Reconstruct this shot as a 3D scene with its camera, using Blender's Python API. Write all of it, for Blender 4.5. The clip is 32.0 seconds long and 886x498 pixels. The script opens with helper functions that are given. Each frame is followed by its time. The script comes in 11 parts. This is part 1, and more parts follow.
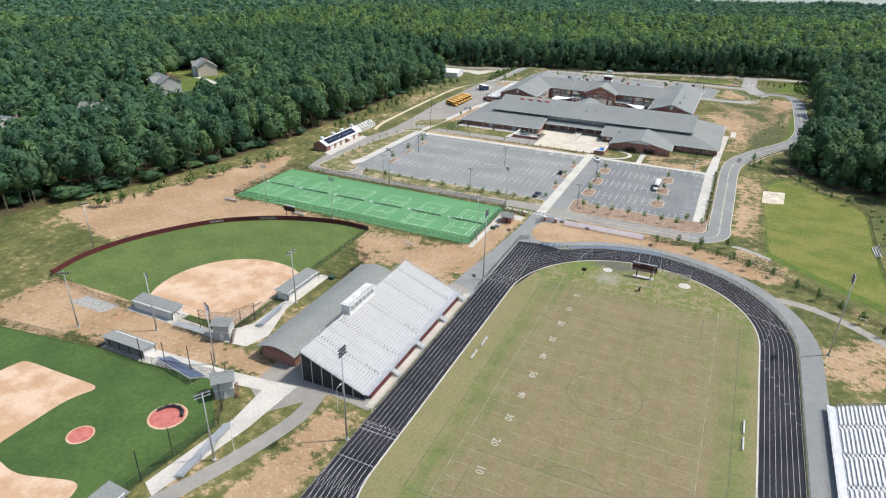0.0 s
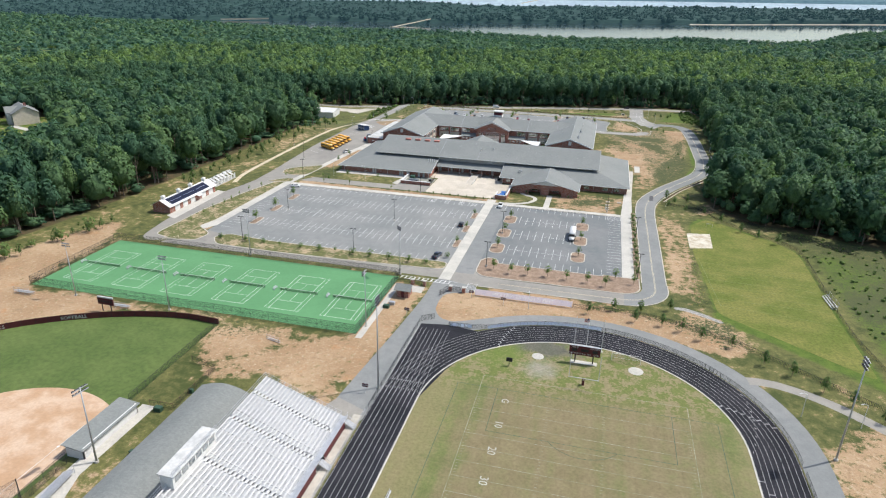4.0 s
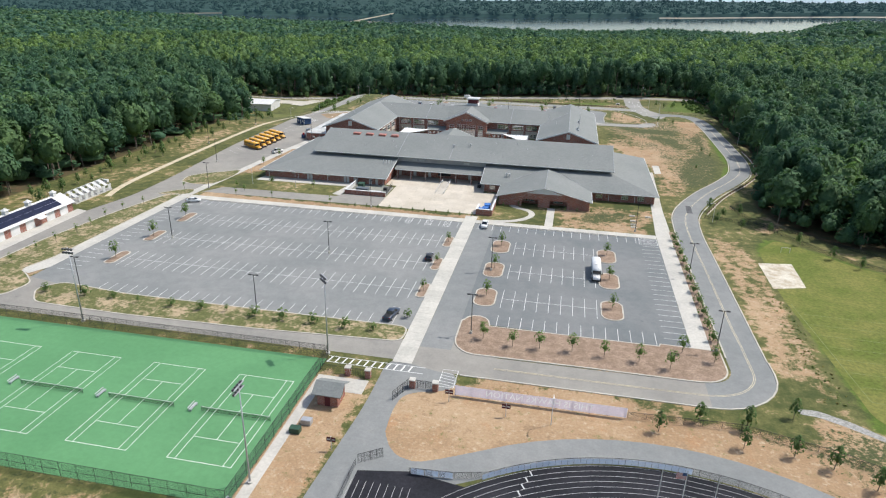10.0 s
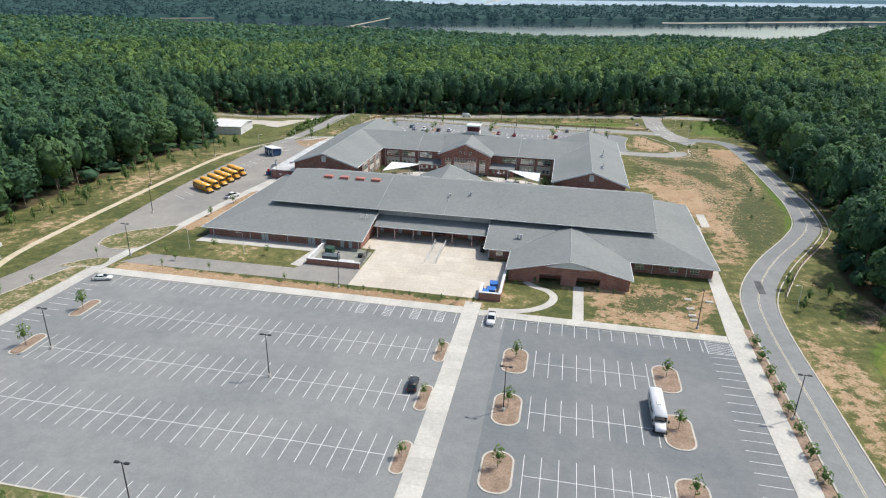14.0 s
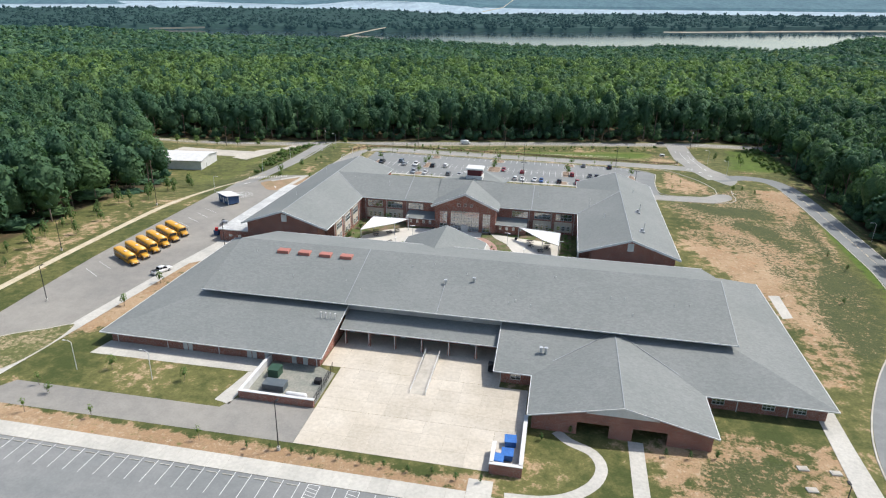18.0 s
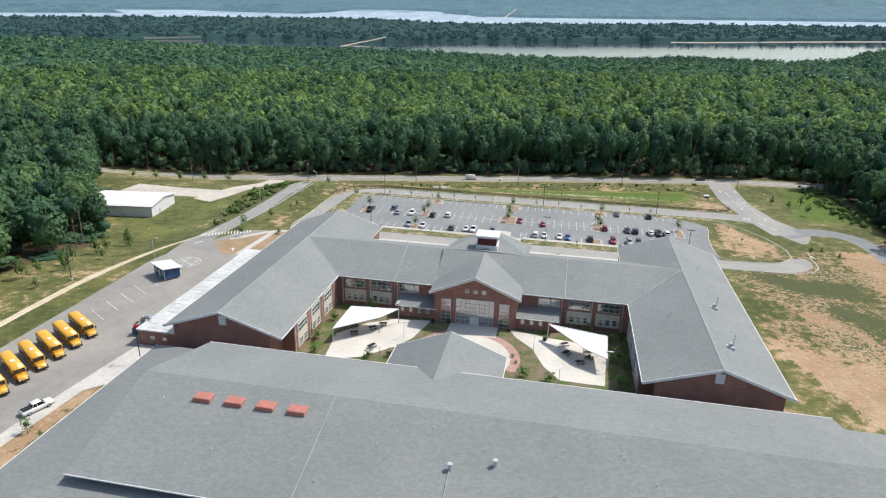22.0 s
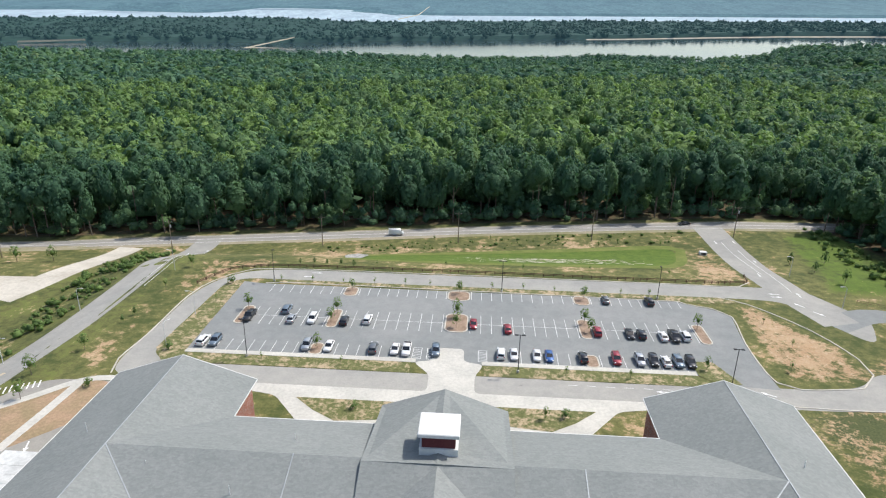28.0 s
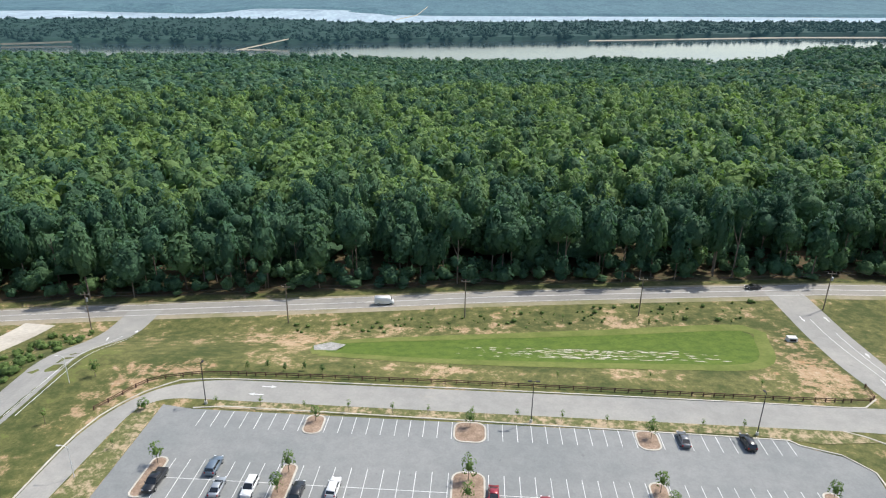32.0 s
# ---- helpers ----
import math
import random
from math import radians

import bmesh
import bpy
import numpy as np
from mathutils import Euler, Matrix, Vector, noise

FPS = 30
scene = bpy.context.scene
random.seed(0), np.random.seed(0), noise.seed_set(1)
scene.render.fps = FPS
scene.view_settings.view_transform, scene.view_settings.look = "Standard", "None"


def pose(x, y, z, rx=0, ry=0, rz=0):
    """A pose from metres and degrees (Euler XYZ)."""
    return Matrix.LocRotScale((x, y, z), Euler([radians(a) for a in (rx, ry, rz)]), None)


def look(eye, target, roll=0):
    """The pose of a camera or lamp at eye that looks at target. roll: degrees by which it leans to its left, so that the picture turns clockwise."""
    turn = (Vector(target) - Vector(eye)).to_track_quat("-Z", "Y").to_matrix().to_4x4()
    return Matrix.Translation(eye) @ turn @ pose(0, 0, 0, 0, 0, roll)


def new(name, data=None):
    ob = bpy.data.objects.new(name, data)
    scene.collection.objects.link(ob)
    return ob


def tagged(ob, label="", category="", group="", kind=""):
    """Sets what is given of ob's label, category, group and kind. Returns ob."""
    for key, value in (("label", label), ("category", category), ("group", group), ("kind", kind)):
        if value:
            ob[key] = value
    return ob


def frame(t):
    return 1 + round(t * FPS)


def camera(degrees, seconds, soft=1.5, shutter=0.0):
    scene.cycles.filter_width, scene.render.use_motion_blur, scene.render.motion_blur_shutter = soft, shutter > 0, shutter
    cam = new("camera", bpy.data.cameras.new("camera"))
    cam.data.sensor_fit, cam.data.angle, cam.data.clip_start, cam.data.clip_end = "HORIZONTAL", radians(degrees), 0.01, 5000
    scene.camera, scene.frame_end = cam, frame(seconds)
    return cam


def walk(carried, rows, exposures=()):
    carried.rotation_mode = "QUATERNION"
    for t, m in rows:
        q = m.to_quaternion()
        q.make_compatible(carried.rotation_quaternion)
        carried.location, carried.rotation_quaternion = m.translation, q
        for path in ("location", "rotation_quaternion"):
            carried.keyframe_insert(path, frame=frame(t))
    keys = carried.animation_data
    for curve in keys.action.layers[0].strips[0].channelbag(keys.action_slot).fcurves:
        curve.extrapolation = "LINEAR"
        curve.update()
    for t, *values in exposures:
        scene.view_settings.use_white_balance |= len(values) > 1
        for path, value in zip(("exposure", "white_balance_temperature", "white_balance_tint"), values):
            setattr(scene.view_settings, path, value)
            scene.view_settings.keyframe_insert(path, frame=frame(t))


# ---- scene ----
cam = camera(69.92, 32.0, soft=1.15)
METRES, EYE, TILT, LEAN, TURN = 461.0, 100.5, 0.0, 0.0, 24.4
ROWS = [
    (0.0, 0.00000, 0.00000, 0.00000, 0.470, -25.830, -0.980),
    (0.5, 0.00030, 0.01500, -0.00240, 0.140, -25.240, -1.000),
    (1.0, 0.00050, 0.03010, -0.00510, -0.430, -24.600, -1.040),
    (1.5, 0.00100, 0.04520, -0.00770, -1.080, -23.990, -1.070),
    (2.0, 0.00160, 0.05940, -0.01010, -1.800, -23.420, -1.110),
    (2.5, 0.00270, 0.07450, -0.01260, -3.150, -22.820, -1.150),
    (3.0, 0.00440, 0.08950, -0.01570, -5.040, -22.480, -1.180),
    (3.5, 0.00640, 0.10440, -0.01900, -8.060, -22.390, -1.280),
    (4.0, 0.00890, 0.11930, -0.02230, -10.150, -22.340, -1.330),
    (4.5, 0.01180, 0.13390, -0.02580, -10.810, -22.330, -1.340),
    (6.5, 0.02320, 0.19240, -0.04130, -12.570, -22.270, -1.380),
    (7.0, 0.02650, 0.20810, -0.04560, -12.850, -22.260, -1.370),
    (7.5, 0.02950, 0.22230, -0.04970, -13.030, -22.280, -1.370),
    (8.0, 0.03290, 0.23690, -0.05390, -13.130, -22.290, -1.360),
    (8.5, 0.03640, 0.25190, -0.05780, -13.130, -22.300, -1.350),
    (9.0, 0.04030, 0.26700, -0.06180, -13.140, -22.300, -1.360),
    (9.5, 0.04420, 0.28220, -0.06570, -13.160, -22.300, -1.350),
    (10.0, 0.04820, 0.29770, -0.06820, -13.170, -22.290, -1.310),
    (10.5, 0.05200, 0.31220, -0.06810, -13.180, -22.290, -1.320),
    (11.0, 0.05620, 0.32850, -0.06790, -13.200, -22.250, -1.300),
    (11.5, 0.06030, 0.34380, -0.06750, -13.200, -22.200, -1.290),
    (12.0, 0.06420, 0.35840, -0.06730, -13.210, -22.140, -1.290),
    (12.5, 0.06840, 0.37380, -0.06710, -13.230, -22.090, -1.300),
    (13.0, 0.07240, 0.38920, -0.06680, -13.260, -22.060, -1.300),
    (13.5, 0.07650, 0.40470, -0.06640, -13.280, -22.020, -1.310),
    (14.0, 0.08058, 0.42025, -0.06603, -13.321, -21.985, -1.307),
    (14.5, 0.08434, 0.43473, -0.06563, -13.370, -21.948, -1.284),
    (16.5, 0.10012, 0.49569, -0.06393, -13.582, -21.811, -1.266),
    (17.0, 0.10420, 0.51180, -0.06383, -13.572, -21.628, -1.266),
    (17.5, 0.10789, 0.52638, -0.06352, -13.582, -21.473, -1.252),
    (18.0, 0.11172, 0.54185, -0.06309, -13.580, -21.315, -1.259),
    (18.5, 0.11555, 0.55733, -0.06267, -13.572, -21.131, -1.289),
    (19.0, 0.11921, 0.57307, -0.06230, -13.567, -20.906, -1.291),
    (19.5, 0.12282, 0.58868, -0.06195, -13.521, -20.690, -1.321),
    (20.0, 0.12641, 0.60409, -0.06134, -13.491, -20.663, -1.328),
    (20.5, 0.13007, 0.61899, -0.06082, -13.458, -20.674, -1.324),
    (21.0, 0.13378, 0.63450, -0.06027, -13.427, -20.655, -1.331),
    (21.5, 0.13776, 0.65104, -0.05995, -13.411, -20.633, -1.317),
    (22.0, 0.14108, 0.66618, -0.05967, -13.417, -20.624, -1.330),
    (22.5, 0.14485, 0.68173, -0.05921, -13.423, -20.637, -1.313),
    (23.0, 0.14833, 0.69687, -0.05898, -13.595, -20.617, -1.312),
    (23.5, 0.15191, 0.71176, -0.05876, -13.940, -20.600, -1.341),
    (24.0, 0.15544, 0.72672, -0.05864, -14.623, -20.561, -1.345),
    (24.5, 0.15903, 0.74081, -0.05847, -15.450, -20.532, -1.349),
    (25.0, 0.16298, 0.75544, -0.05820, -16.332, -20.501, -1.353),
    (25.5, 0.16712, 0.76938, -0.05812, -17.138, -20.502, -1.403),
    (26.0, 0.17159, 0.78377, -0.05787, -17.967, -20.485, -1.439),
    (26.5, 0.17611, 0.79818, -0.05754, -18.869, -20.477, -1.432),
    (28.5, 0.19384, 0.85559, -0.05532, -21.040, -20.717, -0.944),
    (29.0, 0.19968, 0.87123, -0.05514, -21.036, -20.720, -0.944),
    (29.5, 0.20489, 0.88545, -0.05497, -21.073, -20.702, -0.903),
    (30.0, 0.21055, 0.90046, -0.05459, -21.071, -20.712, -0.881),
    (30.5, 0.21618, 0.91546, -0.05425, -20.995, -20.715, -0.890),
    (31.0, 0.22173, 0.93069, -0.05385, -20.983, -20.697, -0.916),
    (31.5, 0.22722, 0.94606, -0.05354, -20.991, -20.661, -0.892),
    (32.0, 0.23282, 0.96135, -0.05297, -21.007, -20.677, -0.907),
]
walk(cam, [(t, pose(0, 0, EYE, TILT, LEAN, TURN) @ pose(METRES * x, METRES * y, METRES * z, 90 + pitch, roll, yaw)) for t, x, y, z, yaw, pitch, roll in ROWS], exposures=((0.0, 0.12), (8.0, 0.06), (14.0, 0.03), (20.0, 0.12), (26.0, 0.14), (32.0, 0.22)))

# ---- light ----
SUN_DIR = Vector((0.85 * math.cos(radians(56)), 0.53 * math.cos(radians(56)), math.sin(radians(56)))).normalized()
world = bpy.data.worlds.new("sky")
scene.world = world
world.use_nodes = True
wn = world.node_tree.nodes
sky = wn.new("ShaderNodeTexSky")
sky.sky_type = "NISHITA"
sky.sun_disc = False
sky.sun_elevation = math.asin(SUN_DIR.z)
sky.sun_rotation = math.atan2(SUN_DIR.x, SUN_DIR.y)
sky.air_density, sky.dust_density, sky.ozone_density = 1.2, 2.0, 1.0
world.node_tree.links.new(sky.outputs[0], wn["Background"].inputs[0])
wn["Background"].inputs[1].default_value = 0.155
sun = new("sun", bpy.data.lights.new("sun", "SUN"))
sun.data.energy, sun.data.angle, sun.data.color = 4.2, radians(0.6), (1.0, 0.96, 0.9)
sun.matrix_world = look(SUN_DIR * 500, (0, 0, 0))

# ---- materials ----
RNG = random.Random(7)
NPR = np.random.default_rng(11)


class Nodes:
    """Short hands for building a node material."""

    def __init__(self, name):
        self.m = bpy.data.materials.new(name)
        self.m.use_nodes = True
        self.t = self.m.node_tree
        self.b = self.t.nodes["Principled BSDF"]
        self.pos = self.t.nodes.new("ShaderNodeNewGeometry").outputs["Position"]

    def put(self, socket, v):
        if isinstance(v, (int, float)):
            socket.default_value = v
        elif isinstance(v, tuple):
            socket.default_value = (*v, 1) if len(v) == 3 and socket.type == "RGBA" else v
        else:
            self.t.links.new(v, socket)

    def noise(self, scale, detail=4, rough=0.6, coords=None):
        n = self.t.nodes.new("ShaderNodeTexNoise")
        n.inputs["Scale"].default_value, n.inputs["Detail"].default_value, n.inputs["Roughness"].default_value = scale, detail, rough
        self.put(n.inputs["Vector"], coords or self.pos)
        return n.outputs["Fac"]

    def scaled(self, x, y, z):
        n = self.t.nodes.new("ShaderNodeVectorMath")
        n.operation = "MULTIPLY"
        self.put(n.inputs[0], self.pos)
        n.inputs[1].default_value = (x, y, z)
        return n.outputs[0]

    def voronoi(self, scale, out="Distance", coords=None):
        n = self.t.nodes.new("ShaderNodeTexVoronoi")
        n.inputs["Scale"].default_value = scale
        self.put(n.inputs["Vector"], coords or self.pos)
        return n.outputs[out]

    def brick(self, scale, c1, c2, mortar, coords, width=0.5, height=0.25, size=0.02):
        n = self.t.nodes.new("ShaderNodeTexBrick")
        for k, v in (("Color1", c1), ("Color2", c2), ("Mortar", mortar)):
            self.put(n.inputs[k], v)
        n.inputs["Scale"].default_value = scale
        n.inputs["Brick Width"].default_value, n.inputs["Row Height"].default_value, n.inputs["Mortar Size"].default_value = width, height, size
        self.put(n.inputs["Vector"], coords)
        return n.outputs["Color"]

    def ramp(self, fac, a, b):
        """0 below a, 1 above b."""
        n = self.t.nodes.new("ShaderNodeMapRange")
        n.interpolation_type = "SMOOTHSTEP"
        self.put(n.inputs[0], fac)
        n.inputs[1].default_value, n.inputs[2].default_value = a, b
        return n.outputs[0]

    def mix(self, fac, a, b, blend="MIX"):
        n = self.t.nodes.new("ShaderNodeMix")
        n.data_type, n.blend_type = "RGBA", blend
        self.put(n.inputs[0], fac), self.put(n.inputs[6], a), self.put(n.inputs[7], b)
        return n.outputs[2]

    def math(self, op, a, b=0.0):
        n = self.t.nodes.new("ShaderNodeMath")
        n.operation = op
        self.put(n.inputs[0], a), self.put(n.inputs[1], b)
        return n.outputs[0]

    def attr(self, name):
        n = self.t.nodes.new("ShaderNodeAttribute")
        n.attribute_name = name
        return n.outputs["Fac"]

    def xyz(self):
        n = self.t.nodes.new("ShaderNodeSeparateXYZ")
        self.put(n.inputs[0], self.pos)
        return n.outputs

    def random(self):
        return self.t.nodes.new("ShaderNodeObjectInfo").outputs["Random"]

    def done(self, col, rough=0.8, bump=None, strength=0.3, dist=0.05, metal=0.0, spec=0.3):
        self.put(self.b.inputs["Base Color"], col)
        self.put(self.b.inputs["Roughness"], rough)
        self.b.inputs["Metallic"].default_value = metal
        self.b.inputs["Specular IOR Level"].default_value = spec
        if bump is not None:
            n = self.t.nodes.new("ShaderNodeBump")
            n.inputs["Strength"].default_value, n.inputs["Distance"].default_value = strength, dist
            self.put(n.inputs["Height"], bump)
            self.t.links.new(n.outputs[0], self.b.inputs["Normal"])
        return self.m


def mottled(name, c, c2, big=0.25, fine=4.0, rough=0.85, metal=0.0, lo=0.35, hi=0.65, grain=0.25, spec=0.3, bump=0.2):
    """Two scales of variation: broad stains from c to c2, and a fine grain."""
    n = Nodes(name)
    broad = n.mix(n.ramp(n.noise(big, 5), lo, hi), c, c2)
    f = n.noise(fine, 4, 0.7)
    g = n.mix(n.ramp(f, 0.3, 0.7), tuple(1 - grain for _ in range(3)), tuple(1 + grain for _ in range(3)))
    return n.done(n.mix(1.0, broad, g, "MULTIPLY"), rough, f, bump, 0.03, metal, spec)




def asphalt_material(name, c, c2):
    """Rolled asphalt: broad fading, patchy wear, drip stains and fine grit."""
    n = Nodes(name)
    col = n.mix(n.ramp(n.noise(0.045, 5), 0.35, 0.65), c, c2)
    col = n.mix(1.0, col, n.mix(n.ramp(n.noise(0.35, 6, 0.75), 0.35, 0.65), (0.93, 0.93, 0.935), (1.06, 1.06, 1.05)), "MULTIPLY")
    col = n.mix(n.ramp(n.noise(0.55, 4, 0.6), 0.66, 0.74), col, n.mix(1.0, col, (0.78, 0.78, 0.79), "MULTIPLY"))
    col = n.mix(n.ramp(n.noise(0.12, 6, 0.8), 0.62, 0.74), col, n.mix(1.0, col, (1.10, 1.07, 1.0), "MULTIPLY"))
    f = n.noise(2.2, 4, 0.75)
    return n.done(n.mix(1.0, col, n.mix(n.ramp(f, 0.3, 0.7), (0.94,) * 3, (1.06,) * 3), "MULTIPLY"), 0.9, f, 0.05, 0.02)


M_ASPHALT = asphalt_material("asphalt", (0.194, 0.204, 0.201), (0.229, 0.234, 0.228))
M_ASPHALT_PALE = asphalt_material("bleached_asphalt", (0.262, 0.258, 0.240), (0.315, 0.305, 0.278))
M_ASPHALT_OLD = asphalt_material("aged_asphalt", (0.235, 0.225, 0.205), (0.285, 0.27, 0.24))
M_ASPHALT_DARK = asphalt_material("newer_asphalt", (0.150, 0.163, 0.166), (0.19, 0.197, 0.196))
M_CONCRETE = mottled("concrete", (0.42, 0.405, 0.365), (0.50, 0.48, 0.43), 0.12, 1.5, 0.85, grain=0.10)
M_CONCRETE_APRON = mottled("pale_concrete", (0.40, 0.365, 0.31), (0.49, 0.455, 0.39), 0.10, 0.9, 0.85, grain=0.10)
M_JOINT = mottled("joint_grime", (0.32, 0.29, 0.24), (0.38, 0.34, 0.28), 0.5, 3.0, 0.95, grain=0.15)


def slab_material(name, c, c2):
    n = Nodes(name)
    base = n.mix(n.ramp(n.noise(0.10, 5), 0.35, 0.65), c, c2)
    each = n.mix(n.random(), (0.93, 0.93, 0.92), (1.06, 1.06, 1.05))
    f = n.noise(1.4, 5, 0.7)
    col = n.mix(1.0, n.mix(1.0, base, each, "MULTIPLY"), n.mix(n.ramp(f, 0.3, 0.7), (0.9,) * 3, (1.08,) * 3), "MULTIPLY")
    return n.done(col, 0.85, f, 0.15, 0.02)


M_SLAB = slab_material("walk_slab", (0.43, 0.415, 0.375), (0.51, 0.49, 0.44))
M_SLAB_TAN = slab_material("court_slab", (0.47, 0.42, 0.345), (0.55, 0.50, 0.425))
M_KERB = mottled("kerb_concrete", (0.42, 0.39, 0.33), (0.50, 0.47, 0.41), 0.3, 2.0, 0.85, grain=0.12)
M_PAINT = mottled("road_paint", (0.70, 0.70, 0.68), (0.55, 0.55, 0.53), 0.4, 3.0, 0.7, grain=0.12)
M_PAINT_YELLOW = mottled("yellow_road_paint", (0.62, 0.54, 0.36), (0.52, 0.46, 0.33), 0.4, 3.0, 0.7, grain=0.12)
M_FIELD_PAINT = mottled("worn_turf_paint", (0.31, 0.31, 0.245), (0.18, 0.185, 0.11), 0.3, 2.0, 0.9, grain=0.25)
M_FIELD_NUM = mottled("turf_number_paint", (0.50, 0.50, 0.46), (0.36, 0.36, 0.30), 0.5, 2.0, 0.9, grain=0.2)
M_FIELD_DARK = mottled("dark_turf_line", (0.05, 0.09, 0.07), (0.07, 0.10, 0.06), 0.3, 2.0, 0.9, grain=0.25)
M_TRACK = mottled("track_rubber", (0.017, 0.018, 0.022), (0.029, 0.029, 0.035), 0.10, 2.0, 0.9, grain=0.20, spec=0.14)
M_TRACK_LINE = mottled("track_line_paint", (0.52, 0.52, 0.52), (0.44, 0.44, 0.44), 0.4, 2.0, 0.7, grain=0.1)
M_COURT = mottled("court_green", (0.092, 0.240, 0.104), (0.106, 0.268, 0.118), 0.08, 1.0, 0.75, grain=0.06)
M_MULCH = mottled("mulch", (0.22, 0.155, 0.11), (0.30, 0.22, 0.16), 0.5, 3.0, 0.95, grain=0.22)
M_CLAY = mottled("infield_clay", (0.43, 0.275, 0.165), (0.54, 0.40, 0.29), 0.14, 1.5, 0.95, grain=0.08)
M_RED_CLAY = mottled("mound_clay", (0.38, 0.11, 0.10), (0.46, 0.16, 0.13), 0.5, 2.0, 0.95, grain=0.15)
M_SAND = mottled("pale_sand", (0.60, 0.56, 0.47), (0.40, 0.34, 0.25), 0.3, 2.0, 0.95, grain=0.15)
M_TURF = mottled("mown_turf", (0.075, 0.115, 0.030), (0.10, 0.14, 0.04), 0.08, 0.8, 0.95, grain=0.16)
M_TURF_DEEP = mottled("deep_green_turf", (0.045, 0.085, 0.022), (0.062, 0.11, 0.028), 0.08, 0.8, 0.95, grain=0.16)
M_COURT_LINE = mottled("court_line_paint", (0.78, 0.78, 0.76), (0.70, 0.70, 0.68), 0.4, 2.0, 0.7, grain=0.05)
M_SHOULDER = mottled("gravel_shoulder", (0.30, 0.26, 0.19), (0.20, 0.19, 0.10), 0.06, 0.7, 0.95, grain=0.10)
M_RIPRAP = mottled("riprap_stone", (0.24, 0.24, 0.22), (0.35, 0.34, 0.32), 1.2, 3.0, 0.9, grain=0.3)
M_METAL = mottled("aluminium", (0.50, 0.51, 0.52), (0.58, 0.59, 0.60), 0.5, 4.0, 0.45, 0.55, grain=0.08, bump=0.05)
M_GALV = mottled("galvanised_steel", (0.42, 0.43, 0.45), (0.50, 0.51, 0.53), 1.0, 6.0, 0.5, 0.6, grain=0.10, bump=0.05)
M_BLACK = mottled("black_coating", (0.018, 0.018, 0.020), (0.03, 0.03, 0.032), 1.0, 6.0, 0.55, grain=0.15, bump=0.05)
M_WHITE = mottled("white_trim", (0.64, 0.64, 0.63), (0.57, 0.57, 0.55), 0.5, 3.0, 0.6, grain=0.05, bump=0.05)
M_MEMBRANE = mottled("roof_membrane", (0.55, 0.555, 0.535), (0.44, 0.445, 0.435), 0.25, 1.2, 0.7, grain=0.12)
M_GREY_PANEL = mottled("grey_siding", (0.36, 0.36, 0.36), (0.40, 0.40, 0.39), 0.4, 2.0, 0.7, grain=0.05)
M_MAROON = mottled("maroon_paint", (0.085, 0.018, 0.022), (0.11, 0.025, 0.028), 0.5, 3.0, 0.6, grain=0.12)
M_BROWN = mottled("brown_bark_fence", (0.09, 0.05, 0.035), (0.13, 0.075, 0.05), 0.8, 3.0, 0.85, grain=0.2)
M_BARK = mottled("bark", (0.13, 0.10, 0.075), (0.20, 0.165, 0.13), 0.8, 5.0, 0.95, grain=0.3)
M_TAN = mottled("tan_block", (0.50, 0.45, 0.37), (0.58, 0.52, 0.43), 0.6, 3.0, 0.85, grain=0.12)
M_NAVY = mottled("navy_siding", (0.035, 0.075, 0.16), (0.045, 0.09, 0.19), 0.6, 3.0, 0.6, grain=0.08)
M_SOLAR = mottled("solar_cell", (0.008, 0.010, 0.028), (0.012, 0.014, 0.036), 0.6, 3.0, 0.25, grain=0.10, spec=0.5)
M_FLASH = mottled("grey_flashing", (0.30, 0.32, 0.33), (0.36, 0.38, 0.39), 0.5, 3.0, 0.5, 0.2, grain=0.06)
M_YARD = mottled("yard_gravel", (0.21, 0.22, 0.19), (0.29, 0.28, 0.24), 0.25, 2.0, 0.95, grain=0.12)
M_DARK_BOX = mottled("slate_enamel", (0.09, 0.11, 0.12), (0.12, 0.14, 0.15), 0.6, 3.0, 0.5, grain=0.06)
M_PATIO = mottled("patio_concrete", (0.50, 0.475, 0.42), (0.58, 0.55, 0.49), 0.10, 1.2, 0.85, grain=0.06)
M_RED_VENT = mottled("red_oxide_metal", (0.38, 0.15, 0.115), (0.44, 0.18, 0.14), 0.6, 3.0, 0.5, grain=0.08)
M_CANVAS = mottled("white_canvas", (0.78, 0.78, 0.76), (0.72, 0.72, 0.70), 0.4, 2.0, 0.7, grain=0.03)
M_GREEN_BOX = mottled("green_enamel", (0.03, 0.07, 0.045), (0.04, 0.085, 0.055), 0.6, 3.0, 0.5, grain=0.08)
def cloth_material(name, c, c2):
    """Thin woven cloth that lets the sun through."""
    m = mottled(name, c, c2, 0.3, 3.0, 0.85, grain=0.06)
    t = m.node_tree
    b = t.nodes["Principled BSDF"]
    tr, mx = t.nodes.new("ShaderNodeBsdfTranslucent"), t.nodes.new("ShaderNodeMixShader")
    t.links.new(b.inputs["Base Color"].links[0].from_socket, tr.inputs[0])
    mx.inputs[0].default_value = 0.5
    t.links.new(b.outputs[0], mx.inputs[1])
    t.links.new(tr.outputs[0], mx.inputs[2])
    t.links.new(mx.outputs[0], t.nodes["Material Output"].inputs[0])
    return m


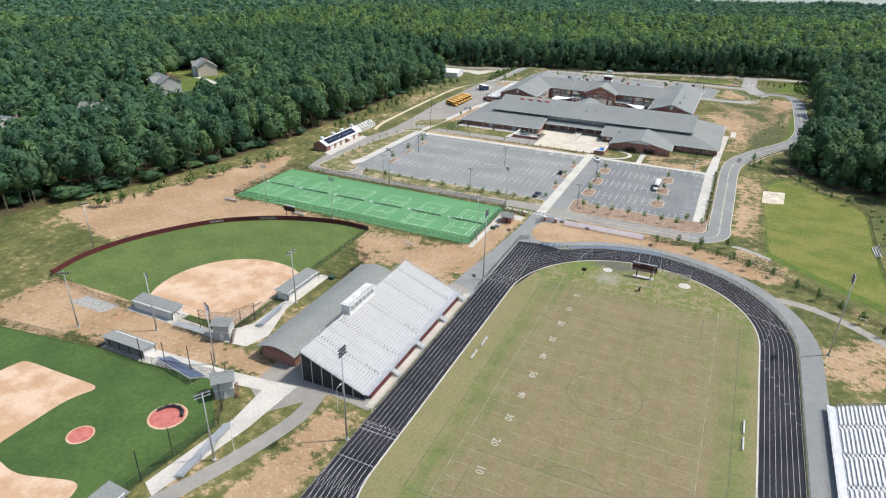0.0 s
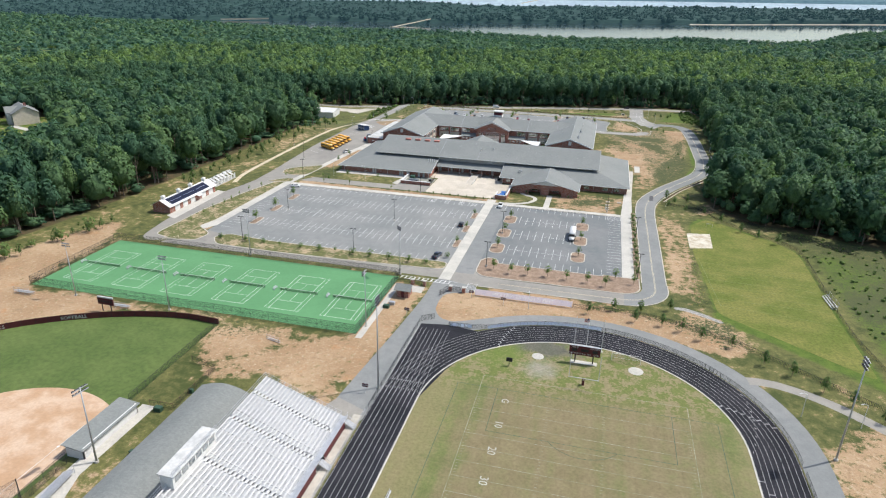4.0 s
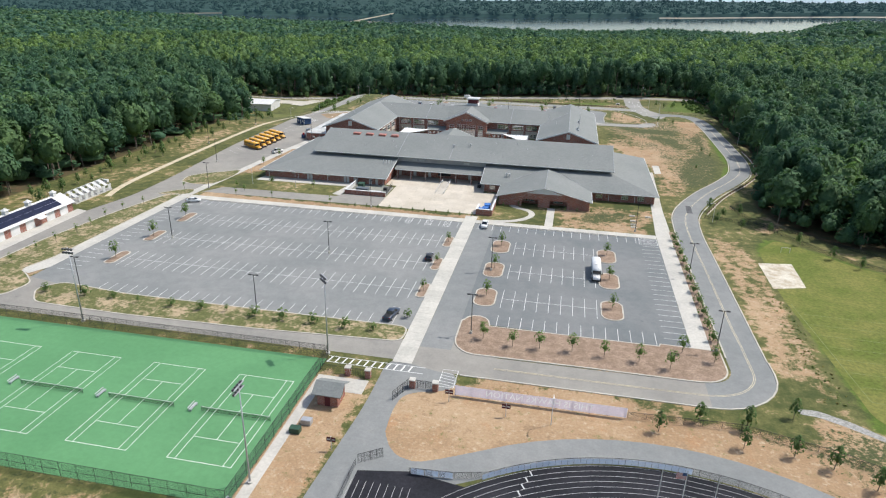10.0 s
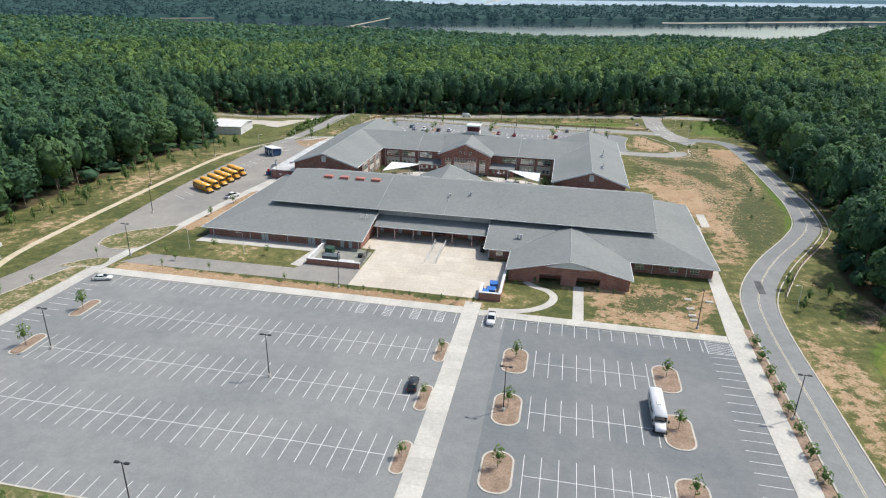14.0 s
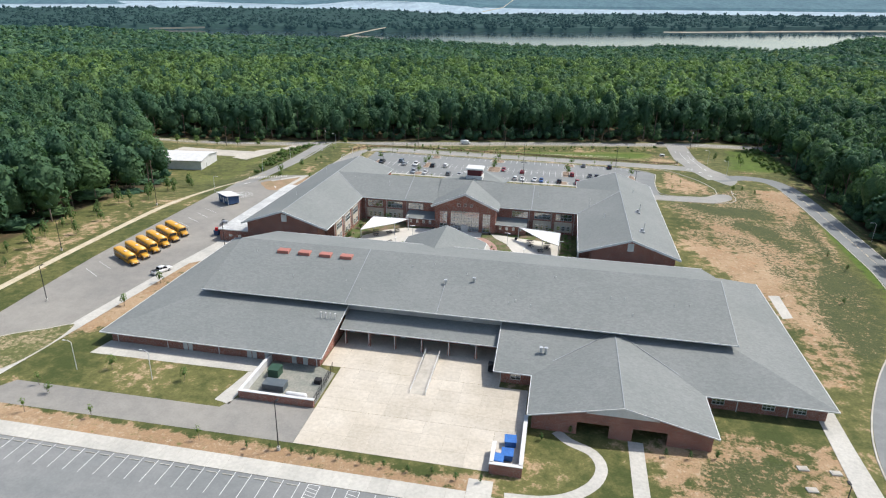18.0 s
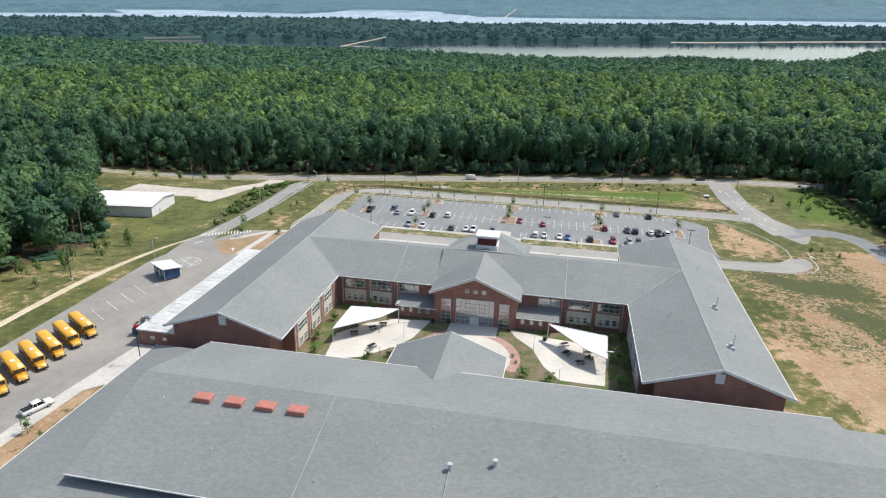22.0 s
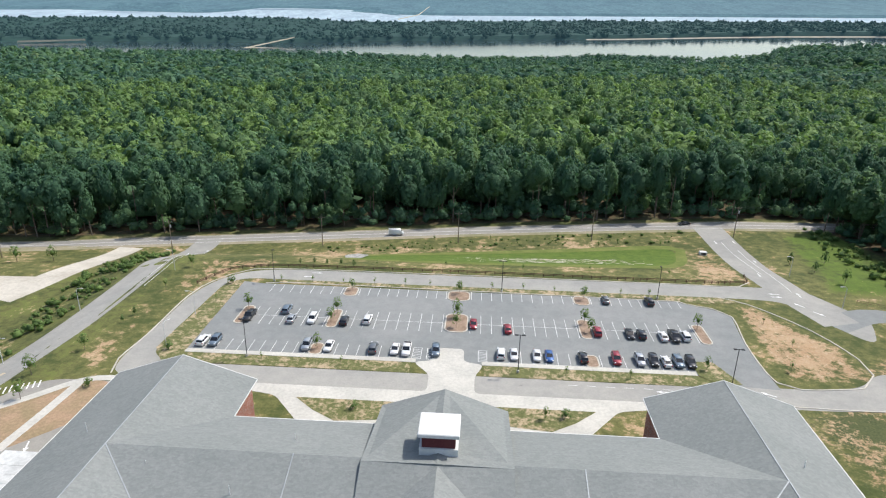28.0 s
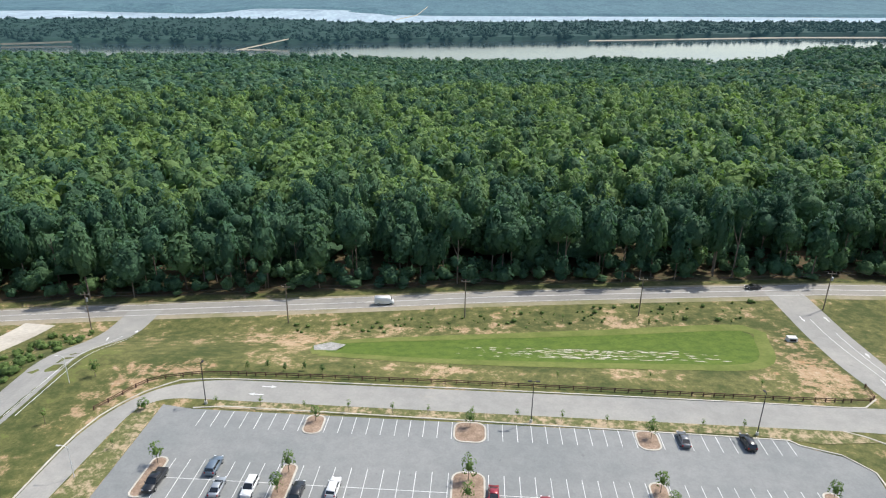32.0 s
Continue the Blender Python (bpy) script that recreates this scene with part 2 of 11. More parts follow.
M_BANNER = cloth_material("faded_banner", (0.80, 0.73, 0.81), (0.84, 0.77, 0.85))
M_BLUE_BANNER = cloth_material("pale_blue_banner", (0.82, 0.87, 0.95), (0.88, 0.91, 0.96))
M_WHITE_CLOTH = cloth_material("white_print", (0.97, 0.97, 0.98), (0.94, 0.94, 0.96))
M_BLUE = mottled("blue_tarp", (0.03, 0.12, 0.38), (0.04, 0.16, 0.45), 0.8, 4.0, 0.6, grain=0.15)
M_RED = mottled("red_enamel", (0.50, 0.02, 0.02), (0.42, 0.02, 0.02), 0.8, 4.0, 0.4, grain=0.05)
M_WOODEN = mottled("utility_pole_wood", (0.17, 0.13, 0.10), (0.22, 0.18, 0.14), 0.8, 4.0, 0.9, grain=0.2)


def glass_material():
    n = Nodes("window_glass")
    f = n.noise(0.12, 3)
    n.b.inputs["IOR"].default_value = 2.4  # coated panes mirror the court strongly
    # base colour lifted bluish to add to the sky's reflection
    return n.done(n.mix(f, (0.035, 0.055, 0.062), (0.07, 0.10, 0.11)), 0.05, spec=0.85)


M_GLASS = glass_material()


def brick_material(name, c1, c2):
    """Running-bond brick, 0.2 m long and 0.067 m high, on walls that face either way."""
    n = Nodes(name)
    s = n.xyz()
    comb = n.t.nodes.new("ShaderNodeCombineXYZ")
    n.put(comb.inputs[0], n.math("ADD", s[0], s[1]))
    n.put(comb.inputs[1], s[2])
    col = n.brick(1.0, c1, c2, (0.34, 0.30, 0.27), comb.outputs[0], 0.21, 0.075, 0.008)
    stain = n.mix(n.ramp(n.noise(0.4, 5), 0.3, 0.7), (0.82, 0.82, 0.82), (1.12, 1.1, 1.08))
    return n.done(n.mix(1.0, col, stain, "MULTIPLY"), 0.88, n.noise(30, 2), 0.15, 0.01)


M_BRICK = brick_material("red_brick", (0.245, 0.086, 0.060), (0.31, 0.115, 0.078))


def shingle_material():
    """Blended grey architectural shingles: short tabs of mixed tone in courses."""
    n = Nodes("grey_shingles")
    s = n.xyz()
    comb = n.t.nodes.new("ShaderNodeCombineXYZ")
    n.put(comb.inputs[0], s[0])
    n.put(comb.inputs[1], s[1])
    v = n.voronoi(1.4, "Color", n.scaled(1.0, 2.2, 2.2))
    tone = n.mix(n.ramp(v, 0.15, 0.85), (0.184, 0.198, 0.190), (0.212, 0.224, 0.215))
    fine = n.mix(n.ramp(n.noise(2.6, 5, 0.75), 0.3, 0.72), (0.91, 0.91, 0.92), (1.09, 1.09, 1.08))
    broad = n.mix(n.ramp(n.noise(0.06, 4), 0.3, 0.7), (0.93, 0.94, 0.94), (1.06, 1.05, 1.05))
    col = n.mix(1.0, n.mix(1.0, tone, fine, "MULTIPLY"), broad, "MULTIPLY")
    return n.done(col, 0.85, n.noise(3.5, 4, 0.7), 0.35, 0.06, spec=0.4)


M_SHINGLE = shingle_material()


def ground_material():
    """Grass, bare clay soil and lush turf, blended by ragged weights on the sheet."""
    n = Nodes("ground_soil_grass")
    w1 = n.noise(0.05, 6, 0.65)
    w2 = n.noise(0.35, 6, 0.7)
    w3 = n.noise(2.2, 4, 0.7)
    rag = n.math("ADD", n.math("MULTIPLY", n.math("SUBTRACT", w1, 0.5), 1.1), n.math("MULTIPLY", n.math("SUBTRACT", w2, 0.5), 1.3))
    rag = n.math("ADD", rag, n.math("MULTIPLY", n.math("SUBTRACT", w3, 0.5), 0.35))
    dirt = n.ramp(n.math("ADD", n.attr("dirt"), rag), 0.42, 0.62)
    lush = n.ramp(n.math("ADD", n.attr("lush"), n.math("MULTIPLY", rag, 0.6)), 0.35, 0.65)
    floor_w = n.attr("litter")
    grass = n.mix(n.ramp(n.math("ADD", n.math("MULTIPLY", w1, 0.5), n.math("MULTIPLY", w2, 0.5)), 0.38, 0.62), (0.052, 0.068, 0.018), (0.165, 0.155, 0.055))
    green = n.mix(n.ramp(w2, 0.3, 0.7), (0.060, 0.102, 0.014), (0.100, 0.146, 0.022))
    grass = n.mix(lush, grass, green)
    soil = n.mix(n.ramp(w1, 0.35, 0.7), (0.300, 0.195, 0.110), (0.40, 0.285, 0.175))
    soil = n.mix(n.ramp(n.noise(0.12, 5, 0.7), 0.54, 0.78), soil, (0.38, 0.205, 0.10))
    soil = n.mix(n.ramp(n.noise(0.8, 5, 0.75), 0.52, 0.74), soil, (0.50, 0.41, 0.29))
    soil = n.mix(n.ramp(n.noise(0.30, 6, 0.75), 0.54, 0.64), soil, n.mix(w2, (0.25, 0.165, 0.095), (0.33, 0.23, 0.14)))
    soil = n.mix(n.ramp(n.noise(0.55, 6, 0.8), 0.57, 0.66), soil, n.mix(w2, (0.10, 0.11, 0.03), (0.21, 0.185, 0.08)))
    col = n.mix(dirt, grass, soil)
    w4 = n.noise(0.9, 6, 0.8)
    weeds = n.ramp(n.math("ADD", n.attr("weeds"), n.math("ADD", n.math("MULTIPLY", n.math("SUBTRACT", w1, 0.5), 0.9), n.math("MULTIPLY", n.math("SUBTRACT", w4, 0.5), 1.7))), 0.46, 0.58)
    rank = n.mix(n.ramp(w3, 0.3, 0.7), (0.034, 0.050, 0.018), (0.085, 0.094, 0.036))
    col = n.mix(weeds, col, n.mix(n.ramp(w2, 0.35, 0.65), rank, (0.075, 0.085, 0.030)))
    leaf = n.mix(n.ramp(w2, 0.35, 0.65), (0.10, 0.065, 0.035), (0.05, 0.055, 0.022))
    col = n.mix(n.ramp(n.math("ADD", floor_w, n.math("MULTIPLY", rag, 0.3)), 0.4, 0.6), col, leaf)
    grain = n.mix(n.ramp(w3, 0.3, 0.7), (0.86, 0.86, 0.86), (1.13, 1.13, 1.13))
    return n.done(n.mix(1.0, col, grain, "MULTIPLY"), 0.95, w3, 0.3, 0.10)


M_GROUND = ground_material()


def verge_material():
    n = Nodes("patchy_verge")
    w1, w2, w3 = n.noise(0.18, 6, 0.7), n.noise(0.9, 5, 0.7), n.noise(3.0, 4, 0.7)
    rag = n.math("ADD", n.math("MULTIPLY", w1, 0.6), n.math("MULTIPLY", w2, 0.4))
    col = n.mix(n.ramp(rag, 0.47, 0.60), n.mix(n.ramp(w2, 0.3, 0.7), (0.085, 0.10, 0.032), (0.15, 0.15, 0.06)), (0.40, 0.31, 0.20))
    return n.done(n.mix(1.0, col, n.mix(n.ramp(w3, 0.3, 0.7), (0.86,) * 3, (1.12,) * 3), "MULTIPLY"), 0.95, w3, 0.25, 0.06)


M_VERGE = verge_material()


def field_material():
    """Worn bermuda turf: green, dry brown down the middle."""
    n = Nodes("worn_playing_turf")
    s = n.xyz()
    d = n.math("ABSOLUTE", n.math("ADD", s[0], 14.0))
    w = n.noise(0.07, 6, 0.7)
    stretched = n.noise(1.0, 5, 0.7, n.scaled(0.16, 0.03, 1))
    mid = n.math("SUBTRACT", 1.0, n.ramp(d, 20.0, 34.0))
    spots = n.noise(0.22, 6, 0.75)
    brown = n.math("ADD", n.math("MULTIPLY", mid, 0.25), n.math("MULTIPLY", n.math("ADD", n.math("ADD", w, stretched), spots), 0.42))
    lanes = n.math("MULTIPLY", n.math("SINE", n.math("ADD", n.math("MULTIPLY", s[0], 1.35), n.math("MULTIPLY", w, 3.0))), 0.035)
    b = n.ramp(n.math("ADD", brown, lanes), 0.54, 0.96)
    green = n.mix(n.ramp(w, 0.35, 0.65), (0.096, 0.130, 0.038), (0.140, 0.156, 0.056))
    green = n.mix(n.ramp(n.math("SINE", n.math("MULTIPLY", s[1], 0.69)), -0.3, 0.3), green, n.mix(1.0, green, (1.10, 1.10, 1.08), "MULTIPLY"))
    col = n.mix(b, green, n.mix(n.ramp(spots, 0.35, 0.65), (0.215, 0.175, 0.100), (0.175, 0.145, 0.078)))
    rim = n.ramp(n.math("ADD", d, n.math("MULTIPLY", n.math("SUBTRACT", spots, 0.5), 9.0)), 29.0, 34.0)
    col = n.mix(n.math("MULTIPLY", rim, 0.6), col, (0.235, 0.195, 0.105))
    # past the goal line: rank green patches, a damp silty hollow and a sandy scuff
    end = n.ramp(n.math("ADD", s[1], n.math("MULTIPLY", w, 14.0)), 184, 196)
    rank = n.mix(n.ramp(n.noise(0.35, 6, 0.75), 0.46, 0.56), (0.115, 0.150, 0.034), (0.225, 0.195, 0.105))
    col = n.mix(n.math("MULTIPLY", end, 0.8), col, rank)

    def blot(x, y, rx, ry, colour, edge, amount):
        ex, ey = n.math("DIVIDE", n.math("SUBTRACT", s[0], x), rx), n.math("DIVIDE", n.math("SUBTRACT", s[1], y), ry)
        r = n.math("ADD", n.math("SQRT", n.math("ADD", n.math("MULTIPLY", ex, ex), n.math("MULTIPLY", ey, ey))), n.math("MULTIPLY", n.math("SUBTRACT", spots, 0.5), 2.4))
        return n.mix(n.math("MULTIPLY", n.math("SUBTRACT", 1.0, n.ramp(r, 1 - edge, 1 + edge)), amount), col, colour)

    col = blot(-27, 204.5, 8.5, 4.2, (0.10, 0.10, 0.085), 0.4, 0.85)
    col = blot(-27, 193.5, 4.0, 3.2, (0.29, 0.27, 0.23), 0.7, 0.7)
    col = blot(-38, 199, 5.0, 7.0, (0.12, 0.165, 0.035), 0.6, 0.7)
    f = n.noise(1.4, 5, 0.75)
    grain = n.mix(n.ramp(f, 0.3, 0.7), (0.82, 0.82, 0.82), (1.17, 1.17, 1.15))
    return n.done(n.mix(1.0, col, grain, "MULTIPLY"), 0.95, f, 0.3, 0.05)


M_FIELD = field_material()


def leaf_material(name, dark, light, warm, scale=1.0):
    """Foliage: a tint for each tree, a shade for each bough, leafy grain and relief."""
    n = Nodes(name)
    tint = n.attr("tint")
    col = n.mix(n.ramp(tint, 0.0, 0.82), dark, light)
    col = n.mix(n.ramp(tint, 0.86, 1.0), col, warm)
    each = n.t.nodes.new("ShaderNodeNewGeometry").outputs["Random Per Island"]
    col = n.mix(1.0, col, n.mix(each, (0.78, 0.80, 0.80), (1.24, 1.22, 1.16)), "MULTIPLY")
    f = n.noise(1.5 * scale, 5, 0.8)
    grain = n.mix(n.ramp(f, 0.32, 0.68), (0.76, 0.78, 0.78), (1.24, 1.22, 1.18))
    col = n.mix(1.0, col, grain, "MULTIPLY")
    v = n.voronoi(0.85 * scale)
    clump = n.math("SUBTRACT", n.math("MULTIPLY", f, 0.7), v)
    n.done(col, 0.75, clump, 0.5, 0.6 / scale, spec=0.2)
    tr = n.t.nodes.new("ShaderNodeBsdfTranslucent")
    n.put(tr.inputs[0], n.mix(1.0, col, (1.25, 1.35, 0.95), "MULTIPLY"))
    mx = n.t.nodes.new("ShaderNodeMixShader")
    mx.inputs[0].default_value = 0.32
    n.t.links.new(n.b.outputs[0], mx.inputs[1])
    n.t.links.new(tr.outputs[0], mx.inputs[2])
    n.t.links.new(mx.outputs[0], n.t.nodes["Material Output"].inputs[0])
    return n.m


M_LEAF = leaf_material("woodland_foliage", (0.052, 0.116, 0.070), (0.150, 0.236, 0.082), (0.25, 0.26, 0.080))
# distance haze is put into this leaf colour as extra blue
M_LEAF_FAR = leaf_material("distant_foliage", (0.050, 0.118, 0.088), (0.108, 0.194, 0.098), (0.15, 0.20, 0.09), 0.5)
M_LEAF_YOUNG = leaf_material("young_foliage", (0.088, 0.148, 0.052), (0.142, 0.212, 0.066), (0.23, 0.20, 0.07), 4.0)


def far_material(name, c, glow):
    """Backdrop woods and water; miles of air painted in as blue colour and emission."""
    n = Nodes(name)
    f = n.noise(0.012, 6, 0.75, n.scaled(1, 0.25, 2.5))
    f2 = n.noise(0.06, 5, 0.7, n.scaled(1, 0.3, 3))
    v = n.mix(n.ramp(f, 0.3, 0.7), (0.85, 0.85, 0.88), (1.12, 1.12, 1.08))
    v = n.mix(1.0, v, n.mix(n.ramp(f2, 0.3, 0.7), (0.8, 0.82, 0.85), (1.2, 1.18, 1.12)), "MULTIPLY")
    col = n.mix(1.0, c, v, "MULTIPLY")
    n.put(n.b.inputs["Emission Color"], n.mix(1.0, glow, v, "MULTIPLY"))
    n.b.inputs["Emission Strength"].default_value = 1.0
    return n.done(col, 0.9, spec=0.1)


def water_material():
    n = Nodes("lake_water")
    f = n.noise(0.05, 4, 0.6, n.scaled(1, 0.2, 1))
    return n.done((0.03, 0.05, 0.06), n.math("ADD", 0.05, n.math("MULTIPLY", f, 0.06)), spec=0.5)


M_WATER = water_material()


# ---- mesh tools ----
class Mesh:
    """Collects faces and turns them into one mesh."""

    def __init__(self):
        self.v, self.f = [], []

    def quad(self, *p):
        i = len(self.v)
        self.v += [tuple(q) for q in p]
        self.f.append(tuple(range(i, i + len(p))))
        return self

    def box(self, x0, y0, z0, x1, y1, z1, b=0.0):
        """A box; b bevels its four upright edges and its top."""
        if b:
            ring = [(x0 + b, y0), (x1 - b, y0), (x1, y0 + b), (x1, y1 - b), (x1 - b, y1), (x0 + b, y1), (x0, y1 - b), (x0, y0 + b)]
            cx, cy = (x0 + x1) / 2, (y0 + y1) / 2
            k = lambda p, s: (p[0] + (s if p[0] < cx else -s), p[1] + (s if p[1] < cy else -s))
            return self.loft([[(*p, z0) for p in ring], [(*p, z1 - b) for p in ring], [(*k(p, b), z1) for p in ring]])
        c = [(x0, y0), (x1, y0), (x1, y1), (x0, y1)]
        return self.loft([[(*p, z0) for p in c], [(*p, z1) for p in c]])

    def loft(self, rings, cap=True):
        i, n = len(self.v), len(rings[0])
        for r in rings:
            self.v += [tuple(p) for p in r]
        for k in range(len(rings) - 1):
            for j in range(n):
                a, b = i + k * n + j, i + k * n + (j + 1) % n
                self.f.append((a, b, b + n, a + n))
        if cap:
            self.f.append(tuple(range(i + n - 1, i - 1, -1)))
            self.f.append(tuple(range(i + (len(rings) - 1) * n, i + len(rings) * n)))
        return self

    def tube(self, p, q, r, r2=None, n=8):
        p, q = Vector(p), Vector(q)
        w = (q - p).normalized()
        u = w.orthogonal().normalized()
        s = w.cross(u)
        r2 = r if r2 is None else r2
        ring = lambda c, k: [c + u * (k * math.cos(2 * math.pi * j / n)) + s * (k * math.sin(2 * math.pi * j / n)) for j in range(n)]
        return self.loft([ring(p, r), ring(q, r2)])

    def bar(self, p, q, w, h, up=(0, 0, 1)):
        """A bar of rectangular section from p to q."""
        p, q, up = Vector(p), Vector(q), Vector(up)
        d = (q - p).normalized()
        s = d.cross(up)
        s = (s if s.length > 1e-6 else d.orthogonal()).normalized() * (w / 2)
        t = s.cross(d).normalized() * (h / 2)
        return self.loft([[c - s - t, c + s - t, c + s + t, c - s + t] for c in (p, q)])

    def prism(self, poly, z0, z1):
        return self.loft([[(x, y, z0) for x, y in poly], [(x, y, z1) for x, y in poly]])

    def sheet(self, poly, z):
        return self.quad(*[(x, y, z) for x, y in poly])

    def slab(self, pts, t):
        """A roof plane of thickness t under the given polygon."""
        top = [Vector(p) for p in pts]
        return self.loft([[p - Vector((0, 0, t)) for p in top], top])

    def data(self, name):
        me = bpy.data.meshes.new(name)
        me.from_pydata(self.v, [], self.f)
        me.validate()
        me.update()
        return me


def smooth(me):
    for p in me.polygons:
        p.use_smooth = True
    return me


def part(name, mesh, material, parent=None, label=""):
    """Links a mesh as one object under a thing or a part."""
    me = mesh.data(name) if isinstance(mesh, Mesh) else mesh
    if material is not None and not len(me.materials):
        me.materials.append(material)
    ob = new(name, me)
    if parent is not None:
        ob.parent = parent
    if label:
        ob["label"] = label
    return ob


def thing(name, label, category, group="", kind="", at=None):
    ob = new(name)
    ob.empty_display_size = 0.5
    if at is not None:
        ob.matrix_world = at
    return tagged(ob, label, category, group, kind)


def structure(name, mesh, material, label, category):
    return tagged(part(name, mesh, material), label, category, kind="structure")


def face_up(me):
    """Turns every face of a flat sheet upward."""
    for p in me.polygons:
        if p.normal.z < 0:
            p.flip()
    return me


def text_mesh(words, size, spacing=1.0):
    """Flat lettering in the built-in font, centred on the origin, up along y."""
    c = bpy.data.curves.new("lettering", "FONT")
    c.body, c.size, c.align_x, c.align_y, c.resolution_u = words, size, "CENTER", "CENTER", 2
    c.space_character = spacing
    ob = bpy.data.objects.new("lettering", c)
    me = bpy.data.meshes.new_from_object(ob)
    bpy.data.objects.remove(ob)
    bpy.data.curves.remove(c)
    return me


def lettering(words, size, material, m, parent=None, name="lettering", label=""):
    me = text_mesh(words, size)
    me.transform(m)
    return part(name, me, material, parent, label)


def sstep_np(a, b, v):
    t = np.clip((v - a) / (b - a), 0, 1)
    return t * t * (3 - 2 * t)


def terrain(x, y):
    """Height of the land: level on the school grounds, falling to the highway, the creek and the lake."""
    x, y = np.asarray(x, float), np.asarray(y, float)
    west = np.clip((20 - x) / 215, 0, 1.25)
    drop = (2.5 + 8.5 * west) * sstep_np(566, 606, y)
    yard = 7.5 * sstep_np(-172, -212, x) * sstep_np(440, 520, y) * (1 - sstep_np(566, 606, y))
    gully = 4.0 * sstep_np(50, 62, x) * sstep_np(330, 352, y) * (1 - sstep_np(560, 600, y))
    d = np.hypot(x + 60, (y - 600) * 1.0)
    hills = 2.5 * np.sin(x * 0.011 + 1.0) * np.sin(y * 0.009) + 3.5 * np.sin(x * 0.0043 + y * 0.0051)
    away = sstep_np(640, 900, y) + sstep_np(-260, -420, x) + sstep_np(90, 220, x)
    rise = 17.0 * sstep_np(-180, -480, x) * sstep_np(1000, 1350, y) + 26.0 * sstep_np(180, 520, x - 0.12 * y) * sstep_np(760, 1050, y)
    lake = 12.0 * sstep_np(900, 1500, y) + 24 * sstep_np(1480, 1560, y)
    return -(drop + yard + gully) + hills * np.clip(away, 0, 1) * (1 - sstep_np(1300, 1500, y)) - lake + rise * (1 - sstep_np(1480, 1560, y))


def tz(x, y):
    return float(terrain(x, y))


def strip(pts, w, lift, step=4.0, taper=None):
    """A road-like ribbon of width w along pts, laid on the land."""
    m = Mesh()
    pts = [Vector((*p, 0)) for p in curve_points(pts, step)]
    rows = []
    for i, p in enumerate(pts):
        d = (pts[min(i + 1, len(pts) - 1)] - pts[max(i - 1, 0)]).normalized()
        s = Vector((-d.y, d.x, 0)) * (w / 2)
        rows.append([(q.x, q.y, tz(q.x, q.y) + lift) for q in (p + s, p, p - s)])
    for a, b in zip(rows, rows[1:]):
        for j in range(2):
            m.quad(a[j + 1], b[j + 1], b[j], a[j])
    return m


def curve_points(pts, step=4.0):
    """A smooth curve through pts, sampled at about the given step."""
    P = [Vector((*p[:2], 0)) for p in pts]
    P = [2 * P[0] - P[1]] + P + [2 * P[-1] - P[-2]]
    out = []
    for i in range(1, len(P) - 2):
        a, b, c, d = P[i - 1:i + 3]
        n = max(1, int((c - b).length / step))
        for k in range(n):
            t = k / n
            q = 0.5 * ((2 * b) + (c - a) * t + (2 * a - 5 * b + 4 * c - d) * t * t + (3 * b - a - 3 * c + d) * t ** 3)
            out.append((q.x, q.y))
    out.append((P[-2].x, P[-2].y))
    return out


def kerb(pts, closed=True, w=0.30, h=0.15, base=0.0):
    """A raised kerb along a line."""
    m = Mesh()
    P = [Vector((*p, 0)) for p in pts]
    n = len(P)
    rows = []
    for i, p in enumerate(P):
        a = P[(i - 1) % n] if closed or i else P[i]
        b = P[(i + 1) % n] if closed or i < n - 1 else P[i]
        d1, d2 = (p - a), (b - p)
        d = ((d1.normalized() if d1.length else d2.normalized()) + (d2.normalized() if d2.length else d1.normalized())).normalized()
        s = Vector((-d.y, d.x, 0)) * (w / 2)
        z = base + tz(p.x, p.y)
        rows.append([(p - s) + Vector((0, 0, z - 0.05)), (p - s) + Vector((0, 0, z + h)), (p + s) + Vector((0, 0, z + h)), (p + s) + Vector((0, 0, z - 0.05))])
    pairs = list(zip(rows, rows[1:])) + ([(rows[-1], rows[0])] if closed else [])
    for a, b in pairs:
        for j in range(3):
            m.quad(a[j], b[j], b[j + 1], a[j + 1])
    return m


def rounded(x0, y0, x1, y1, r, n=5):
    """Outline of a rectangle with rounded corners."""
    out = []
    r = min(r, (x1 - x0) / 2 - 0.01, (y1 - y0) / 2 - 0.01)
    for cx, cy, a in ((x1 - r, y0 + r, -90), (x1 - r, y1 - r, 0), (x0 + r, y1 - r, 90), (x0 + r, y0 + r, 180)):
        for k in range(n + 1):
            t = radians(a + 90 * k / n)
            out.append((cx + r * math.cos(t), cy + r * math.sin(t)))
    return out


def arc(cx, cy, r, a0, a1, n):
    return [(cx + r * math.cos(radians(a0 + (a1 - a0) * k / n)), cy + r * math.sin(radians(a0 + (a1 - a0) * k / n))) for k in range(n + 1)]


def stadium(cx, y0, y1, r, n=28):
    """Outline of a running track: two straights and two half circles."""
    return arc(cx, y1, r, 0, 180, n) + arc(cx, y0, r, 180, 360, n)


def ring(outer, inner, z):
    m = Mesh()
    n = len(outer)
    for j in range(n):
        k = (j + 1) % n
        m.quad((*outer[j], z), (*outer[k], z), (*inner[k], z), (*inner[j], z))
    return m


def line_quads(m, p, q, w, z):
    d = Vector((q[0] - p[0], q[1] - p[1], 0))
    if d.length < 1e-6:
        return
    s = Vector((-d.y, d.x, 0)).normalized() * (w / 2)
    m.quad((p[0] - s.x, p[1] - s.y, z), (q[0] - s.x, q[1] - s.y, z), (q[0] + s.x, q[1] + s.y, z), (p[0] + s.x, p[1] + s.y, z))


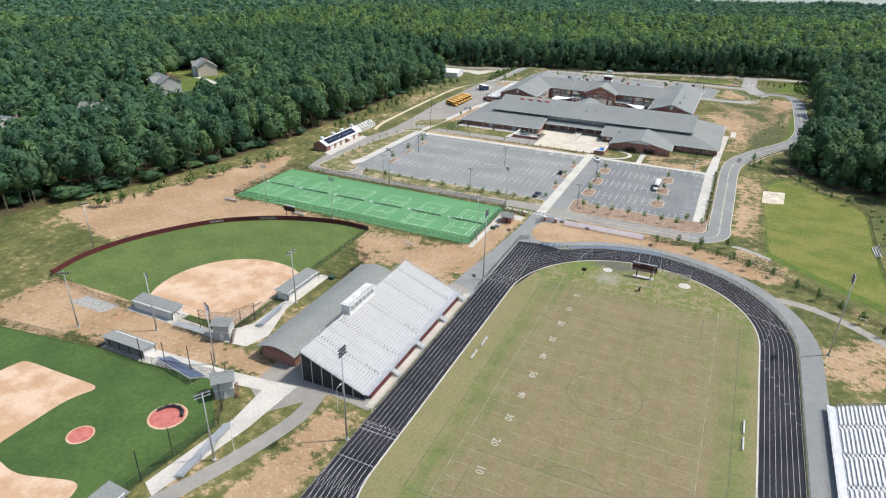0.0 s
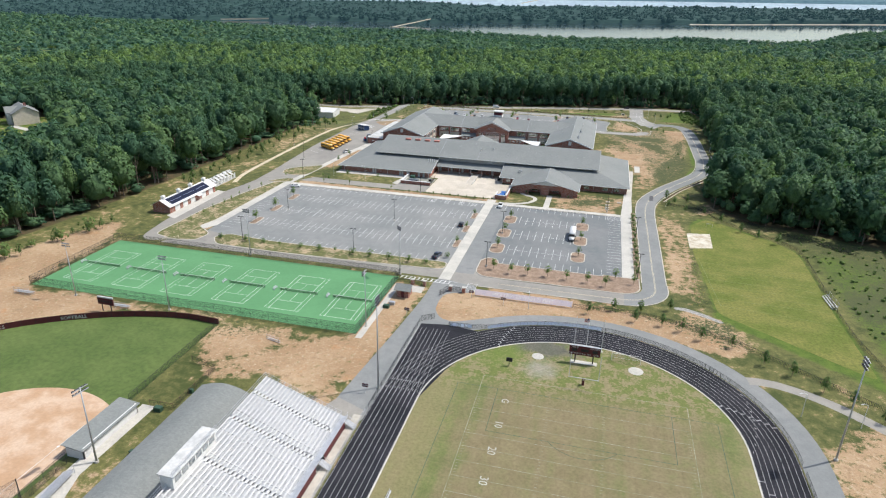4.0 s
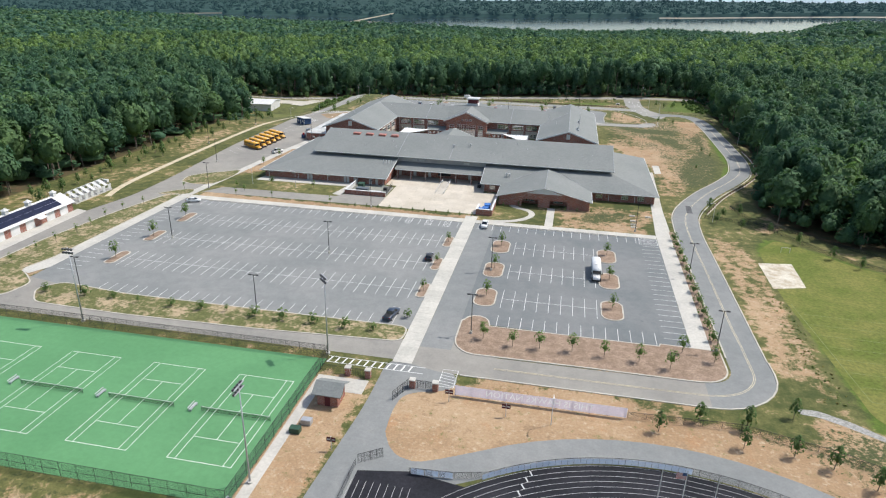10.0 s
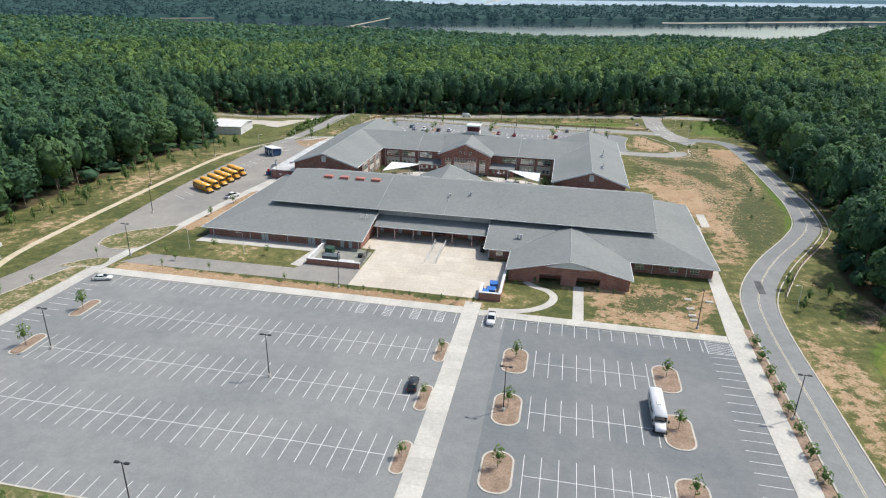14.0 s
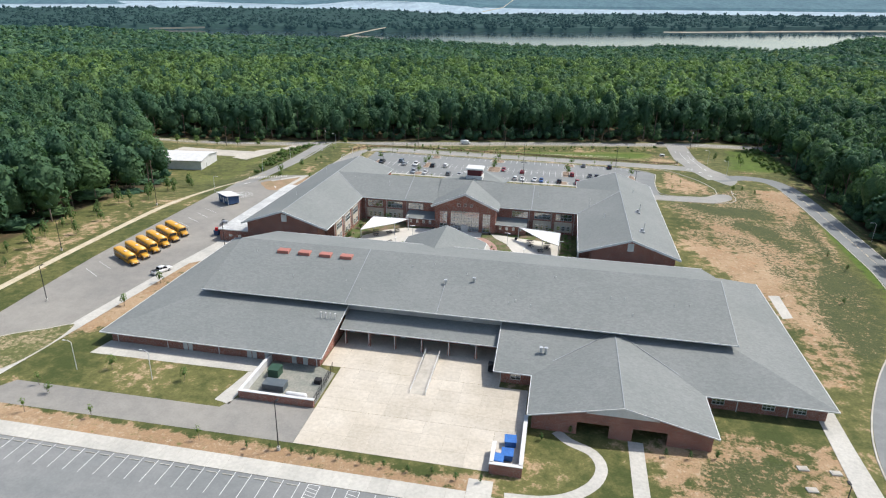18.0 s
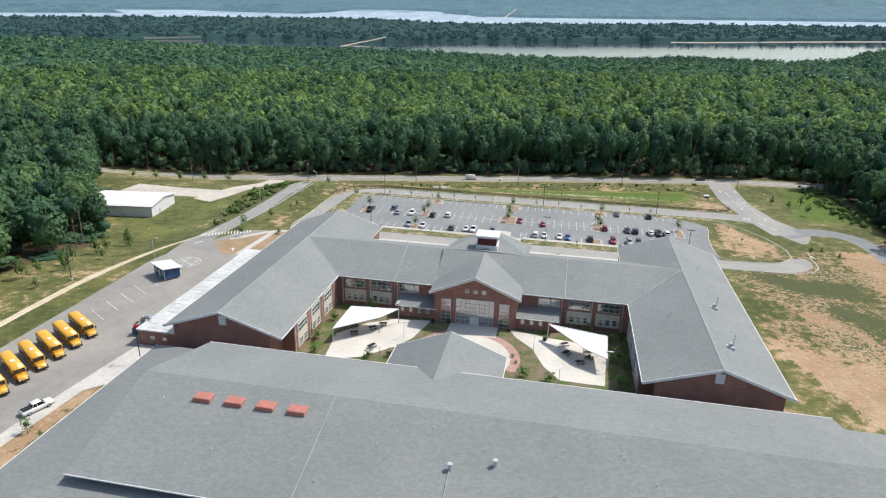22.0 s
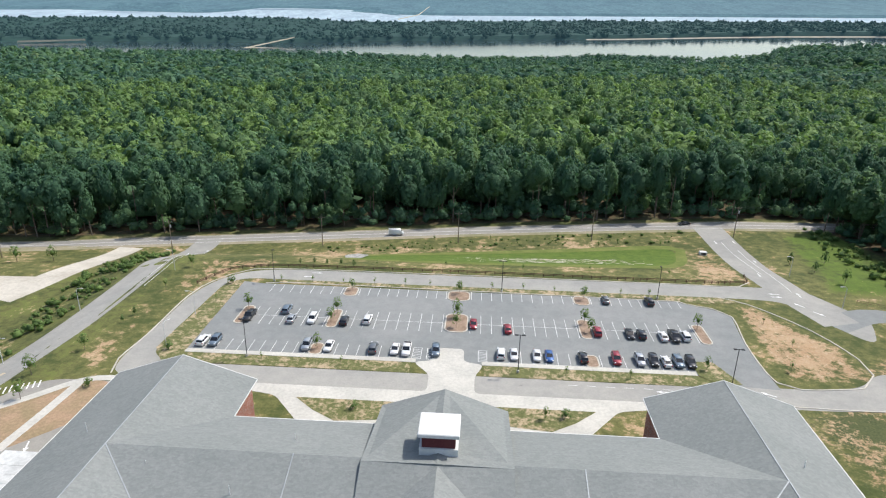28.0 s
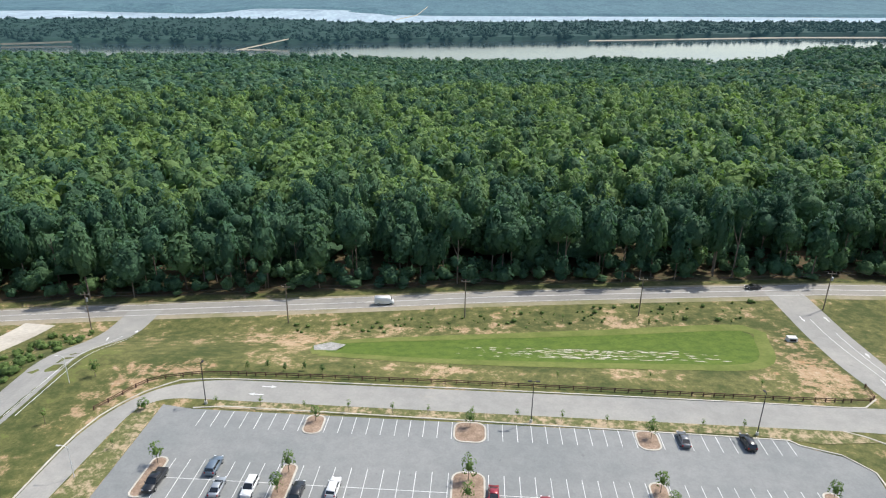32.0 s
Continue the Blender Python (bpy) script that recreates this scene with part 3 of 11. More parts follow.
def line_path(m, pts, w, z, closed=False):
    for a, b in zip(pts, pts[1:] + ([pts[0]] if closed else [])):
        line_quads(m, a, b, w, z)


def fillet(pts, r, n=5):
    """Rounds every corner of a closed outline."""
    out = []
    for i in range(len(pts)):
        a, b, c = Vector(pts[i - 1]), Vector(pts[i]), Vector(pts[(i + 1) % len(pts)])
        u, v = a - b, c - b
        p, q = b + u.normalized() * min(r, 0.46 * u.length), b + v.normalized() * min(r, 0.46 * v.length)
        for k in range(n + 1):
            t = k / n
            w = p * (1 - t) ** 2 + b * 2 * t * (1 - t) + q * t * t
            out.append((w.x, w.y))
    return out


# ---- the land ----
def in_poly(px, py, poly):
    inside = np.zeros(px.shape, bool)
    n = len(poly)
    for i in range(n):
        (x1, y1), (x2, y2) = poly[i], poly[(i + 1) % n]
        if y1 == y2:
            continue
        c = (y1 > py) != (y2 > py)
        inside ^= c & (px < (x2 - x1) * (py - y1) / (y2 - y1) + x1)
    return inside


def poly_dist(px, py, poly):
    d = np.full(px.shape, 1e9)
    n = len(poly)
    for i in range(n):
        (x1, y1), (x2, y2) = poly[i], poly[(i + 1) % n]
        dx, dy = x2 - x1, y2 - y1
        t = np.clip(((px - x1) * dx + (py - y1) * dy) / max(dx * dx + dy * dy, 1e-9), 0, 1)
        d = np.minimum(d, np.hypot(px - x1 - t * dx, py - y1 - t * dy))
    return d


def weight(px, py, poly, soft):
    """1 inside a region, 0 outside, over a soft border."""
    d = poly_dist(px, py, poly) * np.where(in_poly(px, py, poly), 1, -1)
    return np.clip(0.5 + d / (2 * soft), 0, 1)


WOODS_WEST = [(-264, 60), (-250, 150), (-239, 180), (-231, 206), (-227, 228), (-224, 252), (-222, 290), (-221, 340), (-221, 440), (-220, 480), (-230, 498), (-252, 520), (-276, 556), (-300, 584), (-340, 592), (-1500, 494), (-1500, 60)]
CLEARINGS = [((-372, 335), 24), ((-392, 392), 26), ((-344, 254), 18), ((-358, 212), 16), ((-268, 205), 10), ((-339, 384), 13), ((-340, 345), 20), ((-365, 362), 18), ((-352, 314), 22), ((-332, 294), 16), ((-372, 372), 24), ((-330, 242), 12), ((-345, 200), 10), ((-336, 312), 16), ((-322, 299), 13), ((-362, 318), 14)]
HIGHWAY = [(-900, 540), (-420, 588), (-300, 601), (-220, 612), (-121, 621.5), (-64, 627), (45, 633.5), (140, 640), (500, 668), (900, 700)]

WOODS_NORTH = [(-1500, 500), (-420, 598), (-300, 611), (-220, 622), (-121, 631), (-64, 636), (45, 642), (60, 644), (900, 712), (1150, 1330), (-1500, 1330)]
WOODS_EAST = [(50, 640), (60, 600), (53, 560), (52, 530), (51, 460), (50, 425), (47, 408), (41, 394), (35, 380), (32, 364), (35, 350), (41, 339), (48, 331), (58, 329), (72, 324), (110, 310), (400, 250), (900, 400), (900, 745), (60, 648)]

DIRT = [  # bare clay: outline, strength, softness
    ([(-78, 100), (-78, 172), (-105, 196), (-80, 196), (-74, 180), (-72, 170), (-66, 165), (-66, 104)], 0.65, 4),
    ([(-120, 190), (-112, 160), (-92, 172), (-74, 166), (-72, 220), (-78, 234), (-79, 197)], 0.74, 5),
    ([(-79.5, 190), (-79.5, 232), (-69, 232), (-69, 178), (-74, 172)], 0.92, 2),
    ([(8, 226), (24, 219), (30, 226), (22, 238), (11, 240)], 0.62, 3),
    ([(-240, 150), (-200, 140), (-150, 190), (-118, 194), (-190, 196), (-192, 232), (-202, 256), (-208, 250), (-218, 208), (-228, 176)], 0.84, 5),
    ([(-190, 86), (-92, 100), (-92, 108), (-150, 112), (-192, 116)], 0.72, 5),
    ([(-78, 60), (-64, 60), (-64, 98), (-76, 98)], 0.70, 4),
    ([(-57, 209.5), (-62, 211), (-64, 219), (-60, 233), (-22, 235), (12, 230), (30, 219), (22, 213), (-5, 221), (-30, 220), (-48, 213)], 0.86, 3),
    ([(-52, 230), (0, 236), (14, 252), (13, 330), (9, 330), (10, 240), (-50, 238)], 0.66, 3),
    ([(12, 240), (20, 240), (22, 322), (13, 330)], 0.46, 3),
    ([(-160, 247), (-66, 247), (-66, 253), (-160, 253)], 0.56, 3),
    ([(-178, 245), (-164, 245), (-167, 322), (-178, 322)], 0.74, 3),
    ([(-160, 325), (-65, 325), (-65, 330), (-160, 332)], 0.85, 2),
    ([(-60, 236), (-55, 254), (2, 248), (2, 258), (-56, 262)], 0.30, 3),
    ([(-14, 452), (-1, 449), (7, 417), (6.5, 388), (5, 371), (3, 372), (2.5, 411), (-6, 431)], 0.86, 3),
    ([(-6, 478), (4.2, 477), (19.6, 446), (14.8, 434), (5, 450)], 0.84, 4),
    ([(18, 431), (25, 430), (27, 417), (22, 408), (17, 415)], 0.86, 3),
    ([(24, 531), (40, 526), (34, 457), (28, 462), (23, 495)], 0.70, 4),
    ([(6, 417), (14, 434), (6, 448), (-2, 448)], 0.72, 3),
    ([(2, 360), (12, 374), (30, 408), (35, 440), (36, 500), (24, 528), (14, 528), (-14, 498), (-18, 452), (0, 412)], 0.47, 5),
    ([(-37, 327), (-6.5, 327), (-3, 352), (-25, 354), (-37, 345)], 0.52, 2),
    ([(-13, 512), (10, 512), (9, 530), (-4, 552), (-11, 552)], 0.52, 4),
    ([(-160, 504), (-160, 545), (-150, 563), (-138, 567), (-146, 576), (-166, 572), (-172, 545), (-174, 510), (-166, 500)], 0.52, 4),
    ([(-164, 355), (-154, 360), (-154, 410), (-160, 410)], 0.75, 3),
    ([(-190, 328), (-190, 480), (-212, 480), (-212, 328)], 0.40, 4),
    ([(8, 330), (20, 330), (34, 370), (60, 345), (54, 335), (40, 345), (18, 316), (12, 300)], 0.48, 5),
    ([(30, 160), (60, 160), (60, 196), (44, 194), (34, 180)], 0.50, 5),
    ([(-180, 600), (-40, 618), (12, 624), (12, 608), (-60, 594), (-120, 586), (-180, 578)], 0.36, 5),
    ([(-190, 596), (-188, 500), (-196, 490), (-208, 510), (-206, 560), (-204, 596)], 0.44, 6),
    ([(-16, 566), (4, 566), (5, 612), (-6, 610), (-12, 585)], 0.45, 4),
]
BASIN = [(-122, 581), (-124, 588), (-119, 594), (-92, 598.5), (-47, 603.4), (-12, 606.5), (-10, 598), (-17, 583), (-40, 580), (-91, 578.5)]
WEEDS = [  # dark rank weeds: outline, strength, softness
    ([(8, 376), (12, 374), (30, 408), (36, 440), (37, 500), (24, 532), (10, 526), (-16, 504), (-18, 456), (4, 448), (7, 412)], 0.47, 5),
    ([(22, 214), (30, 224), (26, 236), (9, 238), (-6, 229), (4, 225), (14, 219)], 0.50, 3),
    ([(-160, 202), (-118, 206), (-88, 200), (-77, 190), (-114, 182), (-150, 190)], 0.40, 5),
    ([(-8, 506), (4, 500), (24, 500), (23, 480), (12, 485), (3, 487), (-8, 494)], 0.80, 4),
    ([(39, 500), (32, 451), (35, 432), (30, 407), (22, 389), (14, 381), (10.6, 386), (9.5, 395), (12, 418), (17, 432), (22, 444), (26, 461), (24, 478), (30, 498)], 0.66, 4),
    ([(4, 476), (20, 447), (24, 456), (20, 478), (8, 484)], 0.70, 3),
    ([(-29, 342), (-23, 346.5), (-11, 349), (-13, 337), (-24, 331.5), (-31, 333)], 0.66, 3),
    ([(61, 232), (61, 306), (50, 316), (60, 328), (110, 316), (120, 230)], 0.58, 4),
]
LUSH = [
    ([(21, 236), (59, 205), (58.5, 248), (60, 300), (52, 312), (40, 324), (28, 334), (22, 325)], 0.95, 3),
    ([(62, 225), (62, 305), (100, 300), (110, 220)], 0.75, 6),
    ([(43.7, 532), (47, 528), (39, 443), (34, 411), (28, 396), (24, 392), (33, 423), (36, 470)], 0.9, 2),
    (BASIN, 1.0, 2),
    ([(-160, 480), (-200, 460), (-260, 540), (-200, 590), (-160, 585)], 0.40, 10),
    ([(-210, 320), (-188, 340), (-186, 480), (-210, 480)], 0.15, 6),
    ([(-150, 325), (-66, 332), (-66, 360), (-154, 360)], 0.15, 4),
    ([(-118, 165), (-90, 196), (-86, 196), (-112, 160)], 0.5, 4),
    ([(20, 560), (60, 560), (60, 640), (30, 620)], 0.6, 6),
]


def axis(lo, hi, step, far, sign_lo=True):
    inner = list(np.arange(lo, hi + 0.1, step))
    grow, out_hi, v, s = 1.35, [], hi, step
    while v < far:
        s *= grow
        v += s
        out_hi.append(v)
    out_lo, v, s = [], lo, step
    while v > -far:
        s *= grow
        v -= s
        out_lo.append(v)
    return np.array(out_lo[::-1] + inner + out_hi)


def build_ground():
    gx, gy = axis(-300, 110, 3.0, 4600), axis(20, 680, 3.0, 4600)
    X, Y = np.meshgrid(gx, gy)
    Z = terrain(X, Y)
    nx, ny = len(gx), len(gy)
    me = bpy.data.meshes.new("ground")
    idx = np.arange(nx * ny).reshape(ny, nx)
    faces = np.stack([idx[:-1, :-1], idx[:-1, 1:], idx[1:, 1:], idx[1:, :-1]], -1).reshape(-1, 4)
    me.from_pydata(np.stack([X, Y, Z], -1).reshape(-1, 3).tolist(), [], faces.tolist())
    px, py = X.ravel(), Y.ravel()
    dirt, lush, litter = np.full(px.shape, 0.34), np.zeros(px.shape), np.zeros(px.shape)
    for poly, s, soft in DIRT:
        dirt = np.maximum(dirt, min(1.0, 1.16 * s) * weight(px, py, poly, soft))
    for poly, s, soft in LUSH:
        w = weight(px, py, poly, soft)
        lush = np.maximum(lush, s * w)
        dirt = dirt * (1 - 0.8 * w * s)
    for poly in (WOODS_WEST, WOODS_NORTH, WOODS_EAST):
        litter = np.maximum(litter, weight(px, py, poly, 5))
    for (cx, cy), r in CLEARINGS:
        w = np.clip((r + 3 - np.hypot(px - cx, py - cy)) / 5, 0, 1)
        litter, lush = litter * (1 - w), np.maximum(lush, 0.8 * w)
    weeds = np.zeros(px.shape)
    for poly, s, soft in WEEDS:
        weeds = np.maximum(weeds, s * weight(px, py, poly, soft))
    for name, v in (("dirt", dirt), ("lush", lush), ("litter", litter), ("weeds", weeds)):
        a = me.attributes.new(name, "FLOAT", "POINT")
        a.data.foreach_set("value", v.astype(np.float32))
    me.materials.append(M_GROUND)
    ob = new("ground", smooth(me))
    return tagged(ob, "patchy grass and bare orange clay soil of the school grounds", "ground", kind="structure")


build_ground()


# ---- paved ground ----
def pave(name, poly, z, material, label, category="pavement"):
    me = face_up(Mesh().sheet(poly, z).data(name))
    return structure(name, me, material, label, category)


Z1, Z2, Z3, Z4 = 0.02, 0.04, 0.06, 0.08

# front parking lots and the drive between them
pave("parking_lot_west", [(-164.5, 256), (-146, 252.5), (-66, 252.5), (-66, 323.5), (-164.5, 323.5)], Z2, M_ASPHALT, "large grey asphalt parking lot with white stall lines", "parking lot")
pave("parking_lot_east", [(-55.4, 258.5), (-6, 257.5), (-6, 323.5), (-55.4, 323.5)], Z2, M_ASPHALT_DARK, "smaller darker asphalt parking lot with planted islands", "parking lot")


pave("lot_drive", [(-62, 246), (-55.4, 246), (-55.4, 323.5), (-62, 323.5)], Z2, M_ASPHALT, "grey asphalt drive beside the central walk", "road")


def slabs(name, x0, y0, x1, y1, nx, ny, z, material, label):
    """A concrete walk poured in panels with open joints; every panel a piece of its own."""
    base = pave(name, [(x0, y0), (x1, y0), (x1, y1), (x0, y1)], z - 0.012, M_JOINT, label, "walkway")
    w_, d_ = (x1 - x0) / nx, (y1 - y0) / ny
    me = Mesh().loft([[(0.012, 0.012, -0.01), (w_ - 0.012, 0.012, -0.01), (w_ - 0.012, d_ - 0.012, -0.01), (0.012, d_ - 0.012, -0.01)], [(0.02, 0.02, 0.0), (w_ - 0.02, 0.02, 0.0), (w_ - 0.02, d_ - 0.02, 0.0), (0.02, d_ - 0.02, 0.0)]]).data("slab")
    me.materials.append(material)
    for i in range(nx):
        for j in range(ny):
            ob = part("slab", me, None, base)
            ob.location = (x0 + i * w_, y0 + j * d_, z)


slabs("walk_central", -66, 239, -62, 330, 1, 30, Z3 + 0.05, M_SLAB, "long pale concrete walk between the two lots")
slabs("walk_front", -163.1, 323.5, -66.02, 327, 32, 1, Z3 + 0.05, M_SLAB, "pale concrete walk along the school side of the lot")
slabs("walk_front_east", -61.98, 323.5, -6.1, 326.5, 19, 1, Z3 + 0.05, M_SLAB, "pale concrete walk along the school side of the lot")
pave("walk_west", [(-170, 259), (-166.6, 257.4), (-164.2, 262), (-163.2, 326.95), (-166.8, 326.95), (-167.8, 268)], Z3 + 0.04, M_CONCRETE, "pale concrete walk on the edge of the lot", "walkway")
pave("walk_east", [(-6, 258.5), (-2, 258.5), (-1, 352), (1, 404), (-2, 404), (-6, 326.5)], Z3 + 0.04, M_CONCRETE, "pale concrete walk beside a row of small trees", "walkway")
pave("walk_bus", [(-166.5, 327), (-163.2, 327), (-157.6, 400), (-150.4, 407.5), (-150.4, 419), (-158.4, 419.3), (-160.8, 400)], Z3 + 0.04, M_CONCRETE, "pale concrete walk beside the bus lot", "walkway")

# roads round the lots
pave("road_south", [(-174, 240), (-166, 240), (-66, 240), (-56, 237.5), (-5.5, 237.5), (-5.5, 245.4), (-46, 245), (-52, 248), (-54, 256), (-62, 256), (-66, 248), (-146, 248), (-150, 254), (-162, 257), (-170, 254), (-173, 244)], Z1 + 0.01, M_ASPHALT_OLD, "grey asphalt drive with a faded yellow centre line", "road")
pave("road_corner", arc(-5.5, 251.5, 14, -90, 0, 14) + [(8.5, 262), (0.4, 262)] + arc(-5.5, 251.5, 5.9, 0, -90, 8), Z1 + 0.015, M_ASPHALT, "grey asphalt bend of the drive", "road")
structure("road_east", strip([(4.45, 258), (4.5, 300), (4.6, 335), (7.5, 354), (17, 376), (30, 398), (37.5, 414), (41, 436), (41.5, 456), (42, 500), (41, 530), (36, 545), (25, 548), (12, 541)], 8.0, Z2 + 0.004, 3), M_ASPHALT, "winding grey asphalt drive round the school", "road")
pave("entry_road", fillet([(-73, 160), (-62.5, 160), (-62, 178), (-61.3, 207), (-61, 213), (-61.5, 219), (-61.8, 224), (-61, 229.5), (-52, 232), (-52.5, 238), (-67, 241), (-67, 224), (-69, 200)], 5), Z1, M_ASPHALT, "aged grey asphalt service road to the stadium gate", "road")
pave("bus_lot", fillet([(-171.5, 242), (-173, 258), (-176, 300), (-172, 326), (-166.5, 327), (-158, 416), (-158.8, 419.4), (-158.8, 474), (-150, 478), (-150, 500), (-172, 500), (-187, 470), (-187, 400), (-183, 345), (-182.5, 322), (-186.5, 302), (-188, 280), (-187.5, 262), (-184, 240)], 7), Z1 + 0.012, M_ASPHALT_OLD, "grey asphalt bus lot and drive", "road")


# paved court by the loading dock and paths before the school
slabs("service_court", -97, 332.2, -63.2, 343, 8, 3, Z2 + 0.02, M_SLAB_TAN, "broad pale concrete loading court")
slabs("service_mid", -97, 343.02, -58.2, 357, 9, 4, Z2 + 0.02, M_SLAB_TAN, "broad pale concrete floor of the loading court")
slabs("service_side", -63.18, 332.4, -58.2, 343, 1, 3, Z2 + 0.02, M_SLAB_TAN, "concrete court floor beside the bin enclosure")
slabs("service_dock", -101.2, 357.02, -64, 371.9, 9, 3, Z2 + 0.02, M_SLAB_TAN, "concrete floor under the loading porch")
pave("service_lane", [(-162, 331.4), (-97.02, 332.2), (-97.02, 342.4), (-112.6, 342.4), (-114.5, 339.0), (-157.5, 338.6)], Z2, M_ASPHALT_OLD, "grey asphalt service lane dusted with sand", "road")
pave("walk_classroom", [(-151, 350.8), (-112.6, 351.4), (-112.6, 356.35), (-150, 356.35)], Z2, M_CONCRETE, "concrete apron along the classroom wing", "pavement")
pave("walk_yard", [(-116.6, 341), (-113.2, 340.2), (-112.7, 351.3), (-114.8, 351.3)], Z2, M_CONCRETE, "narrow concrete walk beside the yard wall", "walkway")
pave("walk_gable", [(-40.2, 326.5), (-37.6, 326.5), (-37.4, 345.2), (-40.0, 345.2)], Z2, M_CONCRETE, "short concrete path to an entrance", "walkway")
structure("walk_curved", strip([(-60, 327.0), (-54, 327.6), (-49.7, 329.4), (-46.2, 332.8), (-44.8, 337), (-46.2, 340.6), (-50.1, 342.8), (-52.5, 345.2)], 2.0, Z2, 1.0), M_CONCRETE, "curved concrete path", "walkway")

pave("side_slab", [(1.7, 402.4), (4.4, 403.4), (4.8, 416.6), (1.9, 416.2)], Z2, M_CONCRETE, "white concrete pad beside the gym", "pavement")
pave("patched_asphalt", [(7.0, 352.1), (8.9, 352.2), (9.5, 360.4), (7.7, 360.4)], Z3 + 0.012, mottled("fresh_asphalt", (0.075, 0.077, 0.08), (0.11, 0.112, 0.115), 0.4, 3.0, 0.9), "darker square of repaired asphalt", "road")

# stadium paths
structure("stadium_path", strip([(-60, 208.6), (-53, 209.2)] + arc(-17, 172.0, 49.7, 122, 0, 24) + [(32.7, 120), (32.7, 60)], 6.0, 0.027, 3), M_ASPHALT, "grey asphalt path following the outside of the track", "walkway")
pave("path_apron", fillet([(-62.5, 222), (-61.3, 217.6), (-59.8, 214.5), (-57.9, 212.5), (-53.4, 211.4), (-49, 212.8), (-44, 214.6), (-42, 213), (-46, 209.6), (-55, 207.5), (-64, 205), (-66, 221)], 1), 0.031, M_ASPHALT, "asphalt apron where path and drive meet", "walkway")
structure("path_east", strip([(24.5, 203), (31, 203), (42, 198), (56, 186), (75, 168)], 3.4, 0.034, 3), M_ASPHALT_OLD, "grey asphalt path across the bank", "walkway")
pave("stand_apron", [(-96, 96), (-86, 90), (-76, 102), (-64.5, 101), (-64.5, 165), (-72, 168), (-96, 110)], Z1 + 0.004, M_ASPHALT_OLD, "grey asphalt apron under and beside the grandstand", "pavement")
structure("path_ballfield", strip([(-79, 103), (-78, 92), (-82, 76), (-88, 60), (-95, 44)], 4.0, 0.036, 3), M_ASPHALT_OLD, "grey asphalt path past the ball field", "walkway")
structure("gravel_trail", strip([(-190, 318), (-193, 330), (-194.5, 350), (-196, 400), (-196, 440), (-194, 478), (-190, 490), (-183, 503)], 2.3, Z1 + 0.01, 3), mottled("tan_gravel", (0.46, 0.39, 0.27), (0.54, 0.47, 0.35), 0.3, 2.0, 0.95, grain=0.15), "pale tan gravel trail below the woods", "path")

# behind the school
pave("rear_lot", [(-147, 513.3), (-30.6, 513.3), (-25, 510), (-14.5, 509), (-15, 520), (-14.5, 530), (-12.6, 544), (-16, 548), (-22.5, 550.5), (-25, 552.5), (-141, 553), (-147.5, 554)], Z2, M_ASPHALT, "grey asphalt rear parking lot with white stall lines", "parking lot")
pave("rear_drive", fillet([(-158, 502.5), (-136, 502), (-16, 502), (-6, 502), (6, 503), (14, 510), (14, 518), (9, 517), (3, 511), (-13, 509.5), (-20, 510.5), (-26, 508.8), (-146, 508.8), (-151.5, 510), (-154.4, 514), (-152.6, 552), (-148, 556.5), (-135, 556.5), (-5, 556), (6, 555), (12, 541), (18, 531), (24, 545), (14, 564.5), (-2, 564.5), (-140, 564), (-150, 561), (-156, 553.5), (-159, 543), (-159.2, 521), (-160, 509)], 5), Z1, M_ASPHALT_PALE, "grey asphalt ring drive behind the school", "road")
pave("rear_plaza", fillet([(-129, 502), (-128, 499.3), (-121, 498), (-112, 487), (-106, 483), (-66, 483), (-60, 487), (-51, 498), (-44, 499.3), (-43, 502), (-80, 502), (-80, 508.6), (-78, 513.6), (-82.6, 514.6), (-82.6, 520.4), (-89.4, 520.4), (-89.4, 514.6), (-94, 513.6), (-90, 508.6), (-90, 502)], 1.6), Z3, M_CONCRETE, "pale concrete plaza and drop-off before the rear entrance", "pavement")
pave("rear_walk_west", [(-147, 513.3), (-93.5, 513.4), (-93.5, 515.0), (-147, 514.9)], Z4 + 0.03, M_CONCRETE, "concrete walk along the parked cars", "walkway")
pave("rear_walk_east", [(-78.5, 513.4), (-30.7, 513.3), (-30.7, 514.9), (-78.5, 515.0)], Z4 + 0.03, M_CONCRETE, "concrete walk along the parked cars", "walkway")
structure("highway", strip(HIGHWAY, 8.0, Z2, 8), M_ASPHALT_OLD, "two-lane asphalt highway along the woods", "road")
structure("highway_shoulder", strip([(x, y - 0.7) for x, y in HIGHWAY], 12.0, Z1, 8), M_SHOULDER, "sandy gravel shoulder of the highway", "road")
structure("road_west_exit", strip([(-181, 468), (-184.5, 488), (-183.5, 503), (-180.8, 527), (-180.8, 560), (-183, 585), (-184, 616)], 10.0, Z2 + 0.006, 4), M_ASPHALT_PALE, "asphalt exit road rising to the highway", "road")
structure("road_east_exit", strip([(15, 542), (10.5, 558), (7.5, 578), (8.5, 600), (9, 630)], 11.0, Z2 + 0.01, 4), M_ASPHALT_PALE, "asphalt exit road to the highway", "road")
structure("depot_yard", strip([(-211, 606), (-213, 590), (-216, 568), (-221, 550)], 10, Z2 + 0.012, 4), M_CONCRETE_APRON, "pale concrete yard drive of the neighbouring depot", "road")
structure("depot_apron", strip([(-264, 561), (-242, 560), (-219, 561)], 13, Z1, 4), M_CONCRETE_APRON, "pale concrete depot apron", "pavement")
# ---- the school ----


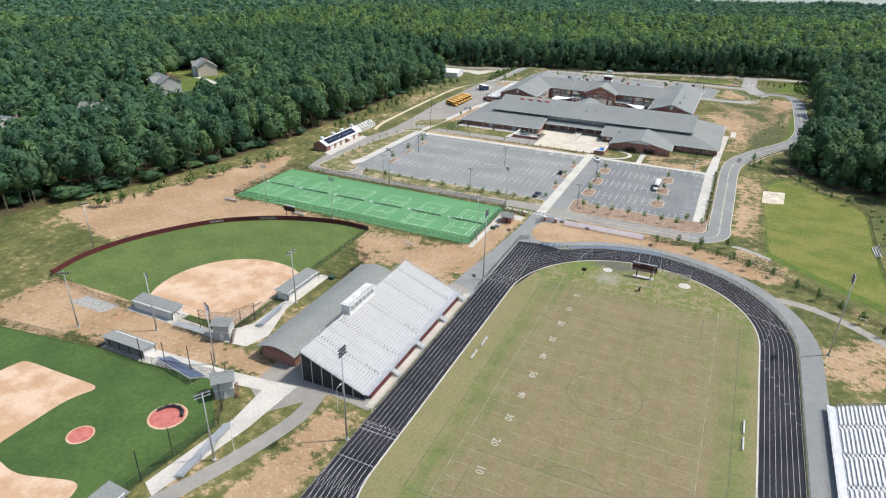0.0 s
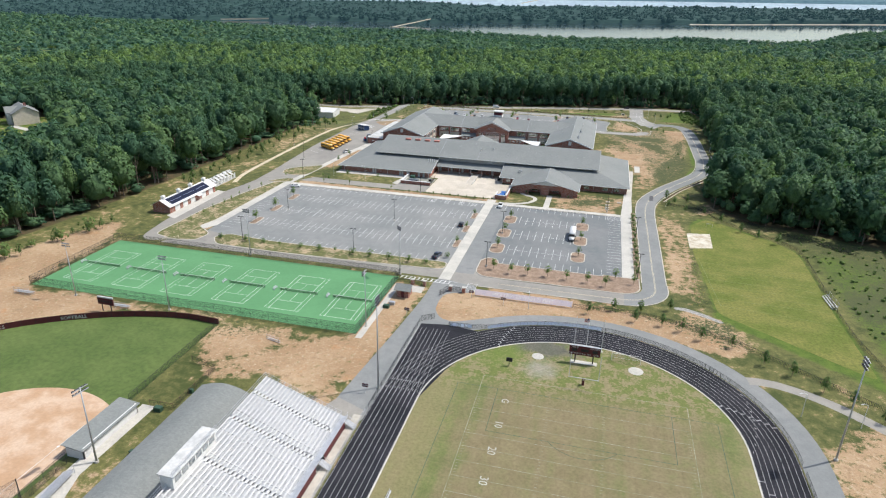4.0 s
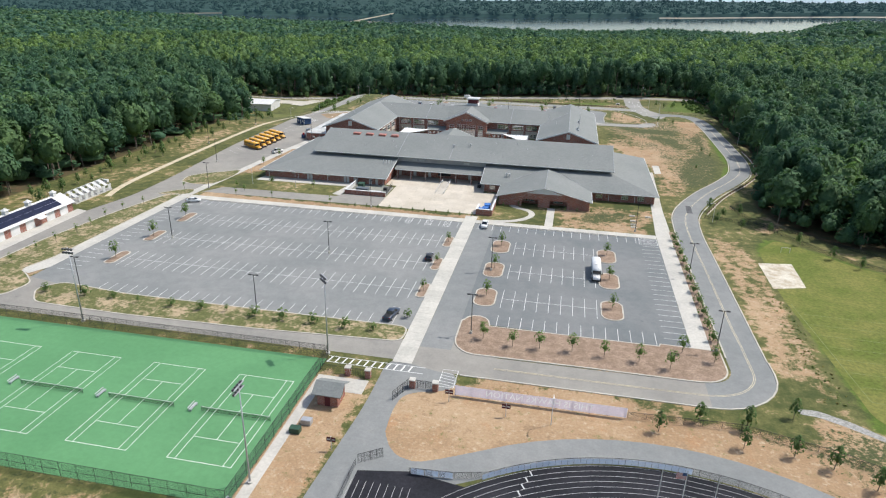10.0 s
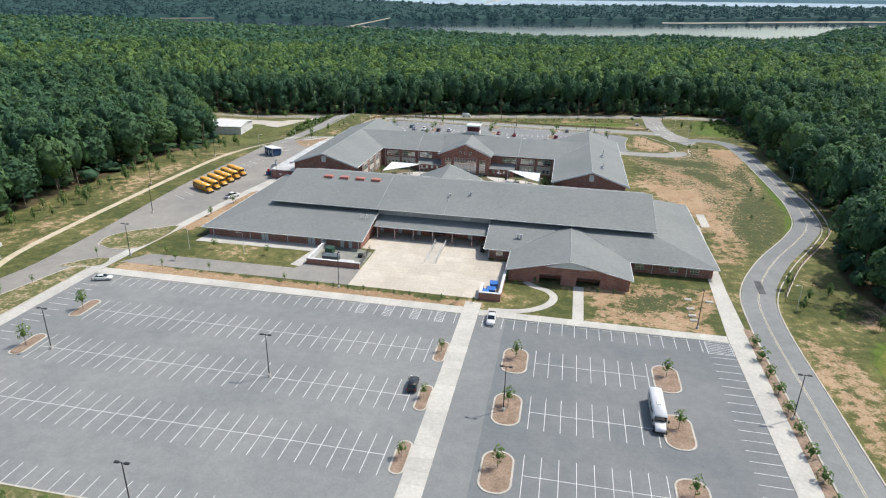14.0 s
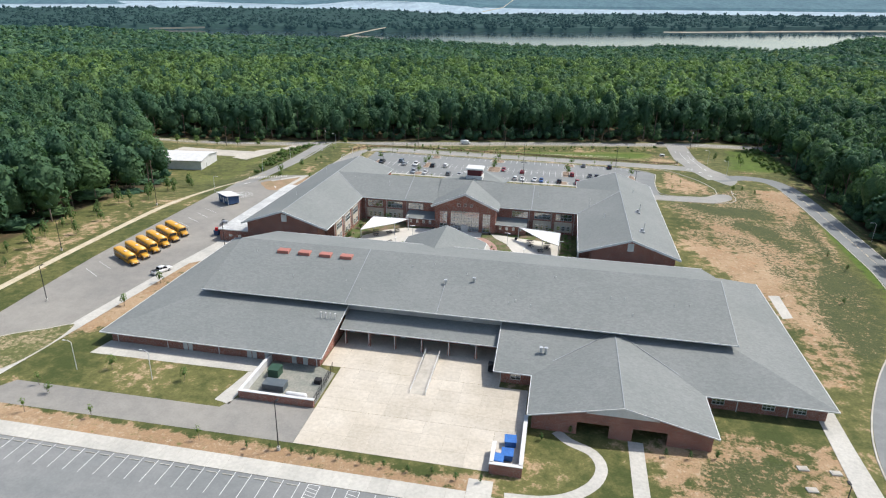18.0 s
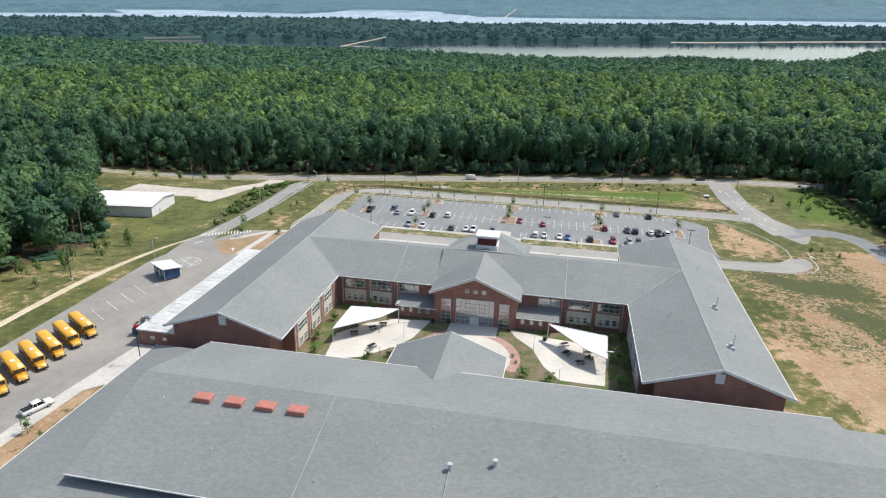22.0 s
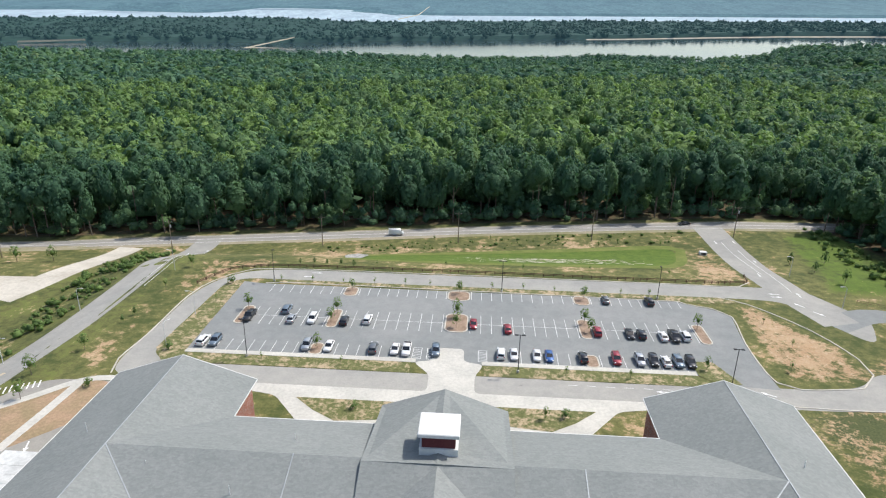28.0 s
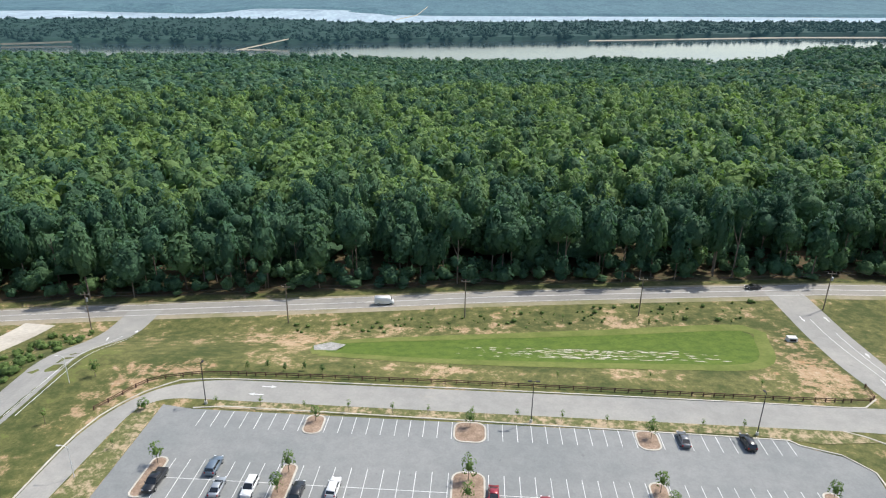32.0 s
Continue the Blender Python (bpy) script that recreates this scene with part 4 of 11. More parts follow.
def wall_ring(m, poly, z0, z1, t=0.35):
    """Upright walls of thickness t round a plan outline (counter-clockwise)."""
    n = len(poly)
    inner = []
    for i in range(n):
        a, b, c = Vector(poly[i - 1]), Vector(poly[i]), Vector(poly[(i + 1) % n])
        d1, d2 = (b - a).normalized(), (c - b).normalized()
        n1, n2 = Vector((-d1.y, d1.x)), Vector((-d2.y, d2.x))
        k = (n1 + n2) / max(0.3, 1 + n1.dot(n2))
        inner.append(b + k * t)
    for i in range(n):
        j = (i + 1) % n
        a, b, c, d = poly[i], poly[j], inner[j], inner[i]
        m.loft([[(*a, z0), (*b, z0), (*c, z0), (*d, z0)], [(*a, z1), (*b, z1), (*c, z1), (*d, z1)]])
    return m


E_LOW, E_HIGH = 3.3, 8.1          # eaves of the one- and two-storey blocks
school = thing("school_building", "long red-brick school with grey shingle roofs and white trim", "building")

# one-storey walls
w = Mesh()
wall_ring(w, [(-149.6, 356.4), (-101.4, 356.4), (-101.4, 372), (-64, 372), (-64, 359), (-56.3, 359), (-56.3, 349.0), (-26.6, 349.0), (-26.6, 359), (-3.2, 359), (-3.2, 414), (-76.2, 414), (-76.2, 422.8), (-98, 422.8), (-98, 414), (-149.6, 414)], 0, E_LOW - 0.1)
part("brick_wall", w, M_BRICK, school, "red brick walls of the front block")
# clerestory of the gym block
part("clerestory_wall", wall_ring(Mesh(), [(-134.2, 372.6), (-18.4, 372.6), (-18.4, 410), (-134.2, 410)], 3.6, 7.6), M_GREY_PANEL, school, "grey clerestory band under the high roof")

TH = 0.28


def roof(name, planes, label=""):
    for p in planes:
        part(name, Mesh().slab(p, TH), M_SHINGLE, school, label)


EL, EH, R_LOW = E_LOW, 7.9, 6.9
# low roofs round the gym block
roof("classroom_roof", [
    [(-151.0, 354.8, EL - 0.3), (-100.3, 354.8, EL - 0.3), (-100.3, 372.7, R_LOW), (-134.6, 372.7, R_LOW)],
    [(-151.0, 415.4, EL - 0.3), (-151.0, 354.8, EL - 0.3), (-134.6, 372.7, R_LOW), (-134.6, 409.5, R_LOW)],
    [(-100.3, 415.4, EL - 0.3), (-151.0, 415.4, EL - 0.3), (-134.6, 409.5, R_LOW), (-100.3, 409.5, R_LOW)]], "grey shingle hip roof over the classrooms")
roof("roof_east", [
    [(-65.3, 357.6, EL), (-2, 357.6, EL), (-18.9, 372.7, R_LOW), (-65.3, 372.7, R_LOW)],
    [(-2, 357.6, EL), (-2, 415.4, EL), (-18.9, 409.5, R_LOW), (-18.9, 372.7, R_LOW)],
    [(-2, 415.4, EL), (-65.3, 415.4, EL), (-65.3, 409.5, R_LOW), (-18.9, 409.5, R_LOW)]], "grey shingle hip roof over the east rooms")
roof("roof_porch", [[(-100.3, 366.2, 3.9), (-65.3, 366.2, 3.9), (-65.3, 372.7, 5.6), (-100.3, 372.7, 5.6)]], "shingled porch roof over the loading dock")
roof("roof_gym", [
    [(-135.3, 370.5, EH), (-17.2, 370.5, EH), (-17.2, 391, 13.2), (-135.3, 391, 13.2)],
    [(-17.2, 411.2, EH), (-135.3, 411.2, EH), (-135.3, 391, 13.2), (-17.2, 391, 13.2)]], "broad grey shingle gable roof of the gym block")
roof("roof_gable_front", [
    [(-57.8, 344.7, EL), (-41.4, 344.7, 7.1), (-41.4, 373.5, 7.1), (-57.8, 373.5, EL)],
    [(-25.2, 344.7, EL), (-25.2, 373.5, EL), (-41.4, 373.5, 7.1), (-41.4, 344.7, 7.1)]], "grey shingle gable roof over a side entrance")
roof("roof_vestibule", [
    [(-99, 411.6, 5.0), (-87.1, 403.6, 9.6), (-87.1, 424, 9.6), (-99, 424, 5.0)],
    [(-75.2, 424, 5.0), (-87.1, 424, 9.6), (-87.1, 403.6, 9.6), (-75.2, 411.6, 5.0)]], "grey shingle gable roof of the courtyard vestibule")
vg = [(-98, 422.6, 3.5), (-76.2, 422.6, 3.5), (-76.2, 422.6, 5.0), (-87.1, 422.6, 9.2), (-98, 422.6, 5.0)]
part("gable_wall", Mesh().loft([vg, [(x, y + 0.3, z) for x, y, z in vg]]), M_BRICK, school, "brick gable of the courtyard vestibule")
gm = Mesh()
part("gym_gable", Mesh().loft([[(-134.7, 372, 7.4), (-134.7, 410, 7.4), (-134.7, 391, 12.8)], [(-134.3, 372, 7.4), (-134.3, 410, 7.4), (-134.3, 391, 12.8)]]), M_GREY_PANEL, school, "grey gable end of the gym block")
gm.loft([[(-18, 372, 7.4), (-18, 410, 7.4), (-18, 391, 12.8)], [(-18.4, 372, 7.4), (-18.4, 410, 7.4), (-18.4, 391, 12.8)]])
part("gym_gable", gm, M_GREY_PANEL, school, "grey gable ends of the gym block")
part("gable_wall", Mesh().loft([[(-56.3, 348.8, 3.1), (-26.6, 348.8, 3.1), (-41.4, 348.8, 6.7)], [(-56.3, 349.2, 3.1), (-26.6, 349.2, 3.1), (-41.4, 349.2, 6.7)]]), M_BRICK, school, "brick gable over the side entrance")
part("gable_panel", Mesh().loft([[(-47.6, 344.95, 4.9), (-35.2, 344.95, 4.9), (-41.4, 344.95, 6.8)], [(-47.6, 345.2, 4.9), (-35.2, 345.2, 4.9), (-41.4, 345.2, 6.8)]]), M_WHITE, school, "pale panel in the gable peak")
for x0, x1 in ((-57.0, -49), (-43.4, -39.4), (-33.5, -26.0)):
    part("porch_wall", Mesh().box(x0, 345.3, 0, x1, 345.7, 3.3), M_BRICK, school)
part("porch_beam", Mesh().box(-57.0, 345.32, 2.6, -26.0, 345.68, 3.3), M_BRICK, school)
pg = [(-57.0, 345.32, 3.2), (-26.0, 345.32, 3.2), (-41.4, 345.32, 6.75)]
part("porch_gable", Mesh().loft([pg, [(x, y + 0.36, z) for x, y, z in pg]]), M_BRICK, school, "brick front of the side entrance gable")

# two-storey block behind: two wings and a cross range, symmetric about AX
AX = -85.2
w2 = Mesh()
wall_ring(w2, [(-147.6, 417), (-125.1, 417), (-125.1, 423), (-122.2, 423), (-122.2, 451.3), (-48.2, 451.3), (-48.2, 423), (-45.3, 423), (-45.3, 417), (-22.8, 417), (-22.8, 489.6), (-48.2, 489.6), (-48.2, 478), (-122.2, 478), (-122.2, 489.6), (-147.6, 489.6)], 0, E_HIGH - 0.1)
part("brick_wall", w2, M_BRICK, school, "two-storey red brick walls round the courtyard")
RH = 12.7
for s in (1, -1):
    X = lambda d: AX + s * d
    order = (lambda p: p) if s > 0 else (lambda p: p[::-1])
    roof("roof_wing", [order(p) for p in (
        [(X(36.4), 415.4, E_HIGH), (X(50.3), 415.4, RH), (X(50.3), 464.7, RH), (X(36.4), 450.2, E_HIGH)],
        [(X(63.5), 415.4, E_HIGH), (X(63.5), 491, E_HIGH), (X(50.3), 491, RH), (X(50.3), 415.4, RH)],
        [(X(36.4), 491, E_HIGH), (X(36.4), 479.2, E_HIGH), (X(50.3), 464.7, RH), (X(50.3), 491, RH)])], "grey shingle gable roof of a classroom wing")
    roof("roof_cross", [order(p) for p in (
        [(X(10.8), 450.2, E_HIGH), (X(36.4), 450.2, E_HIGH), (X(50.3), 464.7, RH), (X(10.8), 464.7, RH)],
        [(X(36.4), 479.2, E_HIGH), (X(10.8), 479.2, E_HIGH), (X(10.8), 464.7, RH), (X(50.3), 464.7, RH)])], "grey shingle roof of the cross range")
    g = Mesh()
    ga = [(X(37), 416.9, 7.8), (X(62.5), 416.9, 7.8), (X(50.3), 416.9, 12.4)]
    g.loft([ga, [(x, y + 0.3, z) for x, y, z in ga]])
    part("gable_wall", g, M_BRICK, school, "red brick gable of a classroom wing")
    gn = [(x, 489.3, z) for x, y, z in ga]
    part("gable_wall", Mesh().loft([gn, [(x, y + 0.3, z) for x, y, z in gn]]), M_BRICK, school, "red brick north gable of a classroom wing")
    part("gable_vent", Mesh().box(X(50.3) - 0.8, 416.6, 9.0, X(50.3) + 0.8, 416.9, 11.2), M_WHITE, school, "white louvred gable vent")
    rake = Mesh()
    for a, b in (((X(36.3), 415.3, E_HIGH - 0.15), (X(50.3), 415.3, RH - 0.15)), ((X(63.6), 415.3, E_HIGH - 0.15), (X(50.3), 415.3, RH - 0.15))):
        rake.bar(a, b, 0.12, 0.55)
    part("rake_board", rake, M_WHITE, school, "white rake boards")

# entrance block in the middle of the cross range
CE = 8.6
wc = Mesh()
wall_ring(wc, [(AX - 10.2, 446.5), (AX + 10.2, 446.5), (AX + 10.2, 482.6), (AX - 10.2, 482.6)], 0, CE - 0.1, 0.4)
part("entrance_wall", wc, M_BRICK, school, "tall red brick entrance block")
CR = 13.4
g = [(AX - 10.2, 446.4, CE - 0.2), (AX + 10.2, 446.4, CE - 0.2), (AX, 446.4, 12.9)]
part("gable_wall", Mesh().loft([g, [(x, y + 0.4, z) for x, y, z in g]]), M_BRICK, school, "red brick entrance gable with three small square lights")
roof("roof_entrance", [
    [(AX - 11.2, 445.0, CE), (AX, 445.0, CR), (AX, 463, CR), (AX - 11.2, 452.6, CE)],
    [(AX + 11.2, 452.6, CE), (AX, 463, CR), (AX, 445.0, CR), (AX + 11.2, 445.0, CE)],
    [(AX - 11.2, 452.6, CE), (AX, 463, CR), (AX - 11.2, 463.5, RH + 0.4)],
    [(AX + 11.2, 463.5, RH + 0.4), (AX, 463, CR), (AX + 11.2, 452.6, CE)],
    [(AX - 11.2, 463.5, RH + 0.4), (AX, 463, CR + 0.25), (AX + 11.2, 463.5, RH + 0.4), (AX + 11.2, 484.0, CE), (AX, 484.0, 12.6), (AX - 11.2, 484.0, CE)]], "grey shingle roof over the entrance block")
rake = Mesh()
for s in (-1, 1):
    rake.bar((AX + s * 11.3, 444.9, CE - 0.2), (AX, 444.9, CR - 0.2), 0.14, 0.7)
part("rake_board", rake, M_WHITE, school, "white rake boards of the entrance gable")
# ---- fences, masts and small outdoor things used all over ----
def wire_material(name, col, cover):
    """Woven wire: fine diagonal strands with open holes between them."""
    n = Nodes(name)
    s = n.xyz()
    h = n.math("ADD", s[0], s[1])
    d = n.math("ADD", n.math("SINE", n.math("MULTIPLY", n.math("ADD", h, s[2]), 60.0)), n.math("SINE", n.math("MULTIPLY", n.math("SUBTRACT", h, s[2]), 60.0)))
    hole = n.ramp(n.math("ABSOLUTE", d), cover - 0.05, cover + 0.05)
    n.done(col, 0.6)
    tr = n.t.nodes.new("ShaderNodeBsdfTransparent")
    mx = n.t.nodes.new("ShaderNodeMixShader")
    n.put(mx.inputs[0], hole)
    n.t.links.new(n.b.outputs[0], mx.inputs[1])
    n.t.links.new(tr.outputs[0], mx.inputs[2])
    n.t.links.new(mx.outputs[0], n.t.nodes["Material Output"].inputs[0])
    return n.m


M_WIRE = wire_material("black_chain_link", (0.02, 0.02, 0.022), 0.36)
M_WIRE_GREY = wire_material("grey_chain_link", (0.30, 0.31, 0.32), 0.24)


def fence(pts, h, label, every=3.0, post=0.05, material=None, wire=None, rails=(1.0,), closed=False, name="fence", category="fence", post_name="post"):
    """A wire fence: posts, rails and woven wire, each a part."""
    material, wire = material or M_BLACK, wire or M_WIRE
    f = thing(name, label, category)
    P = [Vector((*p[:2], 0)) for p in pts]
    if closed:
        P.append(P[0])
    mesh, rail, spots = Mesh(), Mesh(), []
    for a, b in zip(P, P[1:]):
        n = max(1, round((b - a).length / every))
        for k in range(n):
            p, q = a.lerp(b, k / n), a.lerp(b, (k + 1) / n)
            zp, zq = tz(p.x, p.y), tz(q.x, q.y)
            if wire != "none":
                mesh.quad((p.x, p.y, zp + 0.05), (q.x, q.y, zq + 0.05), (q.x, q.y, zq + h), (p.x, p.y, zp + h))
            for r in rails:
                rail.bar((p.x, p.y, zp + h * r), (q.x, q.y, zq + h * r), post, post)
            spots.append((p.x, p.y, zp))
    if not closed:
        spots.append((P[-1].x, P[-1].y, tz(P[-1].x, P[-1].y)))
    pm = Mesh().tube((0, 0, -0.1), (0, 0, h + 0.05), post * 0.7, n=6).data("post")
    pm.materials.append(material)
    for s in spots:
        ob = part(post_name, pm, None, f)
        ob.location = s
    part("rail", rail, material, f)
    if wire != "none":
        part("wire_mesh", mesh, wire, f, "woven wire mesh")
    return f


M_LAMP = mottled("lamp_housing", (0.07, 0.07, 0.075), (0.10, 0.10, 0.105), 1.0, 6.0, 0.4, 0.3, grain=0.1, bump=0.05)


def mast(x, y, h, rows, per_row, face, label, r=0.22):
    """A tall sports light: tapered pole, cross arms and a bank of floodlights facing along face (degrees)."""
    f = thing("light_mast", label, "light mast", "sports light masts", at=pose(x, y, tz(x, y), 0, 0, face))
    part("footing", Mesh().tube((0, 0, -0.3), (0, 0, 0.35), 0.45, n=12), M_CONCRETE, f)
    part("pole", smooth(Mesh().tube((0, 0, 0), (0, 0, h), r, r * 0.45, 12).data("pole")), M_GALV, f)
    lamp = Mesh().loft([[(0.05, -0.22, -0.18), (0.05, 0.22, -0.18), (0.05, 0.22, 0.18), (0.05, -0.22, 0.18)], [(0.55, -0.34, -0.42), (0.55, 0.34, -0.42), (0.62, 0.34, 0.22), (0.62, -0.34, 0.22)]]).data("floodlight")
    lamp.materials.append(M_LAMP)
    for i in range(rows):
        z = h - 0.3 - i * 0.8
        w = per_row * 0.68
        part("cross_arm", Mesh().box(-0.08, -w / 2, z - 0.06, 0.08, w / 2, z + 0.06), M_GALV, f)
        for j in range(per_row):
            ob = part("floodlight", lamp, None, f)
            ob.matrix_local = pose(0.05, (j - (per_row - 1) / 2) * 0.68, z + 0.06, 0, 18, 0) @ Matrix.Scale(0.68, 4)
    return f


def bench(x, y, turn, length=4.5, material=None):
    f = thing("team_bench", "long aluminium team bench with a backrest", "bench", "team benches", at=pose(x, y, 0, 0, 0, turn))
    part("seat", Mesh().box(-length / 2, -0.15, 0.42, length / 2, 0.15, 0.47), M_METAL, f)
    part("backrest", Mesh().box(-length / 2, 0.22, 0.65, length / 2, 0.26, 0.9), M_METAL, f)
    for k in (-0.42, 0, 0.42):
        part("leg", Mesh().bar((k * length, -0.12, 0.0), (k * length, -0.12, 0.42), 0.06, 0.06).bar((k * length, 0.2, 0), (k * length, 0.24, 0.9), 0.06, 0.06), M_METAL, f)
    return f


# ---- track and football field ----
TX, TY0, TY1, TR, LANE = -17.0, 85.3, 172.0, 37.0, 1.14
pave("field_turf", stadium(TX, TY0, TY1, TR - 0.1), 0.03, M_FIELD, "worn football field turf, green with a dry brown middle", "playing field")
structure("running_track", face_up(ring(stadium(TX, TY0, TY1, TR + 8 * LANE + 0.3), stadium(TX, TY0, TY1, TR), 0.05).data("running_track")), M_TRACK, "black rubber running track with white lanes", "running track")
pave("track_chute", [(TX - TR - 8 * LANE - 0.3, 58), (TX - TR, 58), (TX - TR, 172), (-50.5, 186), (-46, 197), (-43, 205.5), (-46, 208), (-55, 209.5), (-63, 208)], 0.056, M_TRACK, "black rubber sprint chute of the track", "running track")
tl = Mesh()
for k in range(9):
    line_path(tl, stadium(TX, TY0, TY1, TR + 0.1 + k * LANE, 40), 0.06, 0.075, True)
    line_quads(tl, (TX - TR - 0.1 - k * LANE, 58), (TX - TR - 0.1 - k * LANE, 206), 0.06, 0.077)
for y in (96.5, 95.2, 179, 86):
    line_quads(tl, (TX - TR - 8 * LANE, y), (TX - TR, y), 0.10, 0.079)
for k in range(8):
    for a in (28 - 3.2 * k * 0.55, 126 - 1.5 * k):
        c = math.cos(radians(a)), math.sin(radians(a))
        r0 = TR + 0.1 + k * LANE
        line_quads(tl, (TX + r0 * c[0], TY1 + r0 * c[1]), (TX + (r0 + LANE) * c[0], TY1 + (r0 + LANE) * c[1]), 0.22, 0.079)
    yy = 165 - 3.4 * k
    line_quads(tl, (TX + TR + k * LANE, yy), (TX + TR + (k + 1) * LANE, yy), 0.12, 0.079)
structure("track_lines", face_up(tl.data("track_lines")), M_TRACK_LINE, "white lane lines of the track", "line marking")
structure("track_kerb", kerb(stadium(TX, TY0, TY1, TR - 0.12, 40), True, 0.28, 0.09), M_CONCRETE, "pale inner kerb of the track", "kerb")
for k in range(8):
    for y, turn in ((97.6, 0), (175.5, 180)):
        lettering(str(k + 1), 0.95, M_TRACK_LINE, pose(TX - TR - (k + 0.55) * LANE, y, 0.082, 0, 0, turn), name="lane_number")["kind"] = "structure"

FX0, FX1, G0 = -40.4, 8.37, 86.1          # sidelines and near goal line
YD = 0.9144
fl = Mesh()
line_path(fl, [(FX0, G0 - 10 * YD), (FX1, G0 - 10 * YD), (FX1, G0 + 110 * YD), (FX0, G0 + 110 * YD)], 0.12, 0.045, True)
for k in range(0, 101, 5):
    line_quads(fl, (FX0, G0 + k * YD), (FX1, G0 + k * YD), 0.10, 0.046)
for k in range(0, 100):
    if k % 5:
        for x in (FX0 + 0.4, FX1 - 1.0, TX + 6.0, TX - 6.6):
            line_quads(fl, (x, G0 + k * YD), (x + 0.6, G0 + k * YD), 0.09, 0.046)
structure("yard_lines", face_up(fl.data("yard_lines")), M_FIELD_PAINT, "faded white yard lines", "line marking")
so = Mesh()
line_path(so, [(-46.0, 84), (14.5, 84), (14.5, 182), (-46.0, 182)], 0.12, 0.05, True)
line_path(so, arc(TX + 2, 131.8, 9.15, 0, 360, 36), 0.12, 0.05)
line_quads(so, (-46, 131.8), (14.5, 131.8), 0.10, 0.05)
line_path(so, [(-36, 84), (-36, 100.5), (4.5, 100.5), (4.5, 84)], 0.12, 0.05)
line_path(so, [(-36, 182), (-36, 165.5), (4.5, 165.5), (4.5, 182)], 0.12, 0.05)
line_path(so, arc(TX + 2, 95, 9.15, 37, 143, 12), 0.12, 0.05)
line_path(so, arc(TX + 2, 171, 9.15, 217, 323, 12), 0.12, 0.05)
structure("soccer_lines", face_up(so.data("soccer_lines")), M_FIELD_DARK, "dark overlaid soccer lines", "line marking")
for i, words in enumerate(("10", "20", "30", "40", "50", "40", "30", "20", "10")):
    y = G0 + (i + 1) * 10 * YD
    ob = lettering(words, 2.6, M_FIELD_NUM, pose(-33.6, y, 0.055, 0, 0, -90), name="yard_number")
    tagged(ob, "faded white yard number painted on turf", "line marking", kind="structure")
ob = lettering("G", 2.4, M_FIELD_NUM, pose(-33.6, G0 + 100 * YD, 0.055, 0, 0, -90), name="goal_letter")
tagged(ob, "faded white goal line letter on turf", "line marking", kind="structure")
for x, y, r in ((-28.2, 199.6, 1.6), (-3.0, 199.5, 1.9)):
    pave("throwing_circle", arc(x, y, r, 0, 354, 18), 0.07, M_CONCRETE, "pale round concrete throwing circle", "pavement")

gp = thing("goal_post", "white steel football goal post with tall uprights", "goal post")
gp.location = (-16, 189.5, 0)
part("stem", Mesh().tube((0, 0, 0), (0, 0, 1.2), 0.11).tube((0, 0, 1.2), (0, -1.9, 3.0), 0.11), M_WHITE, gp)
part("stem_pad", Mesh().box(-0.3, -0.3, 0, 0.3, 0.3, 1.8, 0.06), M_MAROON, gp, "maroon pad round the stem")
part("crossbar", Mesh().tube((-3.6, -1.9, 3.05), (3.6, -1.9, 3.05), 0.09), M_WHITE, gp)
for s in (-3.55, 3.55):
    part("upright", Mesh().tube((s, -1.9, 3.0), (s, -1.9, 10.0), 0.055), M_WHITE, gp)

sg = thing("soccer_goal", "small white soccer goal with a net frame", "goal")
sg.location = (-5.5, 203, 0)
part("goal_frame", Mesh().tube((-3.7, 0, 0), (-3.7, 0, 2.4), 0.06).tube((3.7, 0, 0), (3.7, 0, 2.4), 0.06).tube((-3.7, 0, 2.4), (3.7, 0, 2.4), 0.06).tube((-3.7, 0, 2.4), (-3.7, 1.8, 0.1), 0.03).tube((3.7, 0, 2.4), (3.7, 1.8, 0.1), 0.03).tube((-3.7, 1.8, 0.1), (3.7, 1.8, 0.1), 0.03), M_WHITE, sg)
part("net", Mesh().quad((-3.7, 0, 2.4), (3.7, 0, 2.4), (3.7, 1.8, 0.1), (-3.7, 1.8, 0.1)), M_WIRE_GREY, sg)

for k in range(8):
    a = 3.1 + k * 4.08
    r0 = TR + (k + 0.62) * LANE
    lettering(str(k + 1), 0.95, M_TRACK_LINE, pose(TX + r0 * math.cos(radians(a)), TY1 + r0 * math.sin(radians(a)), 0.082, 0, 0, a + 180), name="lane_number")["kind"] = "structure"
pc = thing("play_clock", "small black play clock board on a post", "clock", at=pose(-35, 193, 0))
part("post", Mesh().tube((0, 0, 0), (0, 0, 1.5), 0.08, n=8), M_BLACK, pc)
part("board", Mesh().box(-0.8, -0.12, 1.3, 0.8, 0.12, 2.4, 0.04), M_BLACK, pc)
sb = thing("scoreboard", "maroon football scoreboard on two steel posts", "scoreboard")
sb.location = (-16.3, 199.8, 0)
part("cabinet", Mesh().box(-4.0, -0.2, 2.3, 4.0, 0.25, 5.0, 0.04), M_MAROON, sb)
part("cap_board", Mesh().box(-4.05, -0.24, 5.0, 4.05, 0.28, 5.06), M_GALV, sb)
for x in (-2.3, 2.3):
    part("post", Mesh().box(x - 0.15, -0.1, 0, x + 0.15, 0.15, 2.35), M_BLACK, sb)
